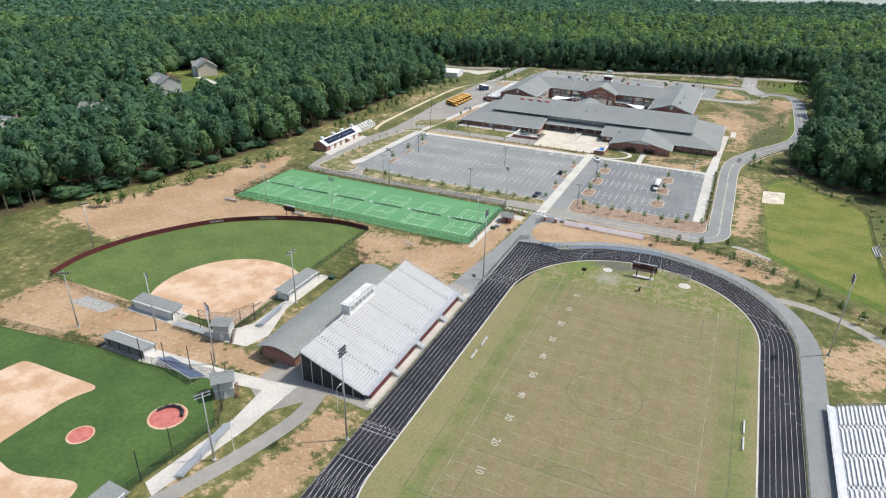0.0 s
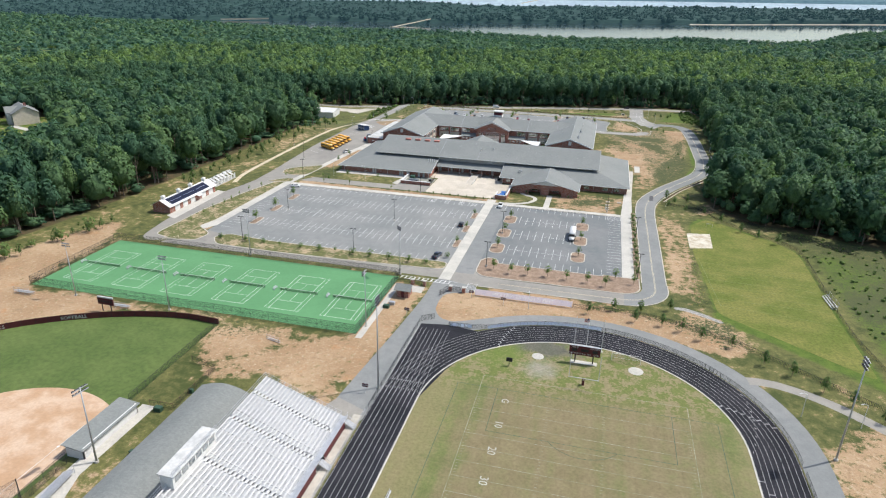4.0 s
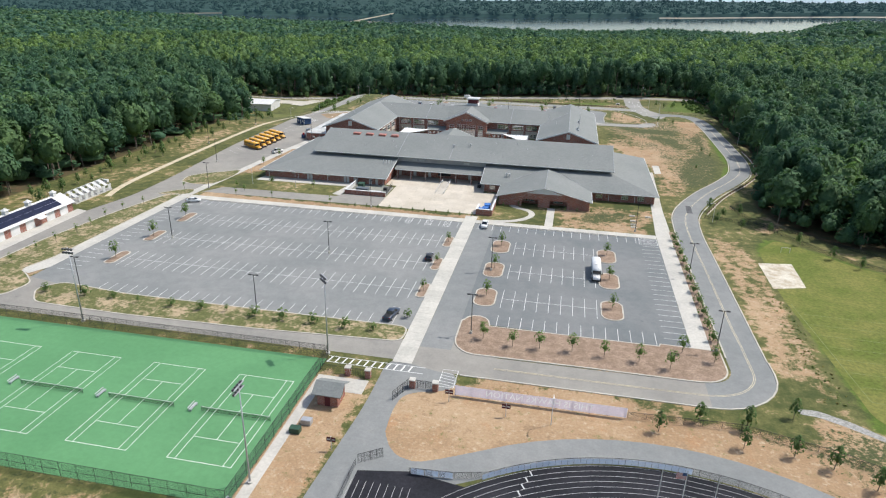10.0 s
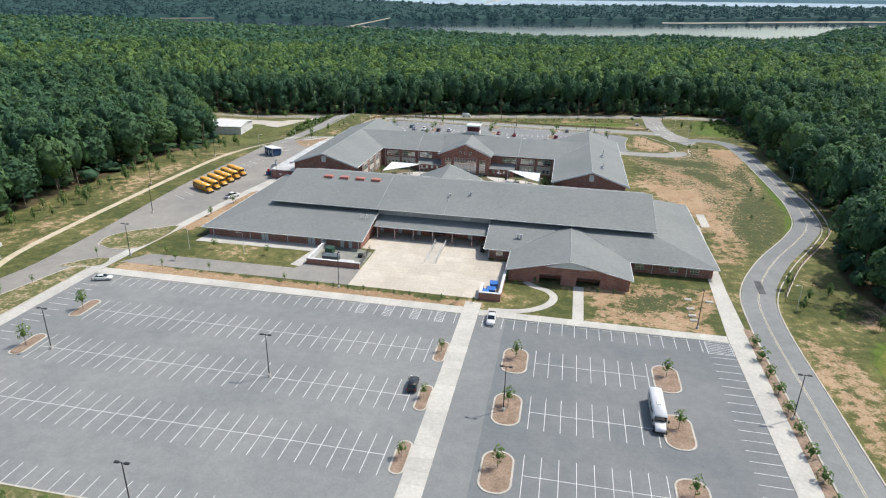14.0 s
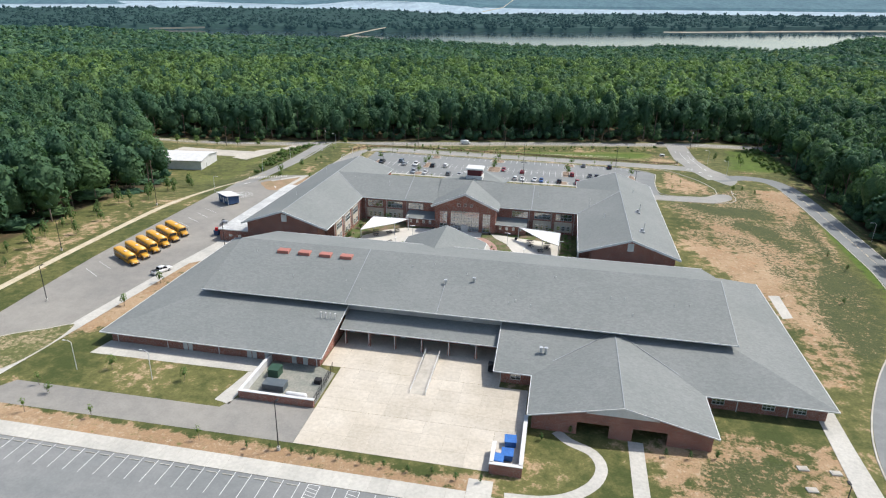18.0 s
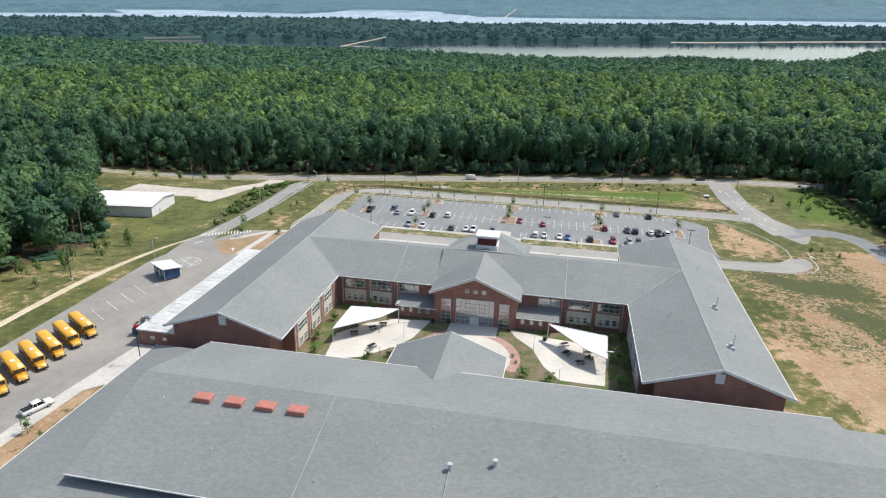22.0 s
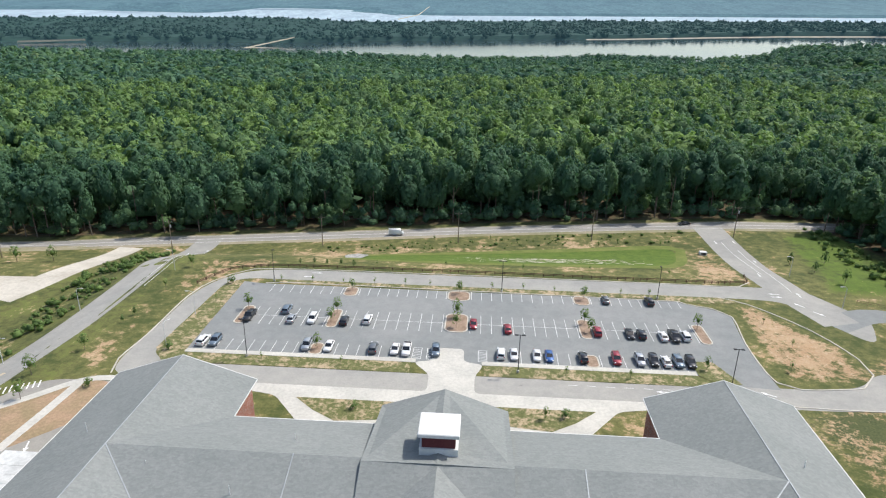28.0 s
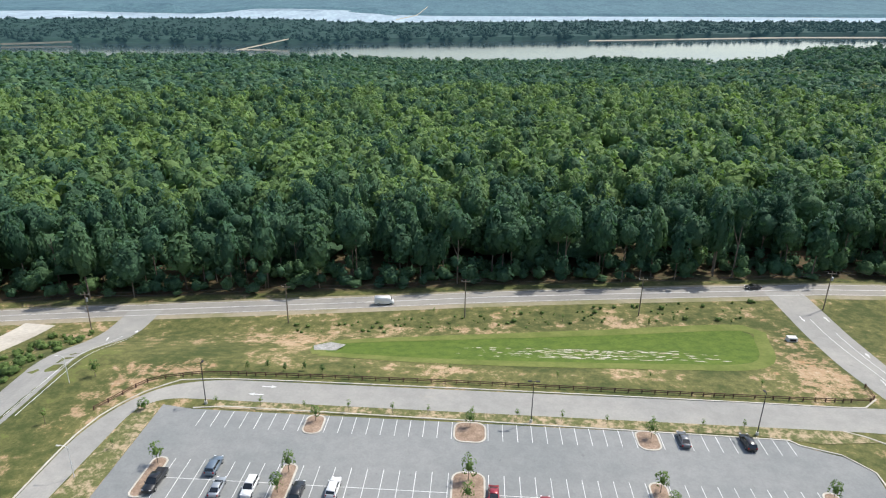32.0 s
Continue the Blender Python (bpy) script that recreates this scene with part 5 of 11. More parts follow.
for x, z, w in ((-2.6, 3.72, 1.3), (0, 3.8, 2.0), (2.6, 3.72, 1.3)):
    part("digit_panel", Mesh().box(x - w / 2, -0.24, z - 0.4, x + w / 2, -0.2, z + 0.4), M_BLACK, sb, "black digit panel")
face = lambda x, z, y=-0.215: pose(x, y, z, 90, 0, 0)
for words, x, z in (("HOME", -2.6, 4.6), ("VISITOR", 2.45, 4.6), ("DOWN", -2.9, 2.75), ("TO GO", -0.75, 2.75), ("ON", 1.15, 2.75), ("QTR", 2.95, 2.75)):
    lettering(words, 0.66, M_WHITE, face(x, z), sb, "lettering")
part("base_pad", Mesh().box(-3.4, -0.8, -0.05, 3.4, 0.8, 0.08), M_CONCRETE, sb)

for k, (x, y) in enumerate(((-19.2, 206.8), (-15.9, 207.2), (-11.9, 206.8))):
    f = thing("flagpole", "slender white flagpole beside the track", "flagpole", "flagpoles", at=pose(x, y, 0))
    part("base", Mesh().tube((0, 0, 0), (0, 0, 0.2), 0.5, n=12), M_CONCRETE, f)
    part("pole", Mesh().tube((0, 0, 0), (0, 0, 9.6), 0.07, 0.04), M_WHITE, f)
    part("finial", Mesh().tube((0, 0, 9.6), (0, 0, 9.8), 0.09, 0.03), M_METAL, f)
    if k == 1:
        for i in range(13):
            z = 9.4 - i * 0.08
            part("flag_stripe", Mesh().quad((0.06, 0, z), (-1.3, 0.25, z - 0.35), (-1.3, 0.25, z - 0.43), (0.06, 0, z - 0.08)), M_WHITE if i % 2 else M_RED, f)
        part("canton", Mesh().quad((0.06, -0.02, 9.42), (-0.55, 0.09, 9.27), (-0.55, 0.09, 8.75), (0.06, -0.02, 8.9)), M_NAVY, f, "blue corner of the flag")

for x, y in ((-50.4, 133), (-50.2, 140), (16.9, 128), (16.9, 134)):
    bench(x, y, 90)

# fence outside the track, hung with banners at the north bend
OUT = TR + 8 * LANE + 0.5
fence(arc(TX, TY1, OUT, 0, 124, 36) + [(-48, 209.4), (-55, 208.9)], 1.3, "low black chain-link fence round the track")
fence([(TX + OUT, 169), (TX + OUT, 60)], 1.3, "low black chain-link fence beside the track")
fence([(TX - OUT, 209), (TX - OUT, 166)], 1.3, "low black chain-link fence beside the sprint chute")
fence([(TX - OUT, 164), (TX - OUT, 101)], 1.3, "low white-railed fence before the grandstand", material=M_METAL, wire=M_WIRE_GREY)
for k in range(33):
    a0, a1 = 84 + k * 1.25, 84 + (k + 0.94) * 1.25
    p, q = arc(TX, TY1, OUT - 0.08, a0, a1, 1)
    b = Mesh()
    b.loft([[(*p, 0.15), (*q, 0.15), (*q, 1.2), (*p, 1.2)], [(p[0] - 0.02, p[1] - 0.02, 0.15), (q[0] - 0.02, q[1] - 0.02, 0.15), (q[0] - 0.02, q[1] - 0.02, 1.2), (p[0] - 0.02, p[1] - 0.02, 1.2)]])
    tagged(part("fence_banner", b, M_BLUE_BANNER), "pale blue banner tied to the track fence", "banner", "banners along the fence")
for k in range(3):
    x = -48.3 - k * 2.2
    b = Mesh()
    b.box(x - 2.05, 209.30 - k * 0.157, 0.15, x, 209.33 - k * 0.157, 1.2)
    tagged(part("fence_banner", b, M_BLUE_BANNER), "pale blue banner tied to the track fence", "banner", "banners along the fence")
fence([(-63.4, 209.5), (-60, 211.8)], 1.8, "black steel swing gate at the end of the chute", every=1.0, name="gate", category="gate")

# floodlights of the stadium
mast(-63.8, 90.6, 25, 3, 4, 0, "tall galvanised stadium light mast with three rows of lamps")
mast(-64.2, 174.3, 25, 3, 4, 0, "tall galvanised stadium light mast with three rows of lamps")
mast(37.2, 176.3, 25, 3, 4, 180, "tall galvanised stadium light mast with three rows of lamps")
mast(37.2, 90, 25, 3, 4, 180, "tall galvanised stadium light mast with three rows of lamps")


# ---- grandstands ----
def grandstand(name, x0, x1, y0, y1, z0, z1, rows, label, aisles, back=True):
    """Aluminium stand rising from x0 to x1: a seat and a foot plank for each row, aisles, rails and steel frames."""
    g = thing(name, label, "grandstand")
    s = 1 if x1 > x0 else -1
    dx, dz = (x1 - x0) / rows, (z1 - z0) / rows
    edges = [y0] + sorted(v for a in aisles for v in (a - 0.5, a + 0.5)) + [y1]
    for i in range(rows):
        x, z = x0 + i * dx, z0 + i * dz
        part("foot_plank", Mesh().box(min(x, x + dx * 0.98), y0, z - 0.06, max(x, x + dx * 0.98), y1, z), M_METAL, g)
        m = Mesh()
        for a, b in zip(edges[::2], edges[1::2]):
            m.box(min(x + dx * 0.45, x + dx * 0.85), a, z + 0.40, max(x + dx * 0.45, x + dx * 0.85), b, z + 0.45)
            m.box(min(x + dx * 0.93, x + dx * 0.98), a, z, max(x + dx * 0.93, x + dx * 0.98), b, z + dz)
        for a in aisles:
            m.box(min(x, x + dx * 0.5), a - 0.5, z + 0.02, max(x, x + dx * 0.5), a + 0.5, z + dz * 0.55)
        part("seat_plank", m, M_WHITE, g)
    n = int((y1 - y0) / 6)
    for k in range(n + 1):
        y = y0 + (y1 - y0) * k / n
        f = Mesh()
        for j in range(1, 7):
            x = x0 + (x1 - x0) * j / 6.05
            f.bar((x, y, 0), (x, y, z0 + (z1 - z0) * j / 6.05 - 0.1), 0.2, 0.2)
        f.bar((x0, y, z0 - 0.2), (x1, y, z1 - 0.2), 0.18, 0.3)
        part("frame", f, M_GALV, g)
    for y in (y0, y1):
        # added black sheet: the dark space under the seats as a surface
        part("side_skirt", Mesh().loft([[(x0, y, 0.05), (x1, y, 0.05), (x1, y, z1 - 0.2), (x0, y, z0 - 0.2)], [(x0, y + 0.04, 0.05), (x1, y + 0.04, 0.05), (x1, y + 0.04, z1 - 0.2), (x0, y + 0.04, z0 - 0.2)]]), M_BLACK, g, "black netting closing the side")
        r = Mesh()
        for h in (0.5, 1.05):
            r.bar((x0, y, z0 + h), (x1, y, z1 + h), 0.05, 0.05)
        for j in range(13):
            x = x0 + (x1 - x0) * j / 12
            z = z0 + (z1 - z0) * j / 12
            r.bar((x, y, z), (x, y, z + 1.05), 0.05, 0.05)
        part("side_rail", r, M_GALV, g)
    r = Mesh()
    for h in (0.5, 1.1):
        r.bar((x1, y0, z1 + h), (x1, y1, z1 + h), 0.05, 0.05)
    for j in range(int((y1 - y0) / 2.5) + 1):
        y = min(y1, y0 + j * 2.5)
        r.bar((x1, y, z1 - 0.3), (x1, y, z1 + 1.1), 0.05, 0.05)
    part("back_rail", r, M_GALV, g)
    for a in aisles:
        h = Mesh()
        for j in (0, 3):
            x, z = x0 + (j + 0.5) * dx, z0 + (j + 0.5) * dz
            h.tube((x, a, z), (x, a, z + 0.9), 0.03, n=6).tube((x + 1.4 * dx, a, z + 1.4 * dz), (x + 1.4 * dx, a, z + 1.4 * dz + 0.9), 0.03, n=6).tube((x, a, z + 0.9), (x + 1.4 * dx, a, z + 1.4 * dz + 0.9), 0.03, n=6)
        part("aisle_rail", h, M_BLACK, g, "dark aisle handrail")
    return g


stand = grandstand("home_grandstand", -67.6, -85.6, 104.0, 159.8, 1.7, 8.6, 22, "large white aluminium grandstand with dark aisle rails", [112, 121, 133, 145, 154])
part("front_walk", Mesh().box(-67.6, 104.0, 1.5, -66.2, 159.8, 1.62), M_METAL, stand)
fr = Mesh()
for z in (2.2, 2.75):
    fr.bar((-66.2, 104.0, z), (-66.2, 159.8, z), 0.05, 0.05)
part("front_rail", fr, M_GALV, stand)
for a, b in ((105, 115), (117.5, 128), (132, 143), (147, 158)):
    part("front_skirt", Mesh().box(-66.25, a, 0.1, -66.12, b, 1.55), M_MAROON, stand, "maroon skirt panel along the front")
for y in (116.2, 130, 145, 158.5):
    st = Mesh()
    for k in range(8):
        st.box(-66.1 + k * 0.28, y - 0.8, 1.35 - k * 0.18, -65.8 + k * 0.28, y + 0.8, 1.42 - k * 0.18)
    st.bar((-66.1, y - 0.8, 2.4), (-63.9, y - 0.8, 0.9), 0.05, 0.05).bar((-66.1, y + 0.8, 2.4), (-63.9, y + 0.8, 0.9), 0.05, 0.05)
    part("stair", st, M_METAL, stand, "aluminium stair to the front walk")
pave("stand_walk", [(-66, 102), (-63.9, 102), (-63.9, 163), (-66, 163)], 0.05, M_CONCRETE_APRON, "tan concrete walk before the grandstand", "walkway")
pb = thing("press_box", "long white press box at the top of the grandstand", "press box")
part("wall", Mesh().box(-86.6, 124.5, 7.6, -84.0, 137.5, 10.9), M_WHITE, pb)
part("roof_deck", Mesh().box(-86.9, 124.2, 10.9, -83.6, 137.8, 11.1), M_MEMBRANE, pb, "flat grey roof deck with a rail")
for k in range(6):
    part("window", Mesh().box(-84.03, 125.1 + k * 2.05, 9.1, -83.96, 126.8 + k * 2.05, 10.3), M_GLASS, pb)
rr = Mesh()
for k in range(8):
    rr.bar((-83.8, 124.4 + k * 1.9, 11.1), (-83.8, 124.4 + k * 1.9, 12.1), 0.05, 0.05)
rr.bar((-83.8, 124.4, 12.1), (-83.8, 137.7, 12.1), 0.05, 0.05).bar((-83.8, 124.4, 11.6), (-83.8, 137.7, 11.6), 0.05, 0.05)
part("roof_rail", rr, M_GALV, pb)
ls = Mesh()
for x in (-86.4, -85.9):
    for y in (125, 131, 137):
        ls.bar((x, y, 0), (x, y, 7.7), 0.2, 0.2)
part("support_leg", ls, M_GALV, pb)

visitor = grandstand("visitor_grandstand", 36.5, 47.5, 104, 150, 1.5, 5.8, 14, "white aluminium visitors' grandstand", [112, 122, 132, 142])
part("front_walk", Mesh().box(34.6, 104, 1.3, 36.5, 150, 1.42), M_METAL, visitor)
vr = Mesh()
for z in (1.9, 2.5):
    vr.bar((34.6, 104, z), (34.6, 150, z), 0.05, 0.05)
for k in range(19):
    vr.bar((34.6, 104 + k * 2.555, 0.0), (34.6, 104 + k * 2.555, 2.5), 0.05, 0.05)
part("front_rail", vr, M_GALV, visitor)

# field house behind the grandstand: brick with a shallow arched roof
fh = thing("field_house", "long brick field house with a shallow arched shingle roof", "building")
part("wall", wall_ring(Mesh(), [(-101, 107.5), (-90.5, 107.5), (-90.5, 158), (-101, 158)], 0, 3.6), M_BRICK, fh)
m = Mesh()
prof = [(-102 + 12.4 * k / 10, 3.7 + 1.5 * math.sin(math.pi * k / 10)) for k in range(11)]
shell = prof + [(x, z - 0.2) for x, z in prof[::-1]]
m.loft([[(x, 106.5, z) for x, z in shell], [(x, 159, z) for x, z in shell]])
part("roof", m, M_SHINGLE, fh)
for y in (107.5, 157.8):
    part("gable_wall", Mesh().loft([[(x, y, z - 0.1) for x, z in prof[1:-1]] + [(-91, y, 3.4), (-100.6, y, 3.4)], [(x, y + 0.25, z - 0.1) for x, z in prof[1:-1]] + [(-91, y + 0.25, 3.4), (-100.6, y + 0.25, 3.4)]]), M_BRICK, fh)
for y in (112, 122, 132, 142, 152):
    part("door", Mesh().box(-101.08, y, 0, -100.98, y + 1.0, 2.1), M_MAROON, fh)
# ---- softball field: home plate at (-121, 117.5), fair ground toward -x and +y ----
SX, SY = -121.0, 117.5
OUTF = [(-192, 113), (-194, 127), (-190, 145), (-179, 164.5), (-167, 176.5), (-150, 186), (-132, 191), (-118.4, 191)]
fence_line = curve_points(OUTF, 3.0)
pave("softball_turf", fence_line + [(-117.5, 150), (-116.5, 114), (-124, 112.5), (-155, 113)], 0.02, M_TURF, "mown green softball outfield", "playing field")
pie = [(SX + 3, SY - 3)] + [(x, y) for x, y in arc(-132.5, 129.5, 24.0, -28, 208, 40) if x < -117.8 and y > 114.5]
pave("softball_infield", [(-118, 114.7)] + [(min(x, -117.8), max(y, 114.7)) for x, y in arc(-132.5, 129.5, 24.0, 20, 232, 44)], 0.04, M_CLAY, "tan skinned softball infield", "playing field")
ch = Mesh()
line_quads(ch, (SX, SY), (-146, SY), 0.1, 0.06)
line_quads(ch, (SX, SY), (SX, 143), 0.1, 0.06)
for c in ((SX - 18.3, SY), (SX, SY + 18.3), (SX - 18.3, SY + 18.3)):
    ch.sheet([(c[0] - 0.25, c[1] - 0.25), (c[0] + 0.25, c[1] - 0.25), (c[0] + 0.25, c[1] + 0.25), (c[0] - 0.25, c[1] + 0.25)], 0.065)
structure("softball_lines", face_up(ch.data("softball_lines")), M_PAINT, "chalk lines and bases of the infield", "line marking")
ww = thing("outfield_fence", "brown solid outfield fence with white lettering", "fence")
for (xa, ya), (xb, yb) in zip(fence_line, fence_line[1:]):
    part("fence_panel", Mesh().bar((xa, ya, 0.9), (xb, yb, 0.9), 0.08, 1.8), M_MAROON, ww)
    part("fence_post", Mesh().box(xa - 0.06, ya - 0.06, 0, xa + 0.06, ya + 0.06, 1.95), M_BLACK, ww)
for words, (x, y), a in (("HAWKS", (-174.3, 169.8), 42), ("SOFTBALL", (-158.6, 181.5), 31)):
    lettering(words, 1.5, M_WHITE, pose(x + 0.15 * math.sin(radians(a)), y - 0.12, 0.95, 90, 0, a), ww, "lettering", "white lettering")
fence([(-118.2, 191), (-117.5, 153)], 2.0, "black chain-link foul line fence of the softball field")
fence([(-192, 113), (-168, 109.5), (-154, 109.5)], 2.0, "black chain-link foul line fence of the softball field")
fence([(-135, 110.5), (-126, 110.8), (-117, 113.5), (-114.8, 118), (-115.2, 132)], 3.0, "chain-link backstop fence behind home plate")
bs = thing("backstop", "leaning brown netting backstop on steel posts", "backstop")
for x, y in ((-126, 110.8), (-122, 111), (-118, 113), (-115.5, 116), (-114.8, 121)):
    part("post", Mesh().tube((x, y, 0), (x, y, 6.0), 0.09), M_BLACK, bs)
part("net", Mesh().quad((-126, 110.8, 0), (-118, 113, 0), (-118, 113, 6), (-126, 110.8, 6)).quad((-118, 113, 0), (-114.8, 121, 0), (-114.8, 121, 6), (-118, 113, 6)), M_WIRE, bs)


def dugout(x0, y0, x1, y1, label, open_side):
    d = thing("dugout", label, "dugout", "ball field dugouts")
    walls = {"n": (x0, y1 - 0.25, x1, y1), "s": (x0, y0, x1, y0 + 0.25), "w": (x0, y0, x0 + 0.25, y1), "e": (x1 - 0.25, y0, x1, y1)}
    for k, (a, b, c, e) in walls.items():
        if k != open_side:
            part("wall", Mesh().box(a, b, 0, c, e, 2.6), M_WHITE, d)
    lo, hi = (3.1, 2.5)
    zs = {"n": (hi, lo), "s": (lo, hi), "w": (lo, hi), "e": (hi, lo)}[open_side]
    o = 0.5
    if open_side in "ns":
        pts = [(x0 - o, y0 - o, zs[0]), (x1 + o, y0 - o, zs[0]), (x1 + o, y1 + o, zs[1]), (x0 - o, y1 + o, zs[1])]
    else:
        pts = [(x0 - o, y0 - o, zs[0]), (x1 + o, y0 - o, zs[1]), (x1 + o, y1 + o, zs[1]), (x0 - o, y1 + o, zs[0])]
    part("roof", Mesh().slab(pts, 0.15), M_SHINGLE, d)
    part("bench", Mesh().box(x0 + 1, (y0 + y1) / 2, 0.4, x1 - 1, (y0 + y1) / 2 + 0.35, 0.46) if open_side in "ns" else Mesh().box((x0 + x1) / 2, y0 + 1, 0.4, (x0 + x1) / 2 + 0.35, y1 - 1, 0.46), M_METAL, d)
    for k in range(4):
        t = (k + 0.5) / 4
        p = {"n": (x0 + (x1 - x0) * t, y1), "s": (x0 + (x1 - x0) * t, y0), "w": (x0, y0 + (y1 - y0) * t), "e": (x1, y0 + (y1 - y0) * t)}[open_side]
        part("post", Mesh().box(p[0] - 0.08, p[1] - 0.08, 0, p[0] + 0.08, p[1] + 0.08, 2.7), M_BLACK, d)
    return d


dugout(-151.5, 110.2, -136, 114.2, "white block dugout with a grey shingle roof", "n")
dugout(-117, 134, -112.8, 150, "white block dugout with a grey shingle roof", "w")
dugout(-142.5, 92.8, -128, 96.6, "white open-fronted dugout with a grey roof", "s")
dugout(-97.5, 43, -93, 57, "white block dugout with a grey shingle roof", "w")
for poly in ([(-153, 108.5), (-134, 108.5), (-134, 115), (-153, 115)], [(-134, 108.8), (-117, 108), (-108, 109), (-106, 116), (-110.5, 130), (-110.5, 153), (-114, 153), (-114, 119), (-119, 111.5), (-134, 112)], [(-143, 91.5), (-127, 91.5), (-105, 94), (-92, 96), (-91, 84), (-94, 62), (-90, 60), (-86, 84), (-85, 101), (-92, 100), (-106, 98.5), (-127, 97.5), (-143, 97.5)]):
    pave("ballfield_walk", poly, 0.045 + 0.004 * len(poly), M_CONCRETE, "pale concrete apron round the ball field seats", "pavement")


def score_house(x, y, turn, label):
    """A two-storey scorer's box: block below, open upper deck under a small shingle roof, with a stair."""
    s = thing("scorers_box", label, "scorer's box", at=pose(x, y, 0, 0, 0, turn))
    part("lower_wall", wall_ring(Mesh(), [(-2.2, -1.8), (2.2, -1.8), (2.2, 1.8), (-2.2, 1.8)], 0, 2.6, 0.2), M_GREY_PANEL, s)
    part("deck", Mesh().box(-2.4, -2.0, 2.6, 2.4, 2.0, 2.8), M_MEMBRANE, s)
    part("upper_wall", wall_ring(Mesh(), [(-2.2, -1.8), (2.2, -1.8), (2.2, 1.8), (-2.2, 1.8)], 2.8, 5.0, 0.15), M_GREY_PANEL, s)
    part("window", Mesh().box(-1.8, 1.79, 3.7, 1.8, 1.84, 4.7), M_GLASS, s)
    part("door", Mesh().box(-0.5, -1.86, 0, 0.5, -1.79, 2.1), M_WHITE, s)
    part("roof", Mesh().slab([(-2.8, -2.5, 5.0), (2.8, -2.5, 5.0), (2.8, 0, 5.9), (-2.8, 0, 5.9)], 0.15).slab([(-2.8, 0, 5.9), (2.8, 0, 5.9), (2.8, 2.5, 5.0), (-2.8, 2.5, 5.0)], 0.15), M_SHINGLE, s)
    st = Mesh()
    for k in range(12):
        st.box(2.4, -1.6 + k * 0.0 + (k * 0.28 - 1.2), 0.2 * (k + 1) - 0.05, 3.4, -1.6 + (k * 0.28 - 1.2) + 0.3, 0.2 * (k + 1))
    part("stair", st, M_BROWN, s)
    return s


score_house(-116.5, 110.2, 20, "grey two-storey scorer's box behind the softball plate")
score_house(-99.2, 91.0, 45, "grey two-storey scorer's box behind the baseball plate")


def small_stand(x, y, turn, length, rows, label, dark=False):
    s = thing("bleacher", label, "bleacher", "small bleachers", at=pose(x, y, 0, 0, 0, turn))
    for k in range(rows):
        part("seat_plank", Mesh().box(-length / 2, k * 0.65, 0.42 + k * 0.3, length / 2, k * 0.65 + 0.28, 0.47 + k * 0.3), M_NAVY if dark else M_METAL, s)
        part("foot_plank", Mesh().box(-length / 2, k * 0.65 + 0.3, 0.12 + k * 0.3, length / 2, k * 0.65 + 0.6, 0.16 + k * 0.3), M_METAL, s)
    for t in (-0.48, -0.16, 0.16, 0.48):
        f = Mesh()
        f.bar((t * length, 0, 0.05), (t * length, rows * 0.65, 0.05), 0.06, 0.06).bar((t * length, 0, 0.4), (t * length, rows * 0.65, 0.4 + rows * 0.3), 0.06, 0.06).bar((t * length, rows * 0.65, 0), (t * length, rows * 0.65, 1.3 + rows * 0.3), 0.06, 0.06)
        part("frame", f, M_GALV, s)
    part("back_rail", Mesh().bar((-length / 2, rows * 0.65, 1.3 + rows * 0.3), (length / 2, rows * 0.65, 1.3 + rows * 0.3), 0.05, 0.05), M_GALV, s)
    return s


small_stand(-115.5, 95.2, 170, 14.5, 6, "bleacher with dark blue seats beside the ball field", True)
small_stand(-127.5, 110.0, 182, 11, 4, "aluminium bleacher behind the softball backstop")
small_stand(-113.2, 124, -84, 11.5, 4, "aluminium bleacher along the softball line")
small_stand(-90.8, 74, -84, 17, 4, "long aluminium bleacher along the baseball line")

# ---- baseball field: home plate at (-105.4, 78.9), fair ground toward -x and -y ----
BX, BY = -105.4, 78.9
pave("baseball_turf", [(-240, 20), (-97, 20), (-95.6, 60), (-93, 81), (-107, 94.5), (-127, 91.5), (-143, 91), (-173, 87), (-240, 76)], 0.018, M_TURF_DEEP, "deep green baseball turf", "playing field")
dirt_arc = [(x, y) for x, y in arc(-118, 66, 29.5, 120, 240, 40)]
pave("baseball_infield", fillet([(-128, 79.6), (-131.5, 73)] + [(-131.5, 54)] + [(-120, 52), (-106, 56.6), (-104, 53), (-103, 40)] + dirt_arc[::-1][:0] + [(-128, 38)] + [(x, y) for x, y in arc(-118, 66, 39.5, 225, 161, 20)], 3.5), 0.035, M_CLAY, "tan skinned baseball infield", "playing field")
pave("pitchers_mound", arc(-118, 65.9, 2.6, 0, 352, 22), 0.06, M_RED_CLAY, "round red clay pitcher's mound", "playing field")
pave("mound_rim", arc(-118, 65.9, 3.0, 0, 352, 22), 0.04, M_CLAY, "tan rim of the pitcher's mound", "playing field")
pave("home_circle", arc(BX, BY, 4.0, 0, 352, 22), 0.06, M_RED_CLAY, "round red clay home plate circle", "playing field")
pave("home_rim", arc(BX, BY, 4.5, 0, 352, 22), 0.04, M_CLAY, "tan rim of the plate circle", "playing field")
cover = Mesh()
for k in range(5):
    a = radians(20 + k * 30)
    cover.tube((BX + 3.4 * math.cos(a), BY + 3.4 * math.sin(a), 0.4), (BX + 3.4 * math.cos(a + 0.6), BY + 3.4 * math.sin(a + 0.6), 0.5), 0.35, n=7)
bc = thing("batting_cage", "black folded batting cage net on the plate circle", "batting cage")
part("net_roll", cover, M_BLACK, bc)
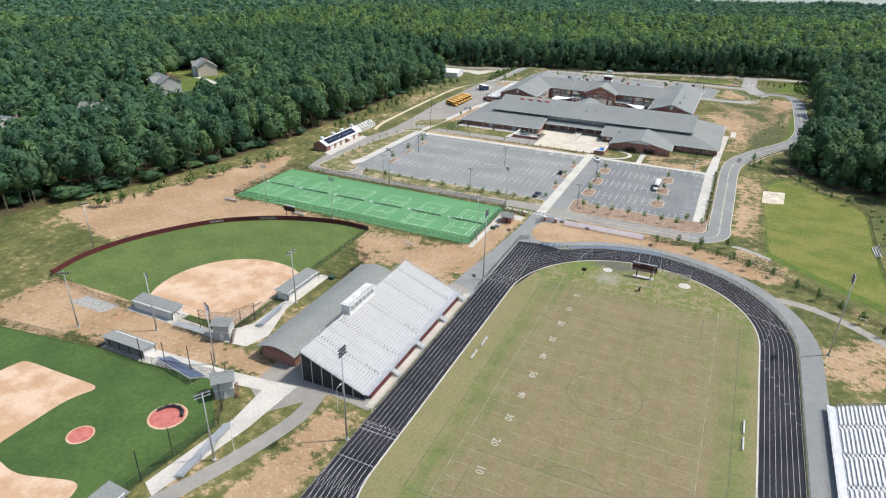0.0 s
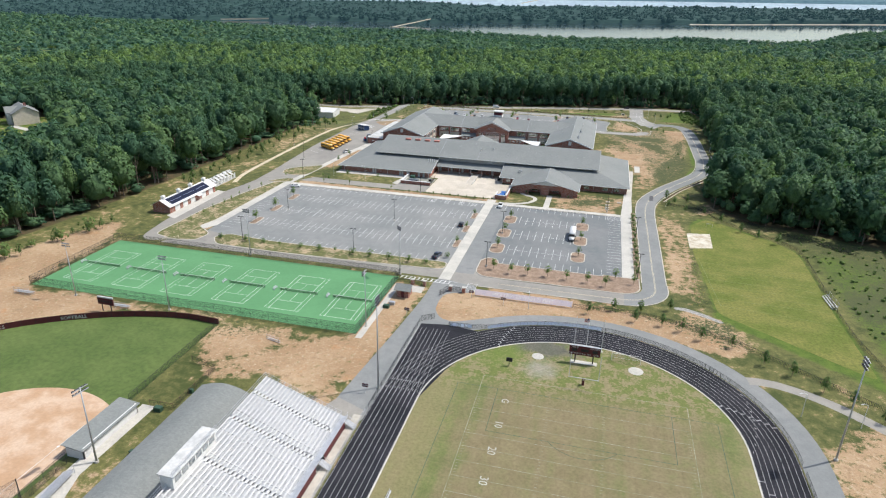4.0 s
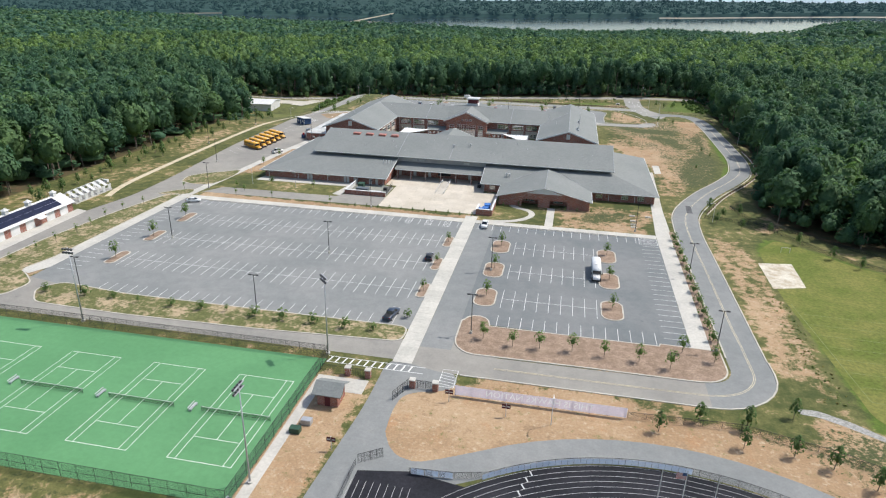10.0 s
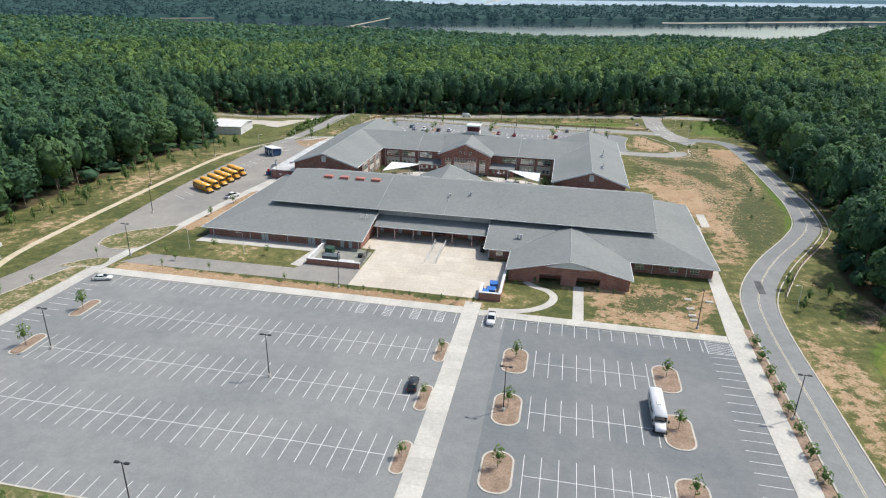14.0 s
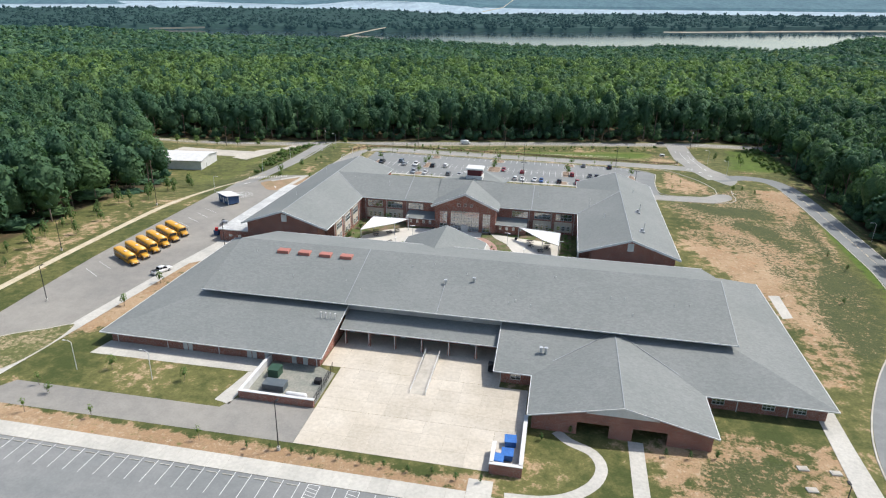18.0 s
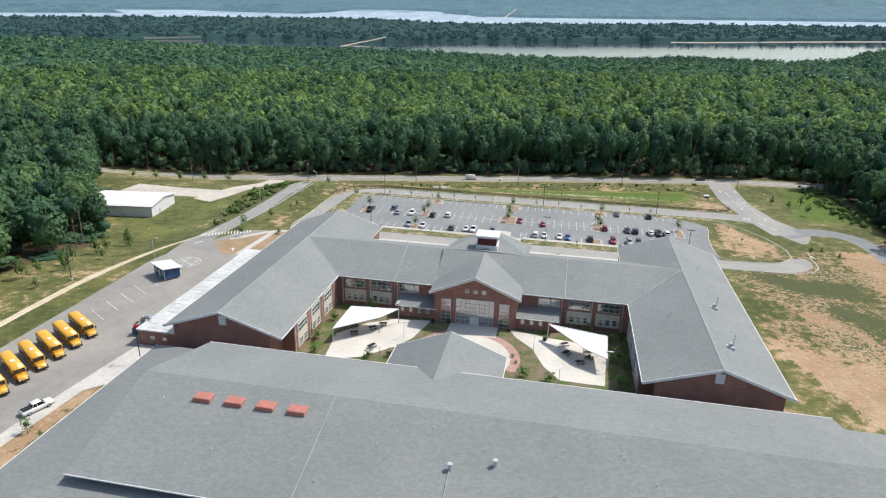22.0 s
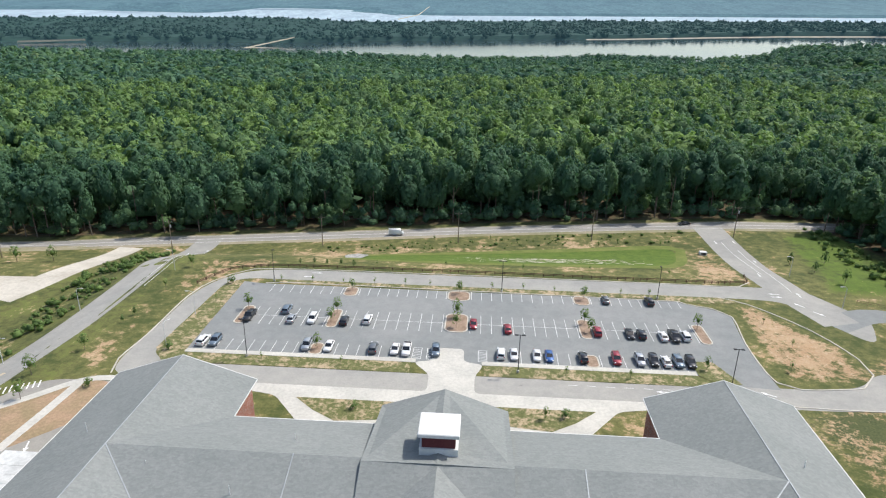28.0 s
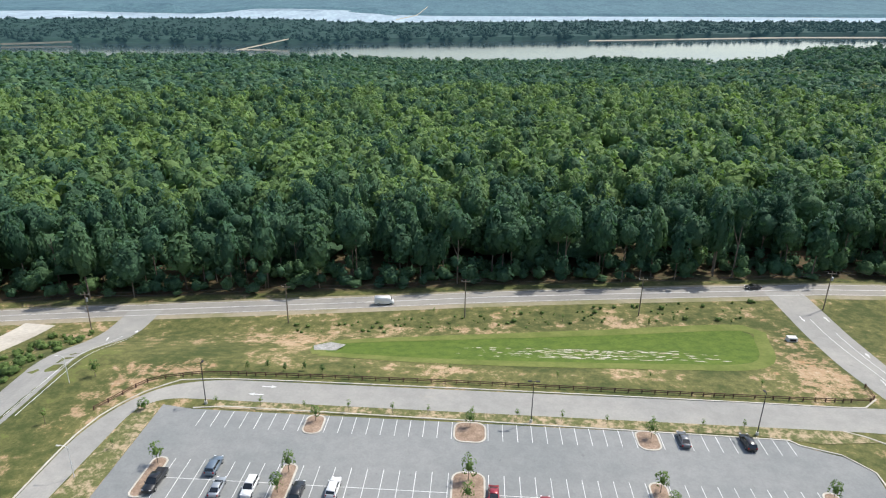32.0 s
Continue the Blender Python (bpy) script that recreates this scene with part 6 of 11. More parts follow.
fence([(-240, 76), (-173, 87.5), (-143, 91.2), (-127, 91.2), (-107, 95), (-101, 94), (-92.9, 82), (-94.8, 62), (-96, 40)], 2.4, "black chain-link fence round the baseball field")
nb = thing("backstop", "tall black netting backstop on dark posts", "backstop")
for x, y in ((-127, 91.2), (-120, 92.5), (-113, 94), (-106, 95), (-99.5, 92.5), (-95.5, 86), (-93, 79), (-94.5, 70), (-95, 62)):
    part("post", Mesh().tube((x, y, 0), (x, y, 8.0), 0.1), M_BLACK, nb)

# outfield scoreboard and bullpen
ss = thing("scoreboard", "dark softball scoreboard on two posts", "scoreboard")
ss.location = (-153.5, 188.5, 0)
part("cabinet", Mesh().box(-2.6, -0.15, 2.3, 2.6, 0.2, 4.4, 0.03), M_MAROON, ss)
part("header", Mesh().box(-2.6, -0.17, 4.4, 2.6, 0.2, 4.8), M_WHITE, ss)
for x in (-1.5, 1.5):
    part("post", Mesh().box(x - 0.1, -0.05, 0, x + 0.1, 0.15, 2.4), M_BLACK, ss)
for k in range(6):
    part("digit_panel", Mesh().box(-2.3 + k * 0.8, -0.2, 3.0, -1.8 + k * 0.8, -0.15, 3.7), M_BLACK, ss)
pave("bullpen", [(-172, 104), (-158, 104), (-156, 109), (-170, 109)], 0.05, M_RIPRAP, "grey gravel bullpen", "pavement")
for (x, y), face in (((-110, 99.4), 60), ((-136, 104.3), 60), ((-85.9, 73), 150), ((-157, 95.7), -60), ((-110, 134.1), 170), ((-196, 132.3), -20)):
    mast(x, y, 18, 2 if x > -120 else 1, 5, face, "galvanised ball field light mast")
fence([(-112, 153), (-106, 153), (-106, 170), (-114, 172)], 1.8, "rust-brown chain-link bullpen fence", material=M_BROWN)
for x, y, w in ((-109, 152, 0.9), (-104.5, 138, 0.7), (-106, 160, 0.5)):
    c = thing("utility_box", "small green utility cabinet on the bank", "utility box", at=pose(x, y, 0))
    part("cabinet", Mesh().box(-w, -w * 0.7, 0, w, w * 0.7, 1.1, 0.05), M_GREEN_BOX, c)
# ---- tennis courts ----
pave("tennis_surface", [(-189, 197), (-79, 197), (-79, 237), (-189, 237)], 0.05, M_COURT, "green acrylic tennis court surface", "tennis court")
tn = Mesh()
COURTS = [-87.6 - 18.15 * k for k in range(6)]
for cx in COURTS:
    y0, y1 = 204.2, 227.97
    for x in (-5.485, 5.485, -4.115, 4.115):
        line_quads(tn, (cx + x, y0), (cx + x, y1), 0.09, 0.075)
    for y in (y0, y1):
        line_quads(tn, (cx - 5.53, y), (cx + 5.53, y), 0.10, 0.075)
    for y in (216.085 - 6.4, 216.085 + 6.4):
        line_quads(tn, (cx - 4.115, y), (cx + 4.115, y), 0.09, 0.077)
    line_quads(tn, (cx, 216.085 - 6.4), (cx, 216.085 + 6.4), 0.09, 0.079)
    net = thing("tennis_net", "dark tennis net between two posts", "tennis net", "tennis nets", at=pose(cx, 216.085, 0.05))
    part("net", Mesh().box(-6.3, -0.01, 0.05, 6.3, 0.01, 0.93), wire_material("net_cord", (0.012, 0.02, 0.015), 0.42) if cx == COURTS[0] else bpy.data.materials["net_cord"], net)
    part("headband", Mesh().box(-6.4, -0.025, 0.93, 6.4, 0.025, 1.0), M_WHITE, net, "white headband")
    for s in (-6.4, 6.4):
        part("post", Mesh().tube((s, 0, 0), (s, 0, 1.08), 0.05), M_GREEN_BOX, net)
structure("tennis_lines", face_up(tn.data("tennis_lines")), M_COURT_LINE, "white tennis court lines", "line marking")
for cx in COURTS:
    f = thing("courtside_bench", "small aluminium courtside bench", "bench", "courtside benches", at=pose(cx - 8.2, 216.5, 0.05, 0, 0, 90))
    part("seat", Mesh().box(-1.1, -0.2, 0.42, 1.1, 0.05, 0.46).box(-1.1, 0.12, 0.42, 1.1, 0.36, 0.46), M_METAL, f)
    part("backrest", Mesh().box(-1.1, 0.42, 0.62, 1.1, 0.46, 0.85), M_METAL, f)
    for s in (-0.9, 0.9):
        part("leg", Mesh().box(s - 0.04, -0.15, 0, s + 0.04, 0.45, 0.42), M_METAL, f)
fence([(-189.2, 196.8), (-78.8, 196.8), (-78.8, 237.2), (-189.2, 237.2)], 3.0, "tall black chain-link fence round the tennis courts", rails=(0.5, 1.0), closed=True, wire=M_WIRE)
pave("court_walk", [(-78.5, 195), (-76.6, 195), (-76.6, 227), (-68.5, 227), (-68.5, 231.5), (-78.5, 231.5)], 0.05, M_CONCRETE, "pale concrete walk beside the courts", "walkway")
for (x, y), face_to in (((-137, 194.5), 90), ((-170, 194.5), 90), ((-77.8, 202), 180), ((-136, 239.2), -90), ((-79.5, 239), -135), ((-104, 194.8), 90)):
    if x != -104:
        mast(x, y, 17.5, 2, 4, face_to, "galvanised tennis court light mast", 0.16)

# ---- stadium gate: ticket booth, brick pillars, banner ----
tb = thing("ticket_booth", "small brick ticket booth with a grey gable roof", "booth", at=pose(-73.3, 224.3, 0))
part("wall", wall_ring(Mesh(), [(-1.9, -1.9), (1.9, -1.9), (1.9, 1.9), (-1.9, 1.9)], 0, 2.7, 0.2), M_BRICK, tb)
part("roof", Mesh().slab([(-2.7, -2.6, 2.6), (2.7, -2.6, 2.6), (2.7, 0, 3.9), (-2.7, 0, 3.9)], 0.15).slab([(-2.7, 0, 3.9), (2.7, 0, 3.9), (2.7, 2.6, 2.6), (-2.7, 2.6, 2.6)], 0.15), M_SHINGLE, tb)
part("window", Mesh().box(1.9, -1.0, 1.0, 1.95, 1.0, 2.0), M_GLASS, tb)
part("door", Mesh().box(-0.5, -1.96, 0, 0.5, -1.9, 2.1), M_MAROON, tb)
for x, y in ((-73, 232.6), (-69, 232.6), (-60, 231.4), (-55.6, 231.4)):
    p = thing("gate_pillar", "brick gate pillar with a pale stone cap", "pillar", "gate pillars", at=pose(x, y, 0))
    part("shaft", Mesh().box(-0.5, -0.5, 0, 0.5, 0.5, 1.7), M_BRICK, p)
    part("cap", Mesh().box(-0.6, -0.6, 1.7, 0.6, 0.6, 1.9, 0.05), M_CONCRETE, p)
fence([(-72.5, 232.6), (-69.5, 232.6)], 1.7, "black steel picket gate between brick pillars", every=0.5, name="gate", category="gate")
fence([(-59.5, 231.4), (-56, 231.4)], 1.7, "black steel picket gate between brick pillars", every=0.5, name="gate", category="gate")
fence([(-78.8, 233), (-73.5, 232.7)], 1.6, "black chain-link fence to the gate")
fence([(-60.5, 231.4), (-62.5, 226.5)], 2.0, "open black steel gate leaf", every=0.8, name="gate", category="gate")
bn = thing("school_banner", "long faded lilac banner seen from behind", "banner")


def banner_cloth(words_mesh, w, h):
    """A cloth panel left open where its letters are let in."""
    bm = bmesh.new()
    bm.from_mesh(words_mesh)
    bmesh.ops.remove_doubles(bm, verts=bm.verts[:], dist=1e-4)
    inner = [e for e in bm.edges if len(e.link_faces) != 1]
    bmesh.ops.delete(bm, geom=bm.faces[:], context="FACES_ONLY")
    bmesh.ops.delete(bm, geom=inner, context="EDGES")
    v = [bm.verts.new(p) for p in ((-w, -h, 0), (w, -h, 0), (w, h, 0), (-w, h, 0))]
    for i in range(4):
        bm.edges.new((v[i], v[(i + 1) % 4]))
    bmesh.ops.triangle_fill(bm, use_beauty=False, use_dissolve=False, edges=bm.edges[:])
    me = bpy.data.meshes.new("cloth")
    bm.to_mesh(me)
    bm.free()
    return me


BN = pose(-36.5, 230.6, 1.25, 90, 0, 0) @ Matrix.Diagonal((-1, 1, 1, 1))
words = text_mesh("THIS IS HAWKS NATION", 1.75)
cloth = banner_cloth(words, 15.3, 1.0)
cloth.transform(BN)
part("cloth", cloth, M_BANNER, bn)
words.transform(BN)
part("lettering", words, M_WHITE_CLOTH, bn, "pale lettering showing through reversed")
for k in range(11):
    part("post", Mesh().tube((-51.6 + k * 3.02, 230.72, 0), (-51.6 + k * 3.02, 230.72, 2.2), 0.05, n=6), M_BLACK, bn)
fence([(-21, 230.8), (-2, 231.6), (12, 227.7), (25.5, 221), (40, 209), (56, 196), (80, 178)], 1.4, "low black chain-link fence above the track bank")
for x, y in ((-68.5, 211.5), (-66.5, 171.5), (-52.5, 228.5), (-42, 226.5)):
    s = thing("field_sign", "pair of small maroon and white signs on a post", "sign", at=pose(x, y, 0))
    part("post", Mesh().tube((0, 0, 0), (0, 0, 2.8), 0.06), M_METAL, s)
    for d in (-0.4, 0.4):
        part("sign_panel", Mesh().box(d - 0.35, -0.05, 1.7, d + 0.35, -0.02, 2.6), M_MAROON, s)
        part("stripe", Mesh().box(d - 0.25, -0.06, 2.05, d + 0.25, -0.05, 2.25), M_WHITE, s)
for x, y, m_ in ((-76, 214.5, M_GREEN_BOX), (-75, 217, M_GALV)):
    c = thing("utility_box", "low metal utility cabinet near the booth", "utility box", at=pose(x, y, 0))
    part("cabinet", Mesh().box(-0.9, -0.6, 0, 0.9, 0.6, 1.0, 0.05), m_, c)
for k in range(3):
    small_stand(-118 - 34 * k, 193.6 - k * 0.6, 180, 6, 3, "small aluminium bleacher by the court fence") if k else small_stand(-99.0, 187.5, 165, 4.5, 1, "low aluminium bench on bare soil")
# ---- school: windows, doors, trim ----
def window(parent, origin, along, w, h, cols, rows, name="window", frame_w=0.07, material=None):
    """A framed window in a wall; along is the unit direction in the wall, the outward side is to its right."""
    o, a = Vector(origin), Vector((*along, 0))
    n = Vector((a.y, -a.x, 0))
    fr = Mesh()
    zaxis = Vector((0, 0, 1))

    def barq(p, q, k):
        fr.bar(p + n * 0.04, q + n * 0.04, 0.12, k, up=zaxis if abs((q - p).normalized().z) < 0.5 else a)

    for i in range(rows + 1):
        z = zaxis * (h * i / rows)
        barq(o + z, o + a * w + z, frame_w)
    for j in range(cols + 1):
        s = a * (w * j / cols)
        fr.bar(o + s + n * 0.04, o + s + zaxis * h + n * 0.04, frame_w, 0.12, up=n)
    win = part(name, fr, M_WHITE, parent)
    for i in range(rows):
        for j in range(cols):
            p = o + a * (w * j / cols) + zaxis * (h * i / rows) + n * 0.02
            q = p + a * (w / cols) + zaxis * (h / rows)
            part("pane", Mesh().quad(p, p + a * (w / cols), q, p + zaxis * (h / rows)), M_GLASS, win)
    return win


def door(parent, x0, x1, y, z1=2.15, material=None, facing=-1, name="door"):
    part(name, Mesh().box(x0, min(y, y + 0.06 * facing), 0.02, x1, max(y, y + 0.06 * facing), z1), material or M_WHITE, parent)


# classroom front: narrow high windows, pale doors
for x in (-147.5, -143.5, -138.5, -134, -129, -124.5):
    window(school, (x, 356.4, 2.0), (1, 0), 1.3, 0.5, 2, 1)
for x in (-132.4, -131.2, -117.6, -116.4, -113.6, -107.5, -105):
    door(school, x, x + 1.0, 356.36, material=M_MEMBRANE)
for x, y in ((-148, 356.4), (-136, 356.4), (-124, 356.4), (-112, 356.4), (-102, 356.4), (-10, 359), (-19, 359), (-64, 359)):
    part("downspout", Mesh().box(x - 0.07, y - 0.25, 0, x + 0.07, y - 0.1, 3.1), M_WHITE, school)
for x in (-23.5, -14.5, -9):
    window(school, (x, 359, 1.0), (1, 0), 2.2, 1.4, 3, 2)
window(school, (-62, 359, 1.0), (1, 0), 2.0, 1.4, 2, 2)
for x in (-52, -32):
    door(school, x, x + 1.1, 348.9, material=M_WHITE)
for x in (-48, -38):
    window(school, (x, 349.0, 0.9), (1, 0), 3.0, 1.6, 3, 1)
# loading porch: columns, doors
for x in (-99.2, -93.8, -88.0, -82.0, -76.0, -70.1):
    part("porch_column", Mesh().box(x - 0.28, 366.5, 0, x + 0.28, 367.1, 1.2).box(x - 0.18, 366.6, 1.2, x + 0.18, 367.0, 3.8), M_BRICK, school)
    part("downspout", Mesh().box(x - 0.06, 366.3, 0.2, x + 0.06, 366.42, 3.7), M_WHITE, school)
for x in (-100, -94, -88, -72):
    door(school, x, x + 1.1, 371.95, material=M_MEMBRANE)
part("dock_door", Mesh().box(-84, 371.85, 1.0, -79, 371.97, 3.4), M_BLACK, school, "dark roller door of the loading dock")
for x in (-95, -92, -74):
    part("clerestory_window", Mesh().box(x, 372.5, 6.0, x + 2.2, 372.58, 6.7), M_MEMBRANE, school)

# fascia and gutters
for a, b in (((-151.1, 354.7, 2.92), (-100.3, 354.7, 2.92)), ((-151.1, 354.7, 2.92), (-151.1, 415.5, 2.92)), ((-65.4, 357.5, 3.22), (-57.8, 357.5, 3.22)), ((-25.2, 357.5, 3.22), (-1.9, 357.5, 3.22)), ((-1.9, 357.5, 3.22), (-1.9, 415.5, 3.22)), ((-100.3, 366.1, 3.82), (-65.3, 366.1, 3.82)), ((-135.4, 370.4, 7.82), (-17.1, 370.4, 7.82)), ((-100.25, 354.7, 2.96), (-100.25, 372.7, 6.86)), ((-65.38, 357.5, 3.26), (-65.38, 372.7, 6.86)), ((-135.4, 411.3, 7.82), (-17.1, 411.3, 7.82)), ((-57.85, 344.6, 3.15), (-41.4, 344.6, 6.95)), ((-25.15, 344.6, 3.15), (-41.4, 344.6, 6.95)), ((-57.85, 344.6, 3.2), (-57.85, 357.5, 3.2)), ((-25.15, 344.6, 3.2), (-25.15, 357.5, 3.2)), ((-99.1, 412, 4.9), (-99.1, 424, 4.9)), ((-75.1, 412, 4.9), (-75.1, 424, 4.9)), ((-99, 424.1, 4.9), (-87.1, 424.1, 9.5)), ((-75.2, 424.1, 4.9), (-87.1, 424.1, 9.5))):
    part("gutter", Mesh().bar(a, b, 0.14, 0.22), M_WHITE, school, "white gutter")
for s in (1, -1):
    X = lambda d: AX + s * d
    for a, b in (((X(36.35), 415.4, 8.0), (X(36.35), 450.2, 8.0)), ((X(36.35), 450.15, 8.0), (X(11), 450.15, 8.0)), ((X(63.55), 415.4, 8.0), (X(63.55), 491, 8.0)), ((X(63.5), 491.1, 8.0), (X(50.3), 491.1, 12.6)), ((X(36.4), 491.1, 8.0), (X(50.3), 491.1, 12.6)), ((X(36.4), 479.25, 8.0), (X(36.4), 491, 8.0)), ((X(36.4), 479.25, 8.0), (X(11), 479.25, 8.0))):
        part("gutter", Mesh().bar(a, b, 0.14, 0.22), M_WHITE, school, "white gutter")
    # pale ridge, valley and joint flashings
    for a, b in (((X(36.4), 450.2, E_HIGH + 0.05), (X(50.3), 464.7, RH + 0.05)), ((X(21.5), 450.3, E_HIGH + 0.07), (X(21.5), 464.7, RH + 0.07)), ((X(50.3), 415.5, RH + 0.03), (X(50.3), 490.9, RH + 0.03))):
        part("flashing", Mesh().bar(a, b, 0.16, 0.06), M_FLASH, school, "grey metal roof flashing")
for a, b in (((-100.6, 370.8, 8.03), (-100.6, 391, 13.25)), ((-79.6, 370.8, 8.03), (-79.6, 380.3, 10.58)), ((-41.4, 344.8, 7.15), (-41.4, 370.4, 7.15)), ((-17.3, 370.6, 7.95), (-17.3, 391, 13.25)), ((-25.4, 359, 3.5), (-41.3, 372.5, 7.15)), ((-57.7, 359, 3.5), (-41.5, 372.5, 7.15))):
    part("flashing", Mesh().bar(a, b, 0.14, 0.06), M_FLASH, school, "grey metal roof flashing")

# roof fittings
for x in (-122.0, -116.5, -111.0, -105.6):
    v = Mesh().box(x - 1.5, 386.0, 11.7, x + 1.5, 388.0, 12.7, 0.08)
    part("roof_vent", v, M_RED_VENT, school, "low red-brown roof ventilator")
for x in (-104.9, -103.8, -102.7, -101.6):
    part("flue", Mesh().tube((x, 367.0, 5.2), (x, 367.0, 6.9), 0.13).tube((x, 367.0, 6.9), (x, 367.0, 7.05), 0.2), M_WHITE, school, "white flue pipe")
for x, y in ((-79.5, 380.6), (-73.1, 382.3), (-56.4, 364), (-55.4, 364)):
    z = 7.9 + (y - 370.5) * 5.3 / 20.5 if y > 372 else 5.1
    st = part("roof_stack", Mesh().tube((x, y, z - 0.2), (x, y, z + 0.9), 0.28), M_METAL, school)
    part("cap", Mesh().tube((x, y, z + 0.9), (x, y, z + 1.1), 0.42), M_METAL, st)
for x, y in ((-30.6, 446), (-31.2, 427)):
    z = RH - (x + 35.7) * 0.327
    part("exhaust_fan", Mesh().box(x - 0.7, y - 0.7, z - 0.4, x + 0.7, y + 0.7, z + 0.5).tube((x, y, z + 0.5), (x, y, z + 1.2), 0.4).tube((x + 0.4, y, z + 0.4), (x + 0.6, y + 0.3, z + 3.0), 0.1), M_GALV, school, "galvanised exhaust fan with a tall stack")
vents = random.Random(3)
for k in range(22):
    x, y = vents.uniform(-130, -25), vents.uniform(375, 388)
    z = 7.9 + (y - 370.5) * 5.3 / 20.5
    part("vent_pipe", Mesh().tube((x, y, z - 0.1), (x, y, z + 0.5), 0.07, n=6), M_WHITE, school)
for x, y in ((-140, 437), (-128, 462), (-142, 470), (-30, 470), (-45, 455), (-41, 440), (-114, 458), (-62, 458), (-108, 470)):
    part("vent_pipe", Mesh().tube((x, y, 9.0), (x, y, 12.2), 0.07, n=6), M_WHITE, school)

# flat-roofed strip on the west side
part("service_wall", wall_ring(Mesh(), [(-158.6, 419.5), (-147.9, 419.5), (-147.9, 472), (-158.6, 472)], 0, 3.6), M_BRICK, school, "low brick service range")
part("flat_roof", Mesh().box(-158.9, 419.2, 3.6, -147.8, 472.3, 3.9), M_MEMBRANE, school, "pale grey membrane roof")
pr = random.Random(9)
for k in range(24):
    y = 420.5 + k * 2.1
    part("membrane_sheet", Mesh().box(-158.3, y, 3.9, -151.2 + pr.uniform(-1, 0.8), y + 1.7, 3.93 + pr.uniform(0, 0.02)), M_MEMBRANE, school)
for y in (423, 426):
    window(school, (-155.5, 419.5, 1.6), (1, 0), 1.0, 0.7, 1, 1) if y == 423 else window(school, (-152.5, 419.5, 1.6), (1, 0), 1.0, 0.7, 1, 1)
dc = thing("dust_collector", "grey metal dust collector with a bent duct", "ductwork", at=pose(-160.6, 424, 0))
part("duct", Mesh().tube((0, 0, 0.3), (0, 0, 3.6), 0.55, n=10).tube((0, 0, 3.6), (0.9, 0, 4.5), 0.5, n=10).tube((0.9, 0, 4.5), (2.4, 0, 4.6), 0.5, n=10), M_GALV, dc)
part("hopper", Mesh().box(-2.2, -1.2, 0.2, -0.7, 1.2, 1.8, 0.1), M_NAVY, dc)
part("motor", Mesh().box(-1.4, -1.6, 1.8, -0.6, -0.8, 2.8, 0.05), M_RED, dc, "red motor housing")

# courtyard faces of the cross range and wings
for s in (1, -1):
    X = lambda d: AX + s * d
    along = (1, 0)
    for d0 in (15.2, 22.6, 29.6):
        x = X(d0) if s > 0 else X(d0 + 5.2)
        if d0 > 16:
            part("tan_panel", Mesh().box(x - 0.3, 451.05, 0.9, x + 5.5, 451.29, 4.3), M_TAN, school, "tan block panel under the upper windows")
            for k in range(3):
                window(school, (x + 0.5 + k * 1.65, 451.05, 1.5), along, 1.0, 1.5, 1, 2)
        window(school, (x, 451.29, 4.9), along, 5.2, 2.1, 4, 2)
    for d0 in (20.9, 28.2, 35.6):
        part("downspout", Mesh().box(X(d0) - 0.07, 451.05, 0, X(d0) + 0.07, 451.2, 7.9), M_WHITE, school)
    # low lean-to beside the entrance
    xa, xb = sorted((X(10.2), X(20.2)))
    part("lean_to_wall", Mesh().box(xa, 447.4, 0, xb, 451.2, 3.3), M_BRICK, school)
    part("lean_to_roof", Mesh().slab([(xa - 0.1, 446.5, 3.3), (xb + 0.4, 446.5, 3.3), (xb + 0.4, 451.3, 4.5), (xa - 0.1, 451.3, 4.5)], 0.18), M_SHINGLE, school)
    for k in range(4):
        window(school, (xa + 1.2 + k * 2.2, 447.4, 1.4), along, 0.8, 1.1, 1, 1)
    part("gutter", Mesh().bar((xa, 446.4, 3.2), (xb + 0.4, 446.4, 3.2), 0.12, 0.18), M_WHITE, school)
    # wing walls facing the courtyard
    wx = X(37.0)
    for y0 in (425, 433, 441):
        al = (0, 1) if s < 0 else (0, -1)
        ys = y0 if s < 0 else y0 + 4.6
        part("tan_panel", Mesh().box(min(wx, wx - s * 0.16), y0 - 0.4, 0.8, max(wx, wx - s * 0.16), y0 + 5.0, 7.2), M_TAN, school, "tan block panel between brick piers")
        window(school, (wx - s * 0.18, ys, 4.6), al, 4.6, 2.0, 4, 2)
        for k in range(2):
            window(school, (wx - s * 0.18, ys + (0.3 + k * 2.6) * (1 if s < 0 else -1), 1.2), al, 1.5, 1.7, 2, 2)
    for y in (423.3, 431.6, 439.6, 447.6):
        part("downspout", Mesh().box(wx - s * 0.1 - 0.07, y - 0.07, 0, wx - s * 0.1 + 0.07, y + 0.07, 7.9), M_WHITE, school)

# entrance glass
window(school, (AX - 4.7, 446.4, 0.3), (1, 0), 9.4, 6.6, 8, 6, "entrance_glazing")
for d in (-8.4, 6.0):
    window(school, (AX + d, 446.4, 0.3), (1, 0), 2.4, 6.2, 2, 6)
for d in (-2.6, -0.5, 1.6):
    window(school, (AX + d, 446.36, 8.6), (1, 0), 1.0, 1.0, 1, 1)
for d in (-1.05, 0.05):
    part("entrance_door", Mesh().box(AX + d, 446.2, 0.05, AX + d + 1.0, 446.28, 2.3), M_WHITE, school, "white-framed glass entrance door")
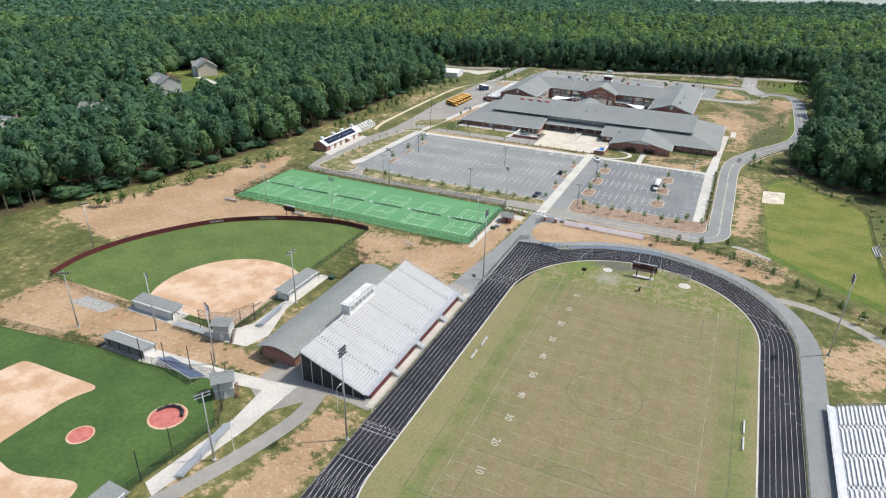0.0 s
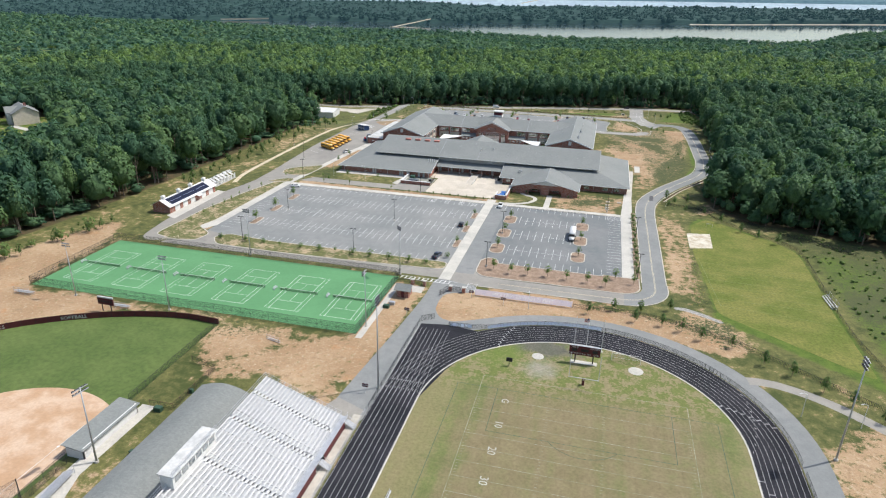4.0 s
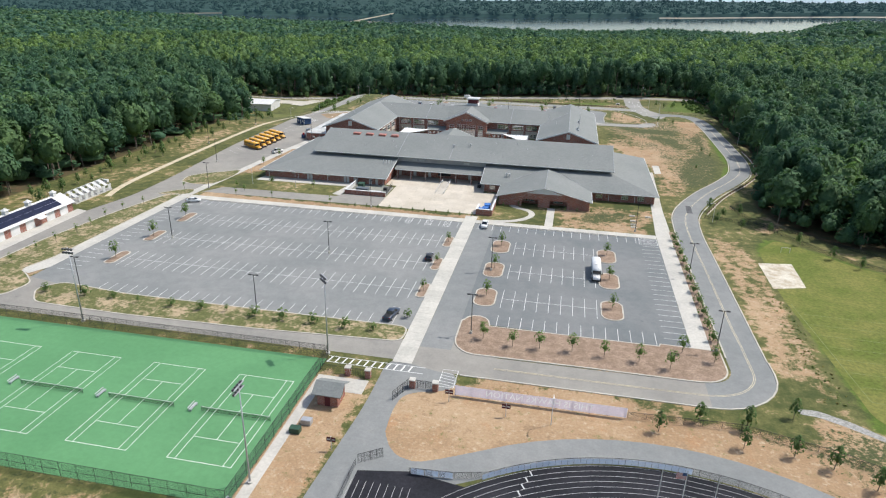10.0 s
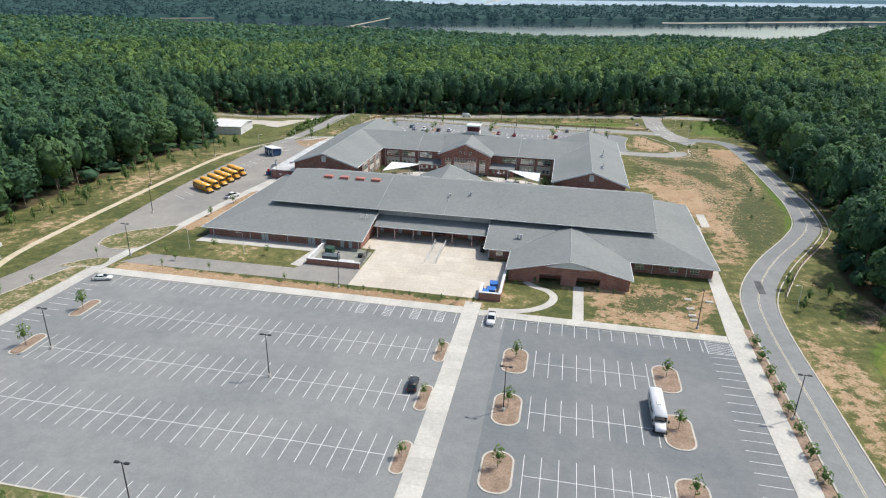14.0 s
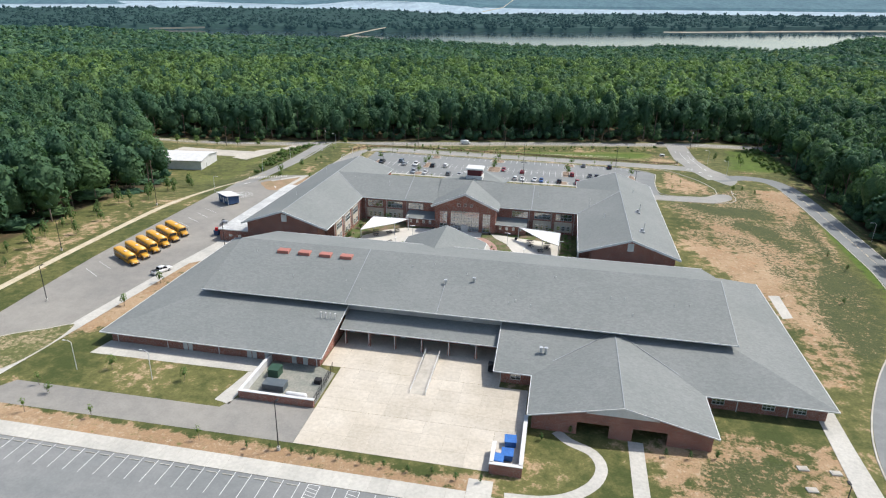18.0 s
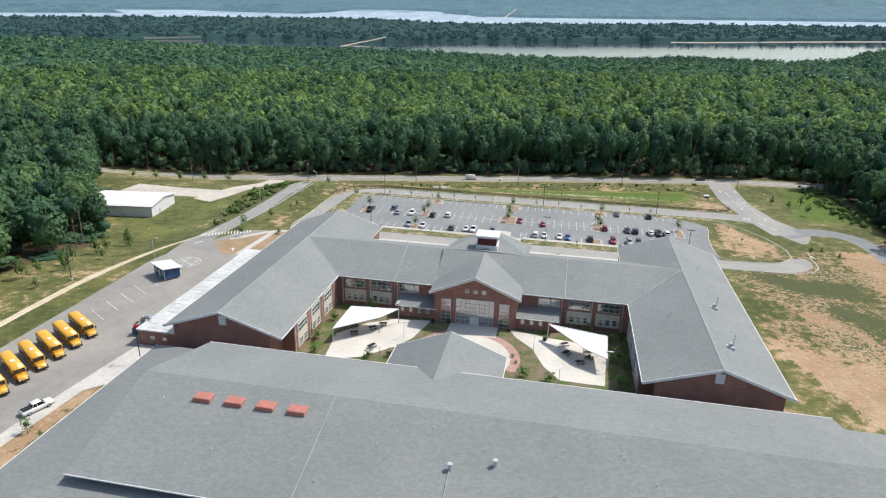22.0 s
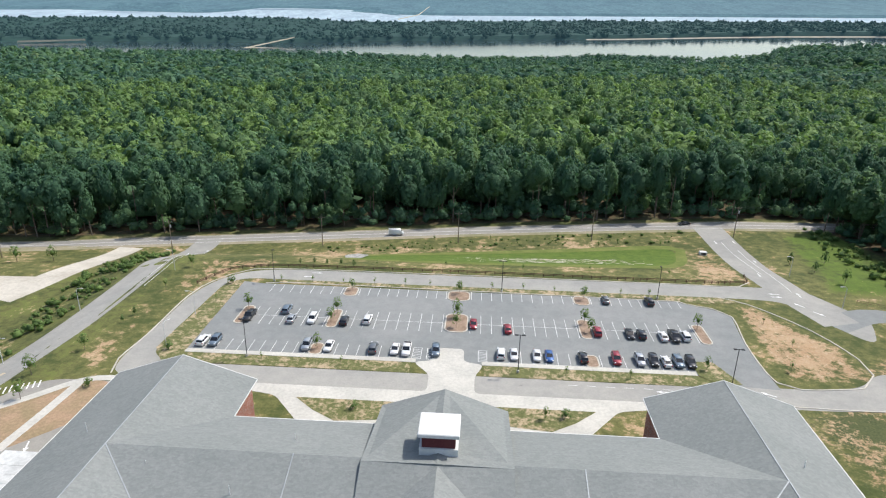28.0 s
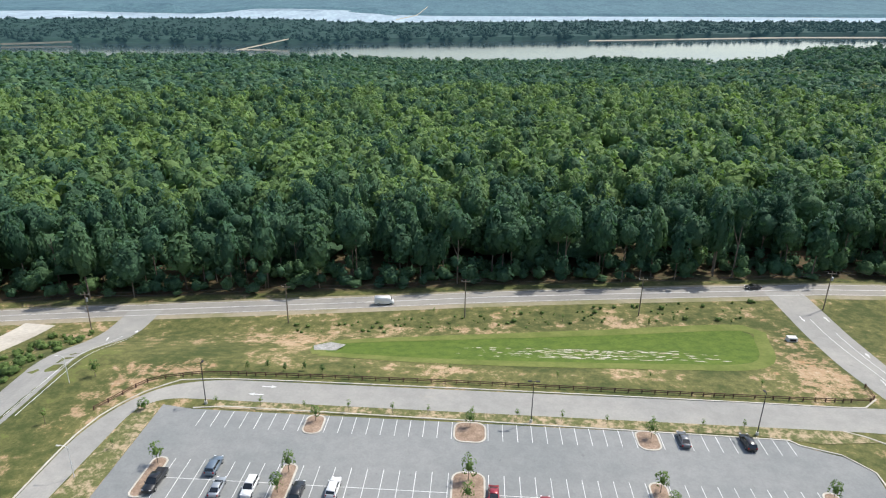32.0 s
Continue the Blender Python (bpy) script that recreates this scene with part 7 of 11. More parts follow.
# cupola on the ridge
part("cupola_base", Mesh().box(AX - 2.9, 465.6, 12.0, AX + 2.9, 470.6, 14.2), M_WHITE, school)
part("cupola_louvre", Mesh().box(AX - 2.5, 465.9, 14.2, AX + 2.5, 470.3, 16.3), M_MAROON, school, "dark red louvres of the cupola")
part("cupola_cap", Mesh().box(AX - 3.1, 465.3, 16.3, AX + 3.1, 470.9, 16.9, 0.12), M_WHITE, school, "white flat cupola cap")

# ---- courtyard ----
pave("courtyard_bed", [(-122, 415.5), (-50, 415.5), (-50, 451), (-122, 451)], 0.03, mottled("courtyard_mulch", (0.19, 0.14, 0.10), (0.08, 0.12, 0.03), 0.30, 2.0, 0.95, grain=0.25), "brown mulch and grass beds of the courtyard", "planting bed")
pave("courtyard_patio_west", [(-115.4, 422.5), (-107.8, 425.3), (-101.5, 431.5), (-98.6, 436.2), (-96, 446.2), (-104.8, 445.2), (-111, 441.5), (-116.8, 434.4)], 0.06, M_PATIO, "pale concrete patio under a canopy", "pavement")
pave("courtyard_patio_east", [(-54.4, 425.4), (-53.4, 439.7), (-60, 443.2), (-67, 444), (-76.4, 446.2), (-74.6, 442.5), (-70.3, 437.8), (-67.4, 430.5), (-63.8, 425.6)], 0.06, M_PATIO, "pale concrete patio under a canopy", "pavement")
pave("courtyard_ring", arc(AX, 431.0, 12.6, -20, 200, 30), 0.065, mottled("brick_paver", (0.33, 0.20, 0.165), (0.40, 0.27, 0.22), 0.4, 3.0, 0.9, grain=0.2), "curved band of red brick pavers", "pavement")
pave("courtyard_plaza", arc(AX, 431.0, 10.4, -20, 200, 30), 0.075, M_PATIO, "round pale concrete plaza before the entrance", "pavement")
pave("courtyard_medallion", arc(AX, 428.0, 3.0, 0, 350, 24), 0.083, mottled("medallion_paver", (0.50, 0.36, 0.30), (0.6, 0.5, 0.44), 0.6, 3.0, 0.9), "round paved medallion", "pavement")
pave("entrance_walk", [(AX - 6, 441), (AX + 6, 441), (AX + 6, 446.4), (AX - 6, 446.4)], 0.088, M_PATIO, "concrete walk to the entrance doors", "walkway")


def canopy(corners, label):
    """A tensioned white canopy on four slim posts, sagging to the middle."""
    f = thing("shade_canopy", label, "canopy", "courtyard canopies")
    a, b, c, d = [Vector(p) for p in corners]
    n, rows = 8, []
    for i in range(n + 1):
        u = i / n
        row = []
        for j in range(n + 1):
            v = j / n
            p = a * (1 - u) * (1 - v) + b * u * (1 - v) + c * u * v + d * (1 - u) * v
            p.z -= 0.7 * 16 * u * (1 - u) * v * (1 - v) * 0.3
            row.append(p)
        rows.append(row)
    m = Mesh()
    for i in range(n):
        for j in range(n):
            m.quad(rows[i][j], rows[i + 1][j], rows[i + 1][j + 1], rows[i][j + 1])
    me = smooth(m.data("fabric"))
    part("fabric", me, M_CANVAS, f, "taut white fabric")
    edge = Mesh()
    for p, q in ((a, b), (b, c), (c, d), (d, a)):
        edge.bar(p, q, 0.16, 0.16)
    part("edge_frame", edge, M_WHITE, f)
    for p in (a, b, c, d):
        part("post", Mesh().tube((p.x, p.y, 0), p, 0.12), M_GALV, f)
    return f


canopy([(-116.0, 430.2, 3.6), (-106.9, 437.4, 4.0), (-103.6, 442.9, 4.0), (-114.8, 440.2, 4.8)], "white tensioned fabric canopy over picnic tables")
canopy([(-54.0, 430.8, 3.6), (-59.0, 433.6, 4.0), (-67.0, 443.5, 4.0), (-53.8, 439.0, 4.8)], "white tensioned fabric canopy over picnic tables")


def picnic_table(x, y, turn):
    f = thing("picnic_table", "dark metal picnic table with attached benches", "picnic table", "courtyard tables", at=pose(x, y, 0.06, 0, 0, turn))
    part("tabletop", Mesh().box(-0.9, -0.4, 0.7, 0.9, 0.4, 0.76), M_BLACK, f)
    for s in (-0.75, 0.75):
        part("bench", Mesh().box(-0.9, s - 0.14, 0.42, 0.9, s + 0.14, 0.46), M_BLACK, f)
    for s in (-0.6, 0.6):
        part("leg", Mesh().bar((s, -0.7, 0), (s, 0.3, 0.7), 0.06, 0.06).bar((s, 0.7, 0), (s, -0.3, 0.7), 0.06, 0.06), M_BLACK, f)


for x, y, t in ((-112.5, 435, 30), (-109, 438.5, 40), (-113.5, 438.5, 20), (-106.5, 430, 60), (-107, 441, 10), (-62.5, 437, 60), (-59.5, 433.5, 20), (-57.5, 436, 80), (-63, 441, 30), (-57.5, 439.5, 0)):
    picnic_table(x, y, t)
for x, y in ((-95.5, 445.2), (-76.5, 445.2), (-67.6, 442.4), (-91.5, 445.9)):
    p = thing("planter", "round black planter urn", "planter", "courtyard planters", at=pose(x, y, 0.07))
    part("urn", smooth(Mesh().loft([[(r * math.cos(6.283 * j / 12), r * math.sin(6.283 * j / 12), z) for j in range(12)] for z, r in ((0, 0.28), (0.3, 0.4), (0.8, 0.5), (0.85, 0.42))]).data("urn")), M_BLACK, p)
for x, y, t in ((-100.5, 436, 200), (-104.5, 446, 90), (-70, 436.5, -20), (-64, 423.8, 80), (-103, 424, 80), (-53.5, 433, 180)):
    f = thing("courtyard_lamp", "slim white courtyard lamp with a flat arm", "lamp post", "courtyard lamps", at=pose(x, y, 0.05, 0, 0, t))
    part("pole", Mesh().tube((0, 0, 0), (0, 0, 4.2), 0.07, 0.05), M_GALV, f)
    part("lamp_head", Mesh().box(-0.9, -0.15, 4.15, 0.9, 0.15, 4.25), M_WHITE, f)

# ---- equipment yard and bin enclosure ----
ey = thing("equipment_yard", "brick-walled equipment yard with a white coping", "enclosure")
pave("yard_gravel", [(-112.2, 343), (-97.4, 343), (-97.4, 354.5), (-101.5, 356.3), (-112.2, 356.3)], 0.045, M_YARD, "grey gravel floor of the equipment yard", "pavement")
part("wall", Mesh().box(-112.4, 342.5, 0, -97.3, 343.0, 1.6), M_BRICK, ey)
part("wall", Mesh().box(-112.4, 343.0, 0, -111.9, 356.3, 1.6), M_WHITE, ey, "white inner face of the side wall")
part("coping", Mesh().box(-112.5, 342.4, 1.6, -97.2, 343.1, 1.72), M_WHITE, ey)
part("coping", Mesh().box(-112.5, 343.1, 1.6, -111.8, 356.3, 1.72), M_WHITE, ey)
fence([(-97.4, 343.1), (-98.2, 355.5)], 2.0, "black slatted fence closing the equipment yard", every=1.5, rails=(0.5, 1.0))
for x, y, w_, d_, h_, m_, lab in ((-107.0, 347.0, 2.2, 1.2, 1.3, M_DARK_BOX, "grey generator cabinet"), (-109.0, 351.5, 1.1, 1.2, 1.7, M_GREEN_BOX, "dark green transformer cabinet"), (-99.5, 350.5, 0.6, 0.6, 0.9, M_BLACK, "small dark bin")):
    c = thing("equipment_cabinet", lab + " in the equipment yard", "cabinet", at=pose(x, y, 0.05))
    part("cabinet", Mesh().box(-w_, -d_, 0, w_, d_, h_, 0.05), m_, c)
    part("lid", Mesh().box(-w_ - 0.04, -d_ - 0.04, h_, w_ + 0.04, d_ + 0.04, h_ + 0.08), m_, c)
tk = thing("gas_tank", "white horizontal gas tank on saddles", "tank", at=pose(-101.5, 344.4, 0.05))
part("vessel", smooth(Mesh().loft([[(x, r * math.cos(6.283 * j / 14), 0.85 + r * math.sin(6.283 * j / 14)) for j in range(14)] for x, r in ((-2.2, 0.15), (-2.0, 0.5), (-1.7, 0.6), (1.7, 0.6), (2.0, 0.5), (2.2, 0.15))]).data("vessel")), M_WHITE, tk)
for s in (-1.2, 1.2):
    part("saddle", Mesh().box(s - 0.15, -0.5, 0, s + 0.15, 0.5, 0.4), M_CONCRETE, tk)
be = thing("bin_enclosure", "brick bin enclosure with a white coping", "enclosure")
for b in ((-63.0, 331.8, -57.7, 332.3), (-58.2, 332.3, -57.7, 346), (-63.0, 332.3, -62.5, 337.5)):
    part("wall", Mesh().box(b[0], b[1], 0, b[2], b[3], 2.0), M_BRICK, be)
    part("coping", Mesh().box(b[0] - 0.1, b[1] - 0.1, 2.0, b[2] + 0.1, b[3] + 0.1, 2.12), M_WHITE, be)
for x, y, t in ((-60.4, 336, 0), (-60.2, 339.6, 5), (-61.8, 334.4, 90)):
    d = thing("dumpster", "blue steel dumpster with a dark lid", "dumpster", "blue dumpsters", at=pose(x, y, 0.04, 0, 0, t))
    part("bin", Mesh().loft([[(-0.9, -0.7, 0.1), (0.9, -0.7, 0.1), (0.9, 0.7, 0.1), (-0.9, 0.7, 0.1)], [(-1.0, -0.9, 1.3), (1.0, -0.9, 1.3), (1.0, 0.9, 1.5), (-1.0, 0.9, 1.5)]]), M_BLUE, d)
    part("lid", Mesh().slab([(-1.05, -0.95, 1.36), (1.05, -0.95, 1.36), (1.05, 0.95, 1.58), (-1.05, 0.95, 1.58)], 0.06), M_BLUE, d)
rp = thing("loading_ramp", "sloping concrete dock ramp with white side rails", "ramp")
part("ramp_slab", Mesh().loft([[(-80.7, 351, 0.05), (-77.8, 351, 0.05), (-77.8, 366, 0.05), (-80.7, 366, 0.05)], [(-80.7, 351, 0.07), (-77.8, 351, 0.07), (-77.8, 366, 0.9), (-80.7, 366, 0.9)]]), M_CONCRETE_APRON, rp)
for x in (-80.8, -77.7):
    r = Mesh()
    for k in range(7):
        y = 351 + k * 2.4
        r.bar((x, y, 0), (x, y, 1.0 + 0.055 * (y - 351)), 0.07, 0.07)
    r.bar((x, 351, 1.0), (x, 366, 1.85), 0.07, 0.07).bar((x, 351, 0.55), (x, 366, 1.4), 0.07, 0.07)
    part("side_rail", r, M_WHITE, rp)
gc = thing("utility_cart", "small black utility cart parked at the wall", "cart", at=pose(-66.3, 362.8, 0.05, 0, 0, 90))
part("body", Mesh().box(-1.2, -0.6, 0.35, 1.2, 0.6, 0.8, 0.1), M_BLACK, gc)
part("canopy", Mesh().box(-0.8, -0.6, 1.75, 0.6, 0.6, 1.82), M_BLACK, gc)
part("canopy_frame", Mesh().bar((-0.7, -0.55, 0.8), (-0.7, -0.55, 1.75), 0.05, 0.05).bar((0.5, -0.55, 0.8), (0.5, -0.55, 1.75), 0.05, 0.05).bar((-0.7, 0.55, 0.8), (-0.7, 0.55, 1.75), 0.05, 0.05).bar((0.5, 0.55, 0.8), (0.5, 0.55, 1.75), 0.05, 0.05), M_BLACK, gc)
# ---- parking stalls, islands, lamps ----
PITCH = 2.75


def stall_rows(m, x0, x1, yc, half, z, centre=True):
    n = round((x1 - x0) / PITCH)
    for k in range(n + 1):
        x = x0 + (x1 - x0) * k / n
        line_quads(m, (x, yc - half), (x, yc + half), 0.11, z)
    if centre:
        line_quads(m, (x0, yc), (x1, yc), 0.11, z + 0.003)


def hatch(m, x0, y0, x1, y1, z, n=7):
    line_path(m, [(x0, y0), (x1, y0), (x1, y1), (x0, y1)], 0.11, z, True)
    for k in range(1, n):
        line_quads(m, (x0, y0 + (y1 - y0) * k / n), (x1, y0 + (y1 - y0) * (k - 0.6) / n), 0.11, z + 0.003)


ROWS_Y = (305.5, 288.7, 272.0)
s1 = Mesh()
for yc in ROWS_Y:
    stall_rows(s1, -149, -70.0, yc, 4.9, 0.055)
stall_rows(s1, -155, -92, 320.8, 2.6, 0.055, False)
for x in (-90.5, -84.0, -77.4, -71.5):
    hatch(s1, x, 318.3, x + 1.9, 323.3, 0.056)
    line_quads(s1, (x + 4.5, 318.3), (x + 4.5, 323.3), 0.11, 0.055)
stall_rows(s1, -144, -70.2, 255.2, 2.6, 0.055, False)
for k in range(21):
    y = 262 + k * 2.75
    line_quads(s1, (-162, y), (-157, y), 0.11, 0.055)
structure("parking_lines_west", face_up(s1.data("parking_lines_west")), M_PAINT, "white stall lines of the large lot", "line marking")
s2 = Mesh()
for yc in ROWS_Y:
    stall_rows(s2, -47.6, -25.2, yc, 4.9, 0.055)
stall_rows(s2, -56, -12.5, 320.8, 2.6, 0.055, False)
stall_rows(s2, -47.5, -13, 260.6, 2.6, 0.055, False)
hatch(s2, -60.5, 318.5, -58.2, 323.3, 0.056)
hatch(s2, -11.5, 318.0, -6.2, 323.3, 0.056)
for k in range(21):
    y = 261.5 + k * 2.75
    line_quads(s2, (-11.3, y), (-6, y), 0.11, 0.055)
for k in range(12):
    line_quads(s2, (-78.5 + k * 1.5, 236.2), (-78.1 + k * 1.5, 238.2), 0.35, 0.05)
line_quads(s2, (-79, 238.2), (-59, 238.2), 0.15, 0.05)
line_quads(s2, (-79, 236.1), (-59, 236.1), 0.15, 0.05)
hatch(s2, -55.5, 232.8, -52.5, 238.6, 0.05, 6)
structure("parking_lines_east", face_up(s2.data("parking_lines_east")), M_PAINT, "white stall lines of the smaller lot", "line marking")
yl = Mesh()
for off in (-0.16, 0.16):
    line_path(yl, [(-46, 241 + off), (-20, 241 + off), (-6, 241.2 + off)] + arc(-5.5, 251.5, 10.1 - off, -85, 0, 12) + [(4.6 - off, 262)] + [(p[0] - off, p[1]) for p in curve_points([(4.4, 270), (4.5, 300), (4.6, 335), (7.5, 354), (17, 376), (30, 398), (37.5, 414), (41, 436), (41.5, 456), (42, 500), (41, 530)], 5)], 0.10, 0.065)
structure("centre_line", face_up(yl.data("centre_line")), M_PAINT_YELLOW, "faded double yellow centre line", "line marking")


def island(x0, y0, x1, y1, r, label="kerbed planting island with brown mulch"):
    """A kerbed island: raised mulch bed and a concrete kerb round it."""
    f = thing("planting_island", label, "planting island", "parking lot islands")
    out = rounded(x0, y0, x1, y1, r)
    part("kerb", kerb(out, True, 0.32, 0.16), M_KERB, f, "pale concrete kerb")
    part("bed", face_up(Mesh().sheet(out, 0.13).data("bed")), M_MULCH, f)
    return f


for yc in ROWS_Y:
    island(-54.2, yc - 4.8, -49.2, yc + 4.8, 2.2)
    island(-24.2, yc - 4.8, -19.2, yc + 4.8, 2.2)
    island(-68.4, yc - 4.0, -66.1, yc + 4.0, 1.1)
    island(-153.4, yc - 4.2, -150.6, yc + 4.2, 1.2)
f = thing("planting_island", "long kerbed planting bed along the south side of the lot", "planting island", "parking lot islands")
outline = [(-55.3, 259), (-55.3, 251)] + arc(-50, 250.5, 5.2, 185, 262, 5) + [(-27, 245.6), (-8, 245.5)] + arc(-5.9, 251.3, 5.6, -85, 0, 8) + [(-0.4, 258.3), (-12.3, 258.6), (-12.6, 257.6), (-48.8, 257.8)] + arc(-52, 259.2, 2.8, 20, 170, 5)
part("kerb", kerb(outline, True, 0.32, 0.16), M_KERB, f, "pale concrete kerb")
part("bed", face_up(Mesh().sheet(outline, 0.13).data("bed")), M_MULCH, f)
pave("tree_strip", [(-2, 258.5), (0, 258.5), (0.3, 331), (-1.6, 331)], 0.11, M_MULCH, "mulched strip under a row of small trees", "planting bed")
for pts, cl in (([(0.4, 256), (0.4, 300), (0.5, 335), (3, 354), (12.5, 376), (26, 399), (33.2, 415), (36.8, 437), (37.4, 456), (37.9, 500), (37, 528)], False), ([(8.4, 256), (8.5, 300), (8.7, 334), (11.5, 351.5), (21.5, 373.5), (34.5, 396), (41.7, 412.5), (45.1, 436), (45.6, 456), (46, 500)], False), ([(-52, 237.3), (-20, 237.3), (-5.5, 237.3)] + arc(-5.5, 251.5, 14.2, -78, 0, 7) + [(8.6, 256)], False)):
    structure("kerb", kerb(curve_points(pts, 4), cl, 0.3, 0.14), M_KERB, "pale concrete kerb along the drive", "kerb")

for poly, label in (([(-181.2, 247), (-172, 244), (-163, 245.5), (-161.6, 253), (-166.7, 257.1), (-170.3, 259.2), (-168.1, 268), (-167.1, 326.6), (-171.5, 326.8), (-176.8, 304), (-180.4, 278)], "long verge of bare clay and dry grass beside the lot"), ([(-158.2, 250.5), (-153.5, 244.6), (-130, 244), (-97.7, 244.9), (-66.3, 247), (-66.3, 253.4), (-102, 253.2), (-136, 253.2), (-154.5, 255.2)], "strip of rough grass and bare clay along the lot")):
    edge = fillet(poly, 2.4)
    pave("verge", edge, 0.105, M_VERGE, label, "verge")
    structure("kerb", kerb(edge, True, 0.3, 0.14), M_KERB, "pale concrete kerb round a verge", "kerb")


def lot_lamp(x, y, turn=0, h=9.5, heads=2):
    f = thing("street_lamp", "black parking lot lamp with flat heads on a tall pole", "street lamp", "parking lot lamps", at=pose(x, y, tz(x, y), 0, 0, turn))
    part("base", Mesh().tube((0, 0, 0), (0, 0, 0.7), 0.3, n=10), M_CONCRETE, f)
    part("pole", Mesh().tube((0, 0, 0.5), (0, 0, h), 0.10, 0.07), M_BLACK, f)
    for s in ((-1, 1) if heads == 2 else (1,)):
        part("arm", Mesh().bar((0, 0, h - 0.1), (s * 0.5, 0, h - 0.05), 0.08, 0.08), M_BLACK, f)
        part("lamp_head", Mesh().box(min(s * 0.4, s * 1.15), -0.22, h - 0.12, max(s * 0.4, s * 1.15), 0.22, h + 0.04, 0.03), M_BLACK, f)
    return f


for x, y, n in ((-98.6, 330, 1), (-98, 288.7, 2), (-146, 288.2, 2), (-101.4, 251.8, 2), (-52.4, 253.8, 2), (-52.3, 288, 2), (-0.7, 297.2, 2), (-1.0, 258.6, 2), (-146, 251, 2), (-162, 336, 2), (-178, 370, 1), (-12, 329, 1), (-153, 412, 1), (-199, 400, 1), (-199, 447, 1), (-132, 512.6, 2), (-139, 555, 1), (-73, 554, 2), (-29.5, 553.5, 1), (-70.5, 511, 2), (-25, 509, 2)):
    lot_lamp(x, y, 90 if n == 1 else 0, 9.5, n)


def path_lamp(x, y, turn):
    f = thing("path_lamp", "white curved-arm path lamp", "street lamp", "path lamps", at=pose(x, y, tz(x, y), 0, 0, turn))
    part("pole", Mesh().tube((0, 0, 0), (0, 0, 6.2), 0.08, 0.05), M_WHITE, f)
    part("arm", Mesh().tube((0, 0, 6.2), (0.7, 0, 6.6), 0.05).tube((0.7, 0, 6.6), (1.5, 0, 6.6), 0.05), M_WHITE, f)
    part("lamp_head", Mesh().box(1.3, -0.12, 6.5, 1.9, 0.12, 6.64, 0.03), M_WHITE, f)


for x, y, t in ((-149, 344.5, 180), (-132, 344.5, 180), (-189, 470, 0), (-187, 508, 0), (-185.5, 535, 0), (-171, 560, 180), (-152.5, 532, 180), (-152, 515, 60), (16, 575, 180), (20, 552, 180), (48.5, 470, 180), (14, 345, 200), (33.9, 190.6, 200), (46.2, 189.8, 200), (-34.1, 226.0, 270), (-84, 77, 120), (-71, 98, 90)):
    path_lamp(x, y, t)

# shrubs and hydrants need the tree kit further down; wheel stops here
ws = Mesh().box(-0.9, -0.08, 0, 0.9, 0.08, 0.13, 0.03).data("wheel_stop")
ws.materials.append(M_KERB)
wset = thing("wheel_stops", "row of concrete wheel stops at the head of the stalls", "wheel stop")
for k in range(23):
    ob = part("wheel_stop", ws, None, wset)
    ob.location = (-153.5 + k * 2.75, 322.6, 0.04)
for k in range(15):
    ob = part("wheel_stop", ws, None, wset)
    ob.location = (-54.6 + k * 2.75, 322.6, 0.04)
# ---- vehicles ----
M_TYRE = mottled("tyre_rubber", (0.012, 0.012, 0.013), (0.02, 0.02, 0.02), 2.0, 8.0, 0.8, grain=0.1)
M_RIM = mottled("alloy_rim", (0.45, 0.46, 0.47), (0.5, 0.5, 0.52), 2.0, 8.0, 0.35, 0.7, grain=0.05)
M_TAIL = mottled("tail_lamp", (0.30, 0.01, 0.01), (0.35, 0.015, 0.015), 2.0, 8.0, 0.25, grain=0.05)
M_HEAD = mottled("head_lamp", (0.75, 0.76, 0.78), (0.8, 0.8, 0.82), 2.0, 8.0, 0.15, grain=0.03)


def car_glass():
    n = Nodes("car_glass")
    return n.done((0.012, 0.014, 0.016), 0.05, spec=0.8)


M_CARGLASS = car_glass()


def paint(name, c, rough=0.3, metal=0.2):
    n = Nodes(name)
    f = n.noise(0.8, 4)
    dust = n.mix(n.ramp(f, 0.35, 0.7), c, tuple(0.9 * v + 0.012 for v in c))
    n.b.inputs["Coat Weight"].default_value = 0.6
    n.b.inputs["Coat Roughness"].default_value = 0.08
    return n.done(dust, rough, metal=metal, spec=0.5)


P_WHITE, P_BLACK, P_GREY, P_SILVER = paint("white_car_paint", (0.72, 0.72, 0.71), metal=0.0), paint("black_car_paint", (0.014, 0.014, 0.016)), paint("grey_car_paint", (0.13, 0.14, 0.15)), paint("silver_car_paint", (0.42, 0.44, 0.46), metal=0.5)
P_RED, P_BLUE, P_DKBLUE, P_TEAL = paint("red_car_paint", (0.28, 0.018, 0.03)), paint("blue_car_paint", (0.03, 0.11, 0.33)), paint("dark_blue_car_paint", (0.03, 0.045, 0.08)), paint("slate_car_paint", (0.16, 0.21, 0.26), metal=0.4)
P_YELLOW = paint("school_bus_paint", (0.72, 0.36, 0.03), metal=0.0)

WHEEL = smooth(Mesh().loft([[(0.33 * k * math.cos(6.283 * j / 14), y, 0.33 * k * math.sin(6.283 * j / 14)) for j in range(14)] for y, k in ((-0.11, 0.9), (-0.09, 1.0), (0.09, 1.0), (0.11, 0.9))]).data("wheel"))
WHEEL.materials.append(M_TYRE)
HUB = Mesh().tube((0, -0.125, 0), (0, 0.125, 0), 0.2, n=10).data("rim")
HUB.materials.append(M_RIM)


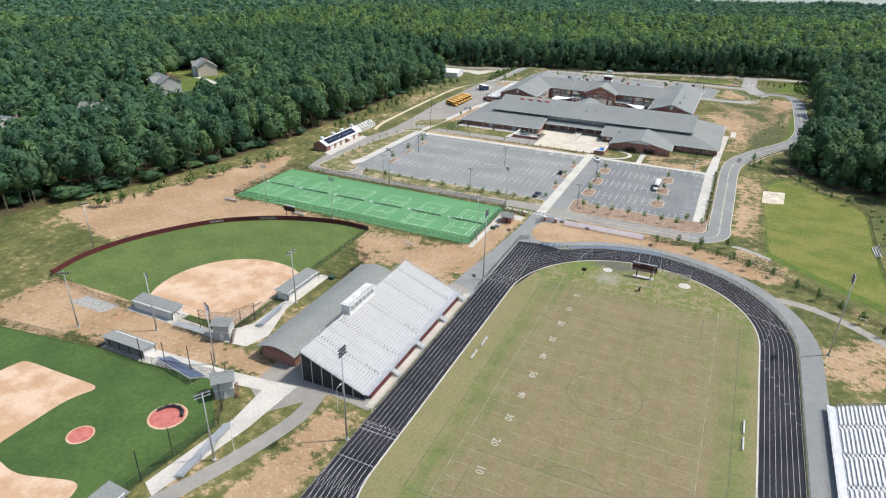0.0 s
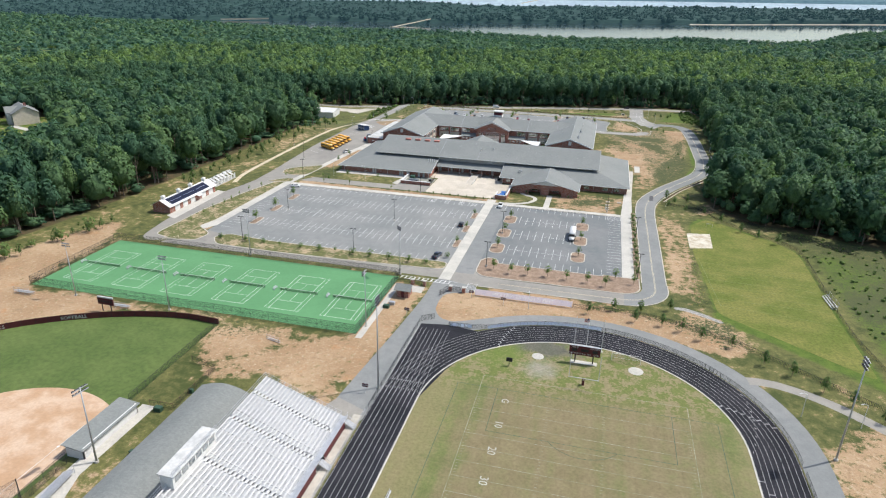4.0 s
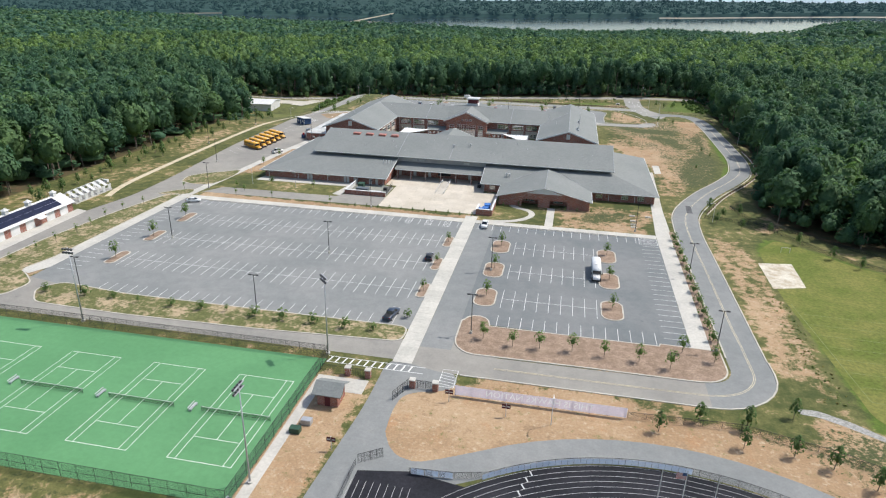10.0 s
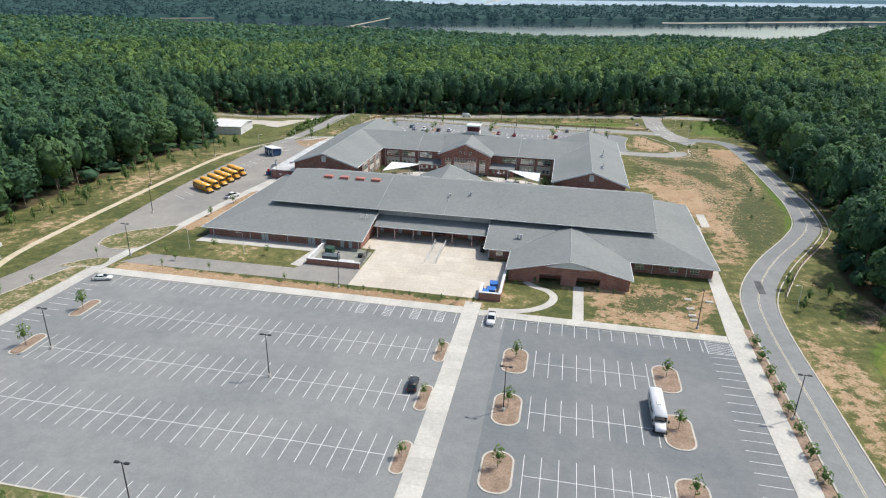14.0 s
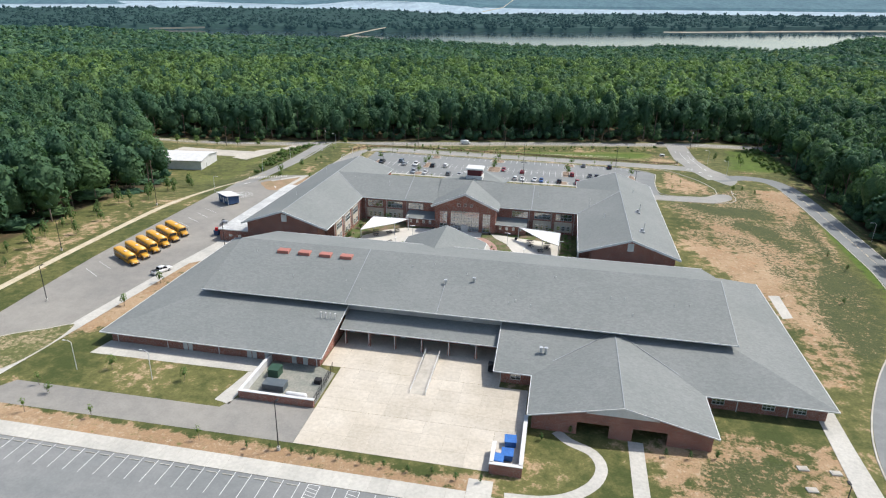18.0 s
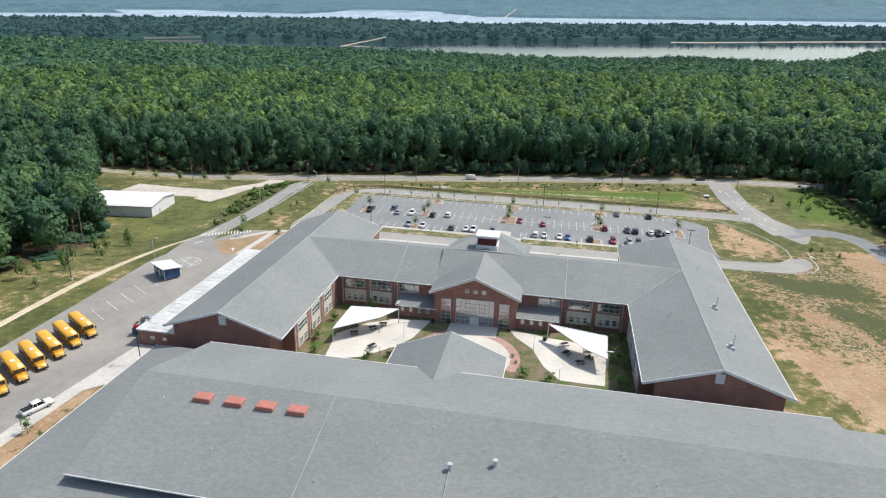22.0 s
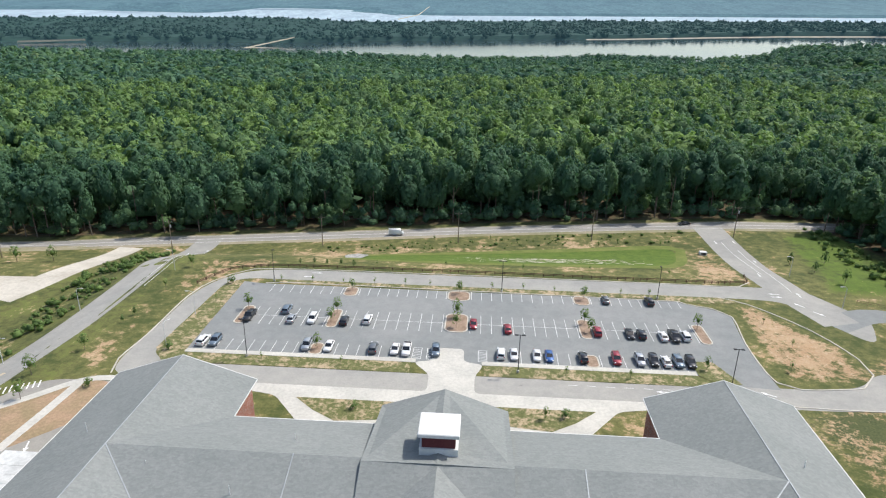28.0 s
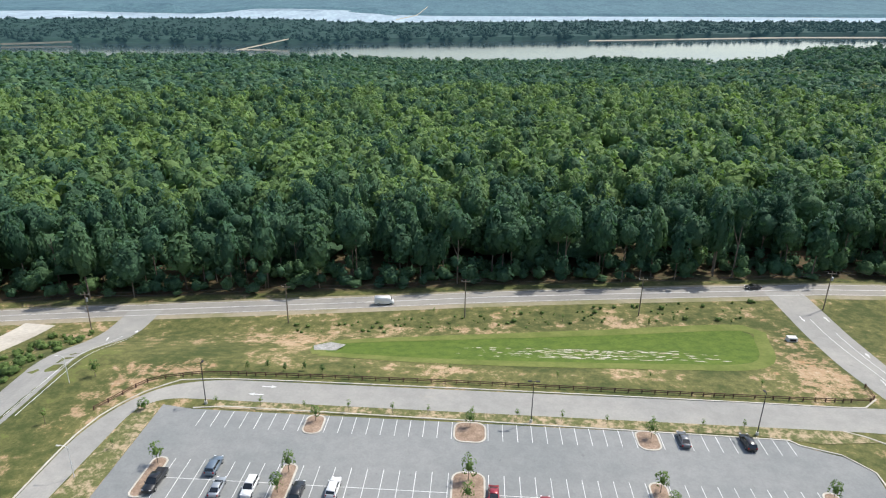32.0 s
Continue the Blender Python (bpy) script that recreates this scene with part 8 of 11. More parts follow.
def wheels(f, xs, half, r=0.33):
    for x in xs:
        for s in (-1, 1):
            w_ = part("wheel", WHEEL, None, f)
            w_.matrix_local = pose(x, s * half, r) @ Matrix.Diagonal((r / 0.33, 1, r / 0.33, 1))
            part("rim", HUB, None, w_)


def section(x, w, z0, z1, sh=0.12):
    """Cross-section of a body: rounded sides."""
    return [(x, -w * 0.92, z0), (x, -w, z0 + 0.18), (x, -w, z1 - sh), (x, -w * 0.90, z1), (x, w * 0.90, z1), (x, w, z1 - sh), (x, w, z0 + 0.18), (x, w * 0.92, z0)]


SHAPES = {
    "sedan": dict(L=4.7, w=0.90, hood=0.95, belt=1.00, top=1.45, body=[(-2.35, 0.62, 0.85), (-2.2, 0.86, 0.98), (-1.2, 0.90, 1.02), (0.7, 0.90, 0.98), (1.9, 0.88, 0.88), (2.28, 0.78, 0.72)], cabin=[(-1.85, 0.78, 1.0), (-1.05, 0.66, 1.43), (0.15, 0.66, 1.46), (1.15, 0.78, 0.98)]),
    "suv": dict(L=4.7, w=0.94, hood=1.1, belt=1.15, top=1.72, body=[(-2.35, 0.80, 1.0), (-2.25, 0.92, 1.12), (-1.2, 0.94, 1.14), (0.8, 0.94, 1.10), (1.9, 0.90, 1.02), (2.3, 0.80, 0.85)], cabin=[(-2.25, 0.82, 1.12), (-1.95, 0.72, 1.68), (0.2, 0.72, 1.73), (1.1, 0.84, 1.08)]),
    "pickup": dict(L=5.7, w=0.98, hood=1.15, belt=1.2, top=1.88, body=[(-2.85, 0.94, 1.15), (-2.8, 0.98, 1.18), (-0.9, 0.98, 1.2), (1.1, 0.98, 1.18), (2.5, 0.94, 1.10), (2.85, 0.84, 0.95)], cabin=[(-1.05, 0.86, 1.18), (-0.85, 0.76, 1.84), (0.65, 0.76, 1.88), (1.5, 0.88, 1.16)]),
}


def car(kind, colour, x, y, turn, label, group="parked cars", lift=0.05):
    S = SHAPES[kind]
    f = thing({"pickup": "pickup_truck", "suv": "sport_utility_car", "sedan": "sedan_car"}[kind], label, {"pickup": "truck", "suv": "car", "sedan": "car"}[kind], group, at=pose(x, y, tz(x, y) + lift, 0, 0, turn))
    z0 = 0.28 if kind != "pickup" else 0.38
    key = kind + "_" + colour.name
    if key not in CAR_CACHE:
        body = smooth(Mesh().loft([section(a, w_, z0, z) for a, w_, z in S["body"]]).data("body"))
        body.materials.append(colour)
        cab = S["cabin"]
        (xa, wa, za), (xb, wb, zb), (xc, wc, zc), (xd, wd, zd) = cab
        glass = Mesh().loft([[(xa, -wa, za), (xa, wa, za), (xd, wd, zd), (xd, -wd, zd)], [(xb, -wb, zb - 0.04), (xb, wb, zb - 0.04), (xc, wc, zc - 0.04), (xc, -wc, zc - 0.04)]]).data("cabin_glass")
        glass.materials.append(M_CARGLASS)
        roof_ = smooth(Mesh().loft([[(xb - 0.06, -wb - 0.02, zb - 0.08), (xb - 0.06, wb + 0.02, zb - 0.08), (xc + 0.1, wc + 0.02, zc - 0.08), (xc + 0.1, -wc - 0.02, zc - 0.08)], [(xb + 0.02, -wb + 0.06, zb + 0.02), (xb + 0.02, wb - 0.06, zb + 0.02), (xc - 0.02, wc - 0.06, zc + 0.02), (xc - 0.02, -wc + 0.06, zc + 0.02)]]).data("roof"))
        roof_.materials.append(colour)
        pil = Mesh()
        for s in (-1, 1):
            pil.bar((xa, s * wa, za), (xb, s * wb, zb - 0.03), 0.09, 0.05).bar((xd, s * wd, zd), (xc, s * wc, zc - 0.03), 0.07, 0.05)
            xm = (xb + xc) / 2 - 0.1
            pil.bar((xm, s * (wa + 0.01), za), (xm, s * (wb + 0.01), zb - 0.03), 0.08, 0.04)
        pil = pil.data("cabin_frame")
        pil.materials.append(colour)
        CAR_CACHE[key] = (body, glass, roof_, pil)
    body, glass, roof_, pil = CAR_CACHE[key]
    part("body", body, None, f)
    part("cabin_glass", glass, None, f, "dark glass")
    part("roof", roof_, None, f)
    part("cabin_frame", pil, None, f)
    L = S["L"] / 2
    zl = S["hood"] - 0.22
    for s in (-1, 1):
        part("headlight", Mesh().box(L - 0.22, s * 0.66 - 0.16, zl - 0.09, L - 0.05, s * 0.66 + 0.16, zl + 0.07), M_HEAD, f)
        part("tail_light", Mesh().box(-L - 0.01, s * 0.74 - 0.12, zl - 0.1, -L + 0.14, s * 0.74 + 0.12, zl + 0.18), M_TAIL, f)
        part("mirror", Mesh().box(S["cabin"][3][0] - 0.35, s * (S["w"] + 0.08) - 0.09, S["belt"] - 0.02, S["cabin"][3][0] - 0.2, s * (S["w"] + 0.08) + 0.09, S["belt"] + 0.13), colour, f)
    if kind == "pickup":
        part("cargo_bed", Mesh().box(-2.7, -0.8, 0.85, -1.1, 0.8, 1.215), M_BLACK, f, "dark cargo bed")
    wheels(f, (-0.31 * S["L"], 0.30 * S["L"]), S["w"] - 0.1, 0.33 if kind == "sedan" else 0.38)
    return f


CAR_CACHE = {}


def bus(x, y, turn, length, colour, label, white=False):
    f = thing("school_bus", label, "bus", "" if white else "parked school buses", at=pose(x, y, 0.03, 0, 0, turn))
    b, hh = length / 2, 2.95
    hood = 1.9
    shell = Mesh().loft([[(xx, -1.2, 0.55), (xx, -1.2, hh - 0.35), (xx, -0.95, hh - 0.05), (xx, 0, hh + 0.05), (xx, 0.95, hh - 0.05), (xx, 1.2, hh - 0.35), (xx, 1.2, 0.55)] for xx in (-b, -b + 0.05, b - hood)])
    part("body", smooth(shell.data("body")), colour, f)
    part("bonnet", smooth(Mesh().loft([section(b - hood, 1.0, 0.5, 1.65, 0.2), section(b - 0.3, 0.92, 0.5, 1.45, 0.2), section(b, 0.82, 0.55, 1.2, 0.15)]).data("bonnet")), colour, f)
    part("windscreen", Mesh().box(b - hood, -1.05, 1.6, b - hood + 0.04, 1.05, 2.55), M_CARGLASS, f)
    n = int((length - 3.2) / 0.95)
    for s in (-1, 1):
        for k in range(n):
            xx = -b + 0.5 + k * 0.95
            part("window", Mesh().box(xx, s * 1.2 - 0.02, 1.75, xx + 0.78, s * 1.2 + 0.02, 2.4), M_CARGLASS, f)
        for z in (1.05, 1.45):
            part("rub_rail", Mesh().box(-b, s * 1.21 - 0.02, z, b - hood, s * 1.21 + 0.02, z + 0.08), M_BLACK if not white else M_GREY_PANEL, f)
        part("headlight", Mesh().box(b - 0.06, s * 0.6 - 0.15, 0.85, b + 0.02, s * 0.6 + 0.15, 1.1), M_HEAD, f)
        part("tail_light", Mesh().box(-b - 0.03, s * 0.9 - 0.12, 1.2, -b, s * 0.9 + 0.12, 1.5), M_TAIL, f)
        part("mirror", Mesh().box(b - hood + 0.3, s * 1.35 - 0.12, 1.6, b - hood + 0.4, s * 1.35 + 0.12, 2.2), M_BLACK, f)
    part("rear_window", Mesh().box(-b - 0.02, -0.9, 1.7, -b + 0.02, 0.9, 2.45), M_CARGLASS, f)
    part("roof_hatch", Mesh().box(-0.5, -0.4, hh + 0.03, 0.4, 0.4, hh + 0.14, 0.03), M_WHITE, f)
    part("bumper", Mesh().box(b - 0.05, -1.1, 0.45, b + 0.12, 1.1, 0.75).box(-b - 0.12, -1.15, 0.45, -b, 1.15, 0.75), M_BLACK, f)
    wheels(f, (-b * 0.5, b - 1.0), 1.05, 0.48)
    return f


for k in range(6):
    bus(-175.6 + 0.10 * k, 397.6 + k * 4.9, -31, 11.2, P_YELLOW, "yellow school bus parked at an angle in the bus lot")
bus(-25.0, 292.3, -90, 10.5, P_WHITE, "plain white bus parked across stalls", True)
car("pickup", P_WHITE, -161.3, 392.5, 68, "white pickup truck on the walk beside the buses", "")
car("pickup", P_WHITE, -58.6, 321.5, -88, "white pickup truck at the end of the drive", "")
car("pickup", P_DKBLUE, -71.2, 257.2, 80, "dark blue pickup truck in a corner stall", "")
car("suv", P_BLACK, -70.0, 291.8, 95, "black car beside a planted island", "")
car("sedan", P_WHITE, -158.5, 320.2, 20, "white sedan at the corner of the lot", "")

# rear lot, by rows: x, colour, kind
ROW_N = [(-44.5, P_GREY, "sedan"), (-32.6, P_BLACK, "suv")]
ROW_M = [(-138.0, 531.6, P_BLACK, "pickup"), (-129.6, 536.1, P_TEAL, "suv"), (-127.0, 531.0, P_SILVER, "sedan"), (-121.6, 531.3, P_WHITE, "suv"), (-113.4, 531.0, P_BLACK, "suv"), (-107.6, 532.3, P_WHITE, "suv"), (-80.7, 532.3, P_RED, "sedan"), (-72.1, 530.6, P_RED, "sedan"), (-49.9, 531.2, P_RED, "suv"), (-42.0, 530.6, P_BLACK, "sedan"), (-39.2, 530.6, P_BLACK, "suv"), (-34.0, 530.2, P_WHITE, "sedan"), (-31.3, 530.3, P_BLACK, "pickup"), (-28.5, 530.8, P_WHITE, "suv")]
ROW_S = [(-144.4, P_WHITE, "suv"), (-141.5, P_TEAL, "suv"), (-119.6, P_SILVER, "suv"), (-114.3, P_WHITE, "sedan"), (-103.8, P_GREY, "suv"), (-98.7, P_WHITE, "sedan"), (-96.0, P_WHITE, "pickup"), (-89.2, P_TEAL, "suv"), (-74.1, P_WHITE, "suv"), (-71.1, P_WHITE, "sedan"), (-65.8, P_WHITE, "sedan"), (-63.0, P_BLUE, "sedan"), (-55.3, P_BLACK, "suv"), (-47.7, P_RED, "suv"), (-42.4, P_SILVER, "suv"), (-39.3, P_BLACK, "suv"), (-36.5, P_WHITE, "sedan"), (-33.8, P_TEAL, "suv"), (-31.0, P_BLACK, "suv")]
WORD = {"sedan": "sedan", "suv": "sport utility car", "pickup": "pickup truck"}
cname = lambda m_: m_.name.replace("_car_paint", "").replace("_", " ")
for i, (x, c, k) in enumerate(ROW_N):
    car(k, c, x, 550.2, 90 + (i * 37) % 5 - 2, cname(c) + " " + WORD[k] + " in the north row of stalls")
for i, (x, y, c, k) in enumerate(ROW_M):
    car(k, c, x, y, (90 if i % 3 else -90) + (i * 37) % 5 - 2, cname(c) + " " + WORD[k] + " in the middle row of stalls")
for i, (x, c, k) in enumerate(ROW_S):
    car(k, c, x, 518.0, (-90 if i % 4 else 90) + (i * 37) % 5 - 2, cname(c) + " " + WORD[k] + " in the row before the school")
car("sedan", P_BLACK, 1.0, 632.6, 184, "black car driving on the highway", "")
vn = thing("delivery_van", "white delivery van on the highway", "van", at=pose(-112, 620.6, tz(-112, 620.6) + 0.06, 0, 0, 6))
part("body", smooth(Mesh().loft([section(-2.9, 0.98, 0.4, 2.5, 0.25), section(1.6, 0.98, 0.4, 2.5, 0.25), section(2.2, 0.95, 0.4, 1.5, 0.2), section(2.9, 0.85, 0.45, 1.1, 0.15)]).data("body")), P_WHITE, vn)
part("windscreen", Mesh().quad((1.68, -0.85, 2.3), (1.68, 0.85, 2.3), (2.22, 0.88, 1.52), (2.22, -0.88, 1.52)), M_CARGLASS, vn)
wheels(vn, (-1.8, 1.9), 0.9, 0.38)
# ---- animal barn with solar panels, greenhouse ----
sbn = thing("solar_barn", "long brick barn with a white roof, solar panels and cupolas", "building")
part("wall", wall_ring(Mesh(), [(-198.3, 268.5), (-190.2, 268.5), (-190.2, 302), (-198.3, 302)], 0, 3.2), M_BRICK, sbn)
for y in (268.5, 301.8):
    part("gable_wall", Mesh().loft([[(-198.3, y, 3.1), (-190.2, y, 3.1), (-194.25, y, 5.3)], [(-198.3, y + 0.2, 3.1), (-190.2, y + 0.2, 3.1), (-194.25, y + 0.2, 5.3)]]), M_BRICK, sbn)
part("roof_west", Mesh().slab([(-199.0, 267.8, 3.0), (-194.25, 267.8, 5.6), (-194.25, 302.7, 5.6), (-199.0, 302.7, 3.0)], 0.15), M_WHITE, sbn)
part("roof_east", Mesh().slab([(-189.5, 302.7, 3.0), (-194.25, 302.7, 5.6), (-194.25, 267.8, 5.6), (-189.5, 267.8, 3.0)], 0.15), M_WHITE, sbn)
for i in range(16):
    for j in range(2):
        y, u0 = 270.5 + i * 1.72, 0.14 + j * 0.36
        p = lambda u, yy: (-194.25 + 4.75 * u, yy, 5.6 - 2.6 * u + 0.1)
        part("solar_panel", Mesh().slab([p(u0, y + 1.66), p(u0, y), p(u0 + 0.34, y), p(u0 + 0.34, y + 1.66)], 0.05), M_SOLAR, sbn, "dark blue solar panel")
for y in (270.5, 281, 289.5, 299.5):
    c = part("cupola", Mesh().box(-194.9, y - 0.65, 5.0, -193.6, y + 0.65, 6.6), M_WHITE, sbn)
    part("cap", Mesh().loft([[(-195.15, y - 0.9, 6.6), (-193.35, y - 0.9, 6.6), (-193.35, y + 0.9, 6.6), (-195.15, y + 0.9, 6.6)], [(-194.3, y - 0.05, 7.3), (-194.2, y - 0.05, 7.3), (-194.2, y + 0.05, 7.3), (-194.3, y + 0.05, 7.3)]]), M_WHITE, c)
for y in (272, 277.5, 283, 291, 296.5):
    part("roller_door", Mesh().box(-190.2, y, 0, -190.1, y + 3.2, 2.8), M_WHITE, sbn, "white roller door")
part("porch_roof", Mesh().slab([(-190.2, 286.6, 3.0), (-188.2, 286.6, 2.5), (-188.2, 289.8, 2.5), (-190.2, 289.8, 3.0)], 0.12), M_WHITE, sbn)
pave("barn_apron", [(-190.2, 266), (-185, 264), (-186, 303), (-190.2, 304)], 0.035, M_CONCRETE, "concrete apron before the barn", "pavement")
gh = thing("greenhouse", "small glazed greenhouse with a white frame", "greenhouse")
fr, cx = Mesh(), -197.0
for k in range(13):
    y = 308 + k * 1.45
    for s in (-1, 1):
        fr.bar((cx + s * 3.0, y, 0), (cx + s * 3.0, y, 2.2), 0.09, 0.09).bar((cx + s * 3.0, y, 2.2), (cx, y, 3.9), 0.09, 0.09)
for s in (-1, 1):
    for z, xx in ((2.2, 3.0), (1.1, 3.0), (3.05, 1.5)):
        fr.bar((cx + s * xx, 308, z), (cx + s * xx, 325.4, z), 0.09, 0.09)
fr.bar((cx, 308, 3.9), (cx, 325.4, 3.9), 0.1, 0.1)
part("frame", fr, M_WHITE, gh)
for k in range(12):
    y = 308.05 + k * 1.45
    for s in (-1, 1):
        part("pane", Mesh().quad((cx + s * 3.0, y, 0.1), (cx + s * 3.0, y + 1.35, 0.1), (cx + s * 3.0, y + 1.35, 2.15), (cx + s * 3.0, y, 2.15)), M_MEMBRANE, gh) if k % 2 else part("pane", Mesh().quad((cx + s * 2.95, y, 2.2), (cx + s * 2.95, y + 1.35, 2.2), (cx, y + 1.35, 3.85), (cx, y, 3.85)), M_MEMBRANE, gh)
part("plinth", Mesh().box(cx - 3.2, 307.8, 0, cx + 3.2, 325.6, 0.3), M_CONCRETE, gh)
for x, y in ((-203, 330), (-202, 333)):
    c = thing("storage_bin", "pale storage bin on the grass", "bin", at=pose(x, y, 0))
    part("bin", Mesh().box(-0.9, -0.6, 0, 0.9, 0.6, 1.0, 0.08), M_MEMBRANE, c)
f = thing("road_barrier", "yellow swing barrier across the lane", "barrier", at=pose(-171.5, 244, 0))
part("bar", Mesh().bar((-3, -3.5, 0.9), (1.5, 1.5, 0.9), 0.12, 0.12).bar((-3, -3.5, 0.5), (1.5, 1.5, 0.5), 0.08, 0.08), M_PAINT_YELLOW, f)
part("post", Mesh().box(-3.1, -3.6, 0, -2.9, -3.4, 1.1).box(1.4, 1.4, 0, 1.6, 1.6, 1.1), M_PAINT_YELLOW, f)

# ---- bus lot: isle, markings, little blue house ----
f = thing("planting_island", "grassy kerbed island at the bus lot entrance", "planting island", "parking lot islands")
bi = curve_points([(-176, 341), (-177.5, 347), (-174, 353), (-167, 358), (-162.8, 361), (-161.5, 352), (-163.5, 341.5), (-170, 339), (-176, 341)], 2)
part("kerb", kerb(bi[:-1], True, 0.3, 0.15), M_KERB, f)
part("bed", face_up(Mesh().sheet(bi[:-1], 0.13).data("bed")), M_VERGE, f)
f2 = thing("planting_island", "small grassy kerbed island beside the bus drive", "planting island", "parking lot islands")
bi2 = curve_points([(-176, 325), (-171, 331), (-166, 333), (-165, 328), (-170, 325.5), (-176, 325)], 2)
part("kerb", kerb(bi2[:-1], True, 0.3, 0.15), M_KERB, f2)
part("bed", face_up(Mesh().sheet(bi2[:-1], 0.13).data("bed")), M_VERGE, f2)
bl = Mesh()
for k in range(16):
    x, y = -181.5 + 0.25 * k, 389 + k * 5.25
    if y < 476:
        line_quads(bl, (x - 1.5, y + 1.0), (x + 5.0, y - 3.0), 0.12, 0.05)
for k in range(10):
    d = 1 - ((k - 4.5) / 5) ** 2
    line_quads(bl, (-176 - 3.6 * math.sqrt(d), 463 + k * 0.8), (-176 + 3.6 * math.sqrt(d), 463 + k * 0.8), 0.12, 0.05)
line_path(bl, arc(-176, 466.6, 4.2, 0, 350, 24), 0.12, 0.05, True)
for k in range(16):
    line_quads(bl, (-184 + k * 0.9, 489 + k * 0.5), (-185 + k * 0.9, 491.5 + k * 0.5), 0.3, 0.05)
structure("bus_lot_lines", face_up(bl.data("bus_lot_lines")), M_PAINT, "white bus stall lines and hatching", "line marking")
th = thing("tiny_house", "small navy blue house with a white roof standing in the lot", "house", at=pose(-175.2, 456.0, 0.03, 0, 0, -33))
part("wall", wall_ring(Mesh(), [(-3.3, -2.2), (3.3, -2.2), (3.3, 2.2), (-3.3, 2.2)], 0.4, 3.2, 0.15), M_NAVY, th)
part("roof", Mesh().slab([(-3.9, -2.9, 3.9), (3.9, -2.9, 3.9), (3.9, 2.9, 3.2), (-3.9, 2.9, 3.2)], 0.18), M_WHITE, th)
part("chassis", Mesh().box(-3.2, -1.6, 0.0, 3.2, 1.6, 0.4), M_BLACK, th)
for x in (-2.4, 1.6):
    window(th, (x, -2.2, 1.4), (1, 0), 0.9, 1.2, 1, 2)
part("door", Mesh().box(-0.5, -2.26, 0.4, 0.4, -2.2, 2.5), M_WHITE, th)
for s in (-3.3, 3.3):
    part("corner_trim", Mesh().box(s - 0.08, -2.28, 0.4, s + 0.08, -2.18, 3.3), M_WHITE, th)
pave("garden_plot", fillet([(-177.5, 485), (-169, 475), (-164, 476.5), (-155, 487), (-153, 499), (-162.5, 500.5)], 3), 0.05, mottled("bare_brown_soil", (0.33, 0.225, 0.145), (0.25, 0.19, 0.11), 0.2, 1.5, 0.95, grain=0.15), "bare clay plot beside the exit drive", "planting bed")
structure("walk_plot", strip([(-164.5, 476.5), (-163.6, 488), (-163, 499.5)], 2.0, 0.07, 2), M_CONCRETE, "concrete walk through the bare plot", "walkway")
structure("walk_plot_cross", strip([(-178.5, 484.5), (-170, 492.5), (-162.5, 500), (-154, 501.5)], 2.0, 0.075, 2), M_CONCRETE, "concrete walk along the drive", "walkway")

# ---- rear lot: stalls, islands ----
s3 = Mesh()
for a, b in ((-138, -118), (-113, -88.5), (-81.5, -53.5), (-48.5, -24.5)):
    stall_rows(s3, a, b, 550.2, 2.6, 0.055, False)
for a, b in ((-137.5, -118.5), (-114.2, -88.5), (-81.5, -54.5), (-50.5, -25.5)):
    stall_rows(s3, a, b, 533.2, 4.9, 0.055)
for a, b in ((-146, -119.5), (-115.2, -97), (-75, -55.5), (-51.2, -29.5)):
    stall_rows(s3, a, b, 517.6, 2.7, 0.055, False)
for x in (-94.5, -91.2, -79.3):
    hatch(s3, x, 515, x + 2.0, 520, 0.056)
for k in range(9):
    line_quads(s3, (-60 + k * 4, 507), (-58 + k * 4, 507), 0.12, 0.05)
structure("parking_lines_rear", face_up(s3.data("parking_lines_rear")), M_PAINT, "white stall lines of the rear lot", "line marking")
for b in ((-141.3, 528.2, -138.6, 538.2, 1.2), (-117.8, 528.2, -115.2, 538.2, 1.2), (-117.2, 547, -113.6, 552.8, 1.5), (-88, 546.8, -82, 552.8, 1.8), (-87.8, 528.6, -82.2, 538.4, 1.8), (-53.2, 547.2, -49, 552.8, 1.6), (-54, 528.2, -51, 538.2, 1.3), (-25, 528, -22.4, 538, 1.2), (-118.6, 514.8, -115.8, 520, 1.2), (-54.8, 514.8, -51.8, 520, 1.2)):
    island(*b)
for pts in ([(-141, 553.3), (-135, 554.3), (-24, 552.2), (-22.5, 550.8), (-16, 548.5), (-12.4, 544), (-14.3, 530), (-14.8, 520), (-14.2, 512), (-10, 509.6), (2, 510.8)], [(-158.6, 503), (-160.2, 509), (-159.4, 521), (-159.2, 543), (-156.2, 553.6), (-150.2, 561.2), (-140, 564.2), (-90, 564.8), (-30, 564.6), (-3, 564.6), (1, 568)], [(2, 510.8), (4, 511.4), (9, 517), (9.5, 524), (5, 538), (-5, 552), (-12, 556)], [(-20, 503), (6, 503), (14.5, 509), (15, 517), (16, 524)]):
    structure("kerb", kerb(curve_points(pts, 4), False, 0.3, 0.14), M_KERB, "pale concrete kerb of the rear drive", "kerb")
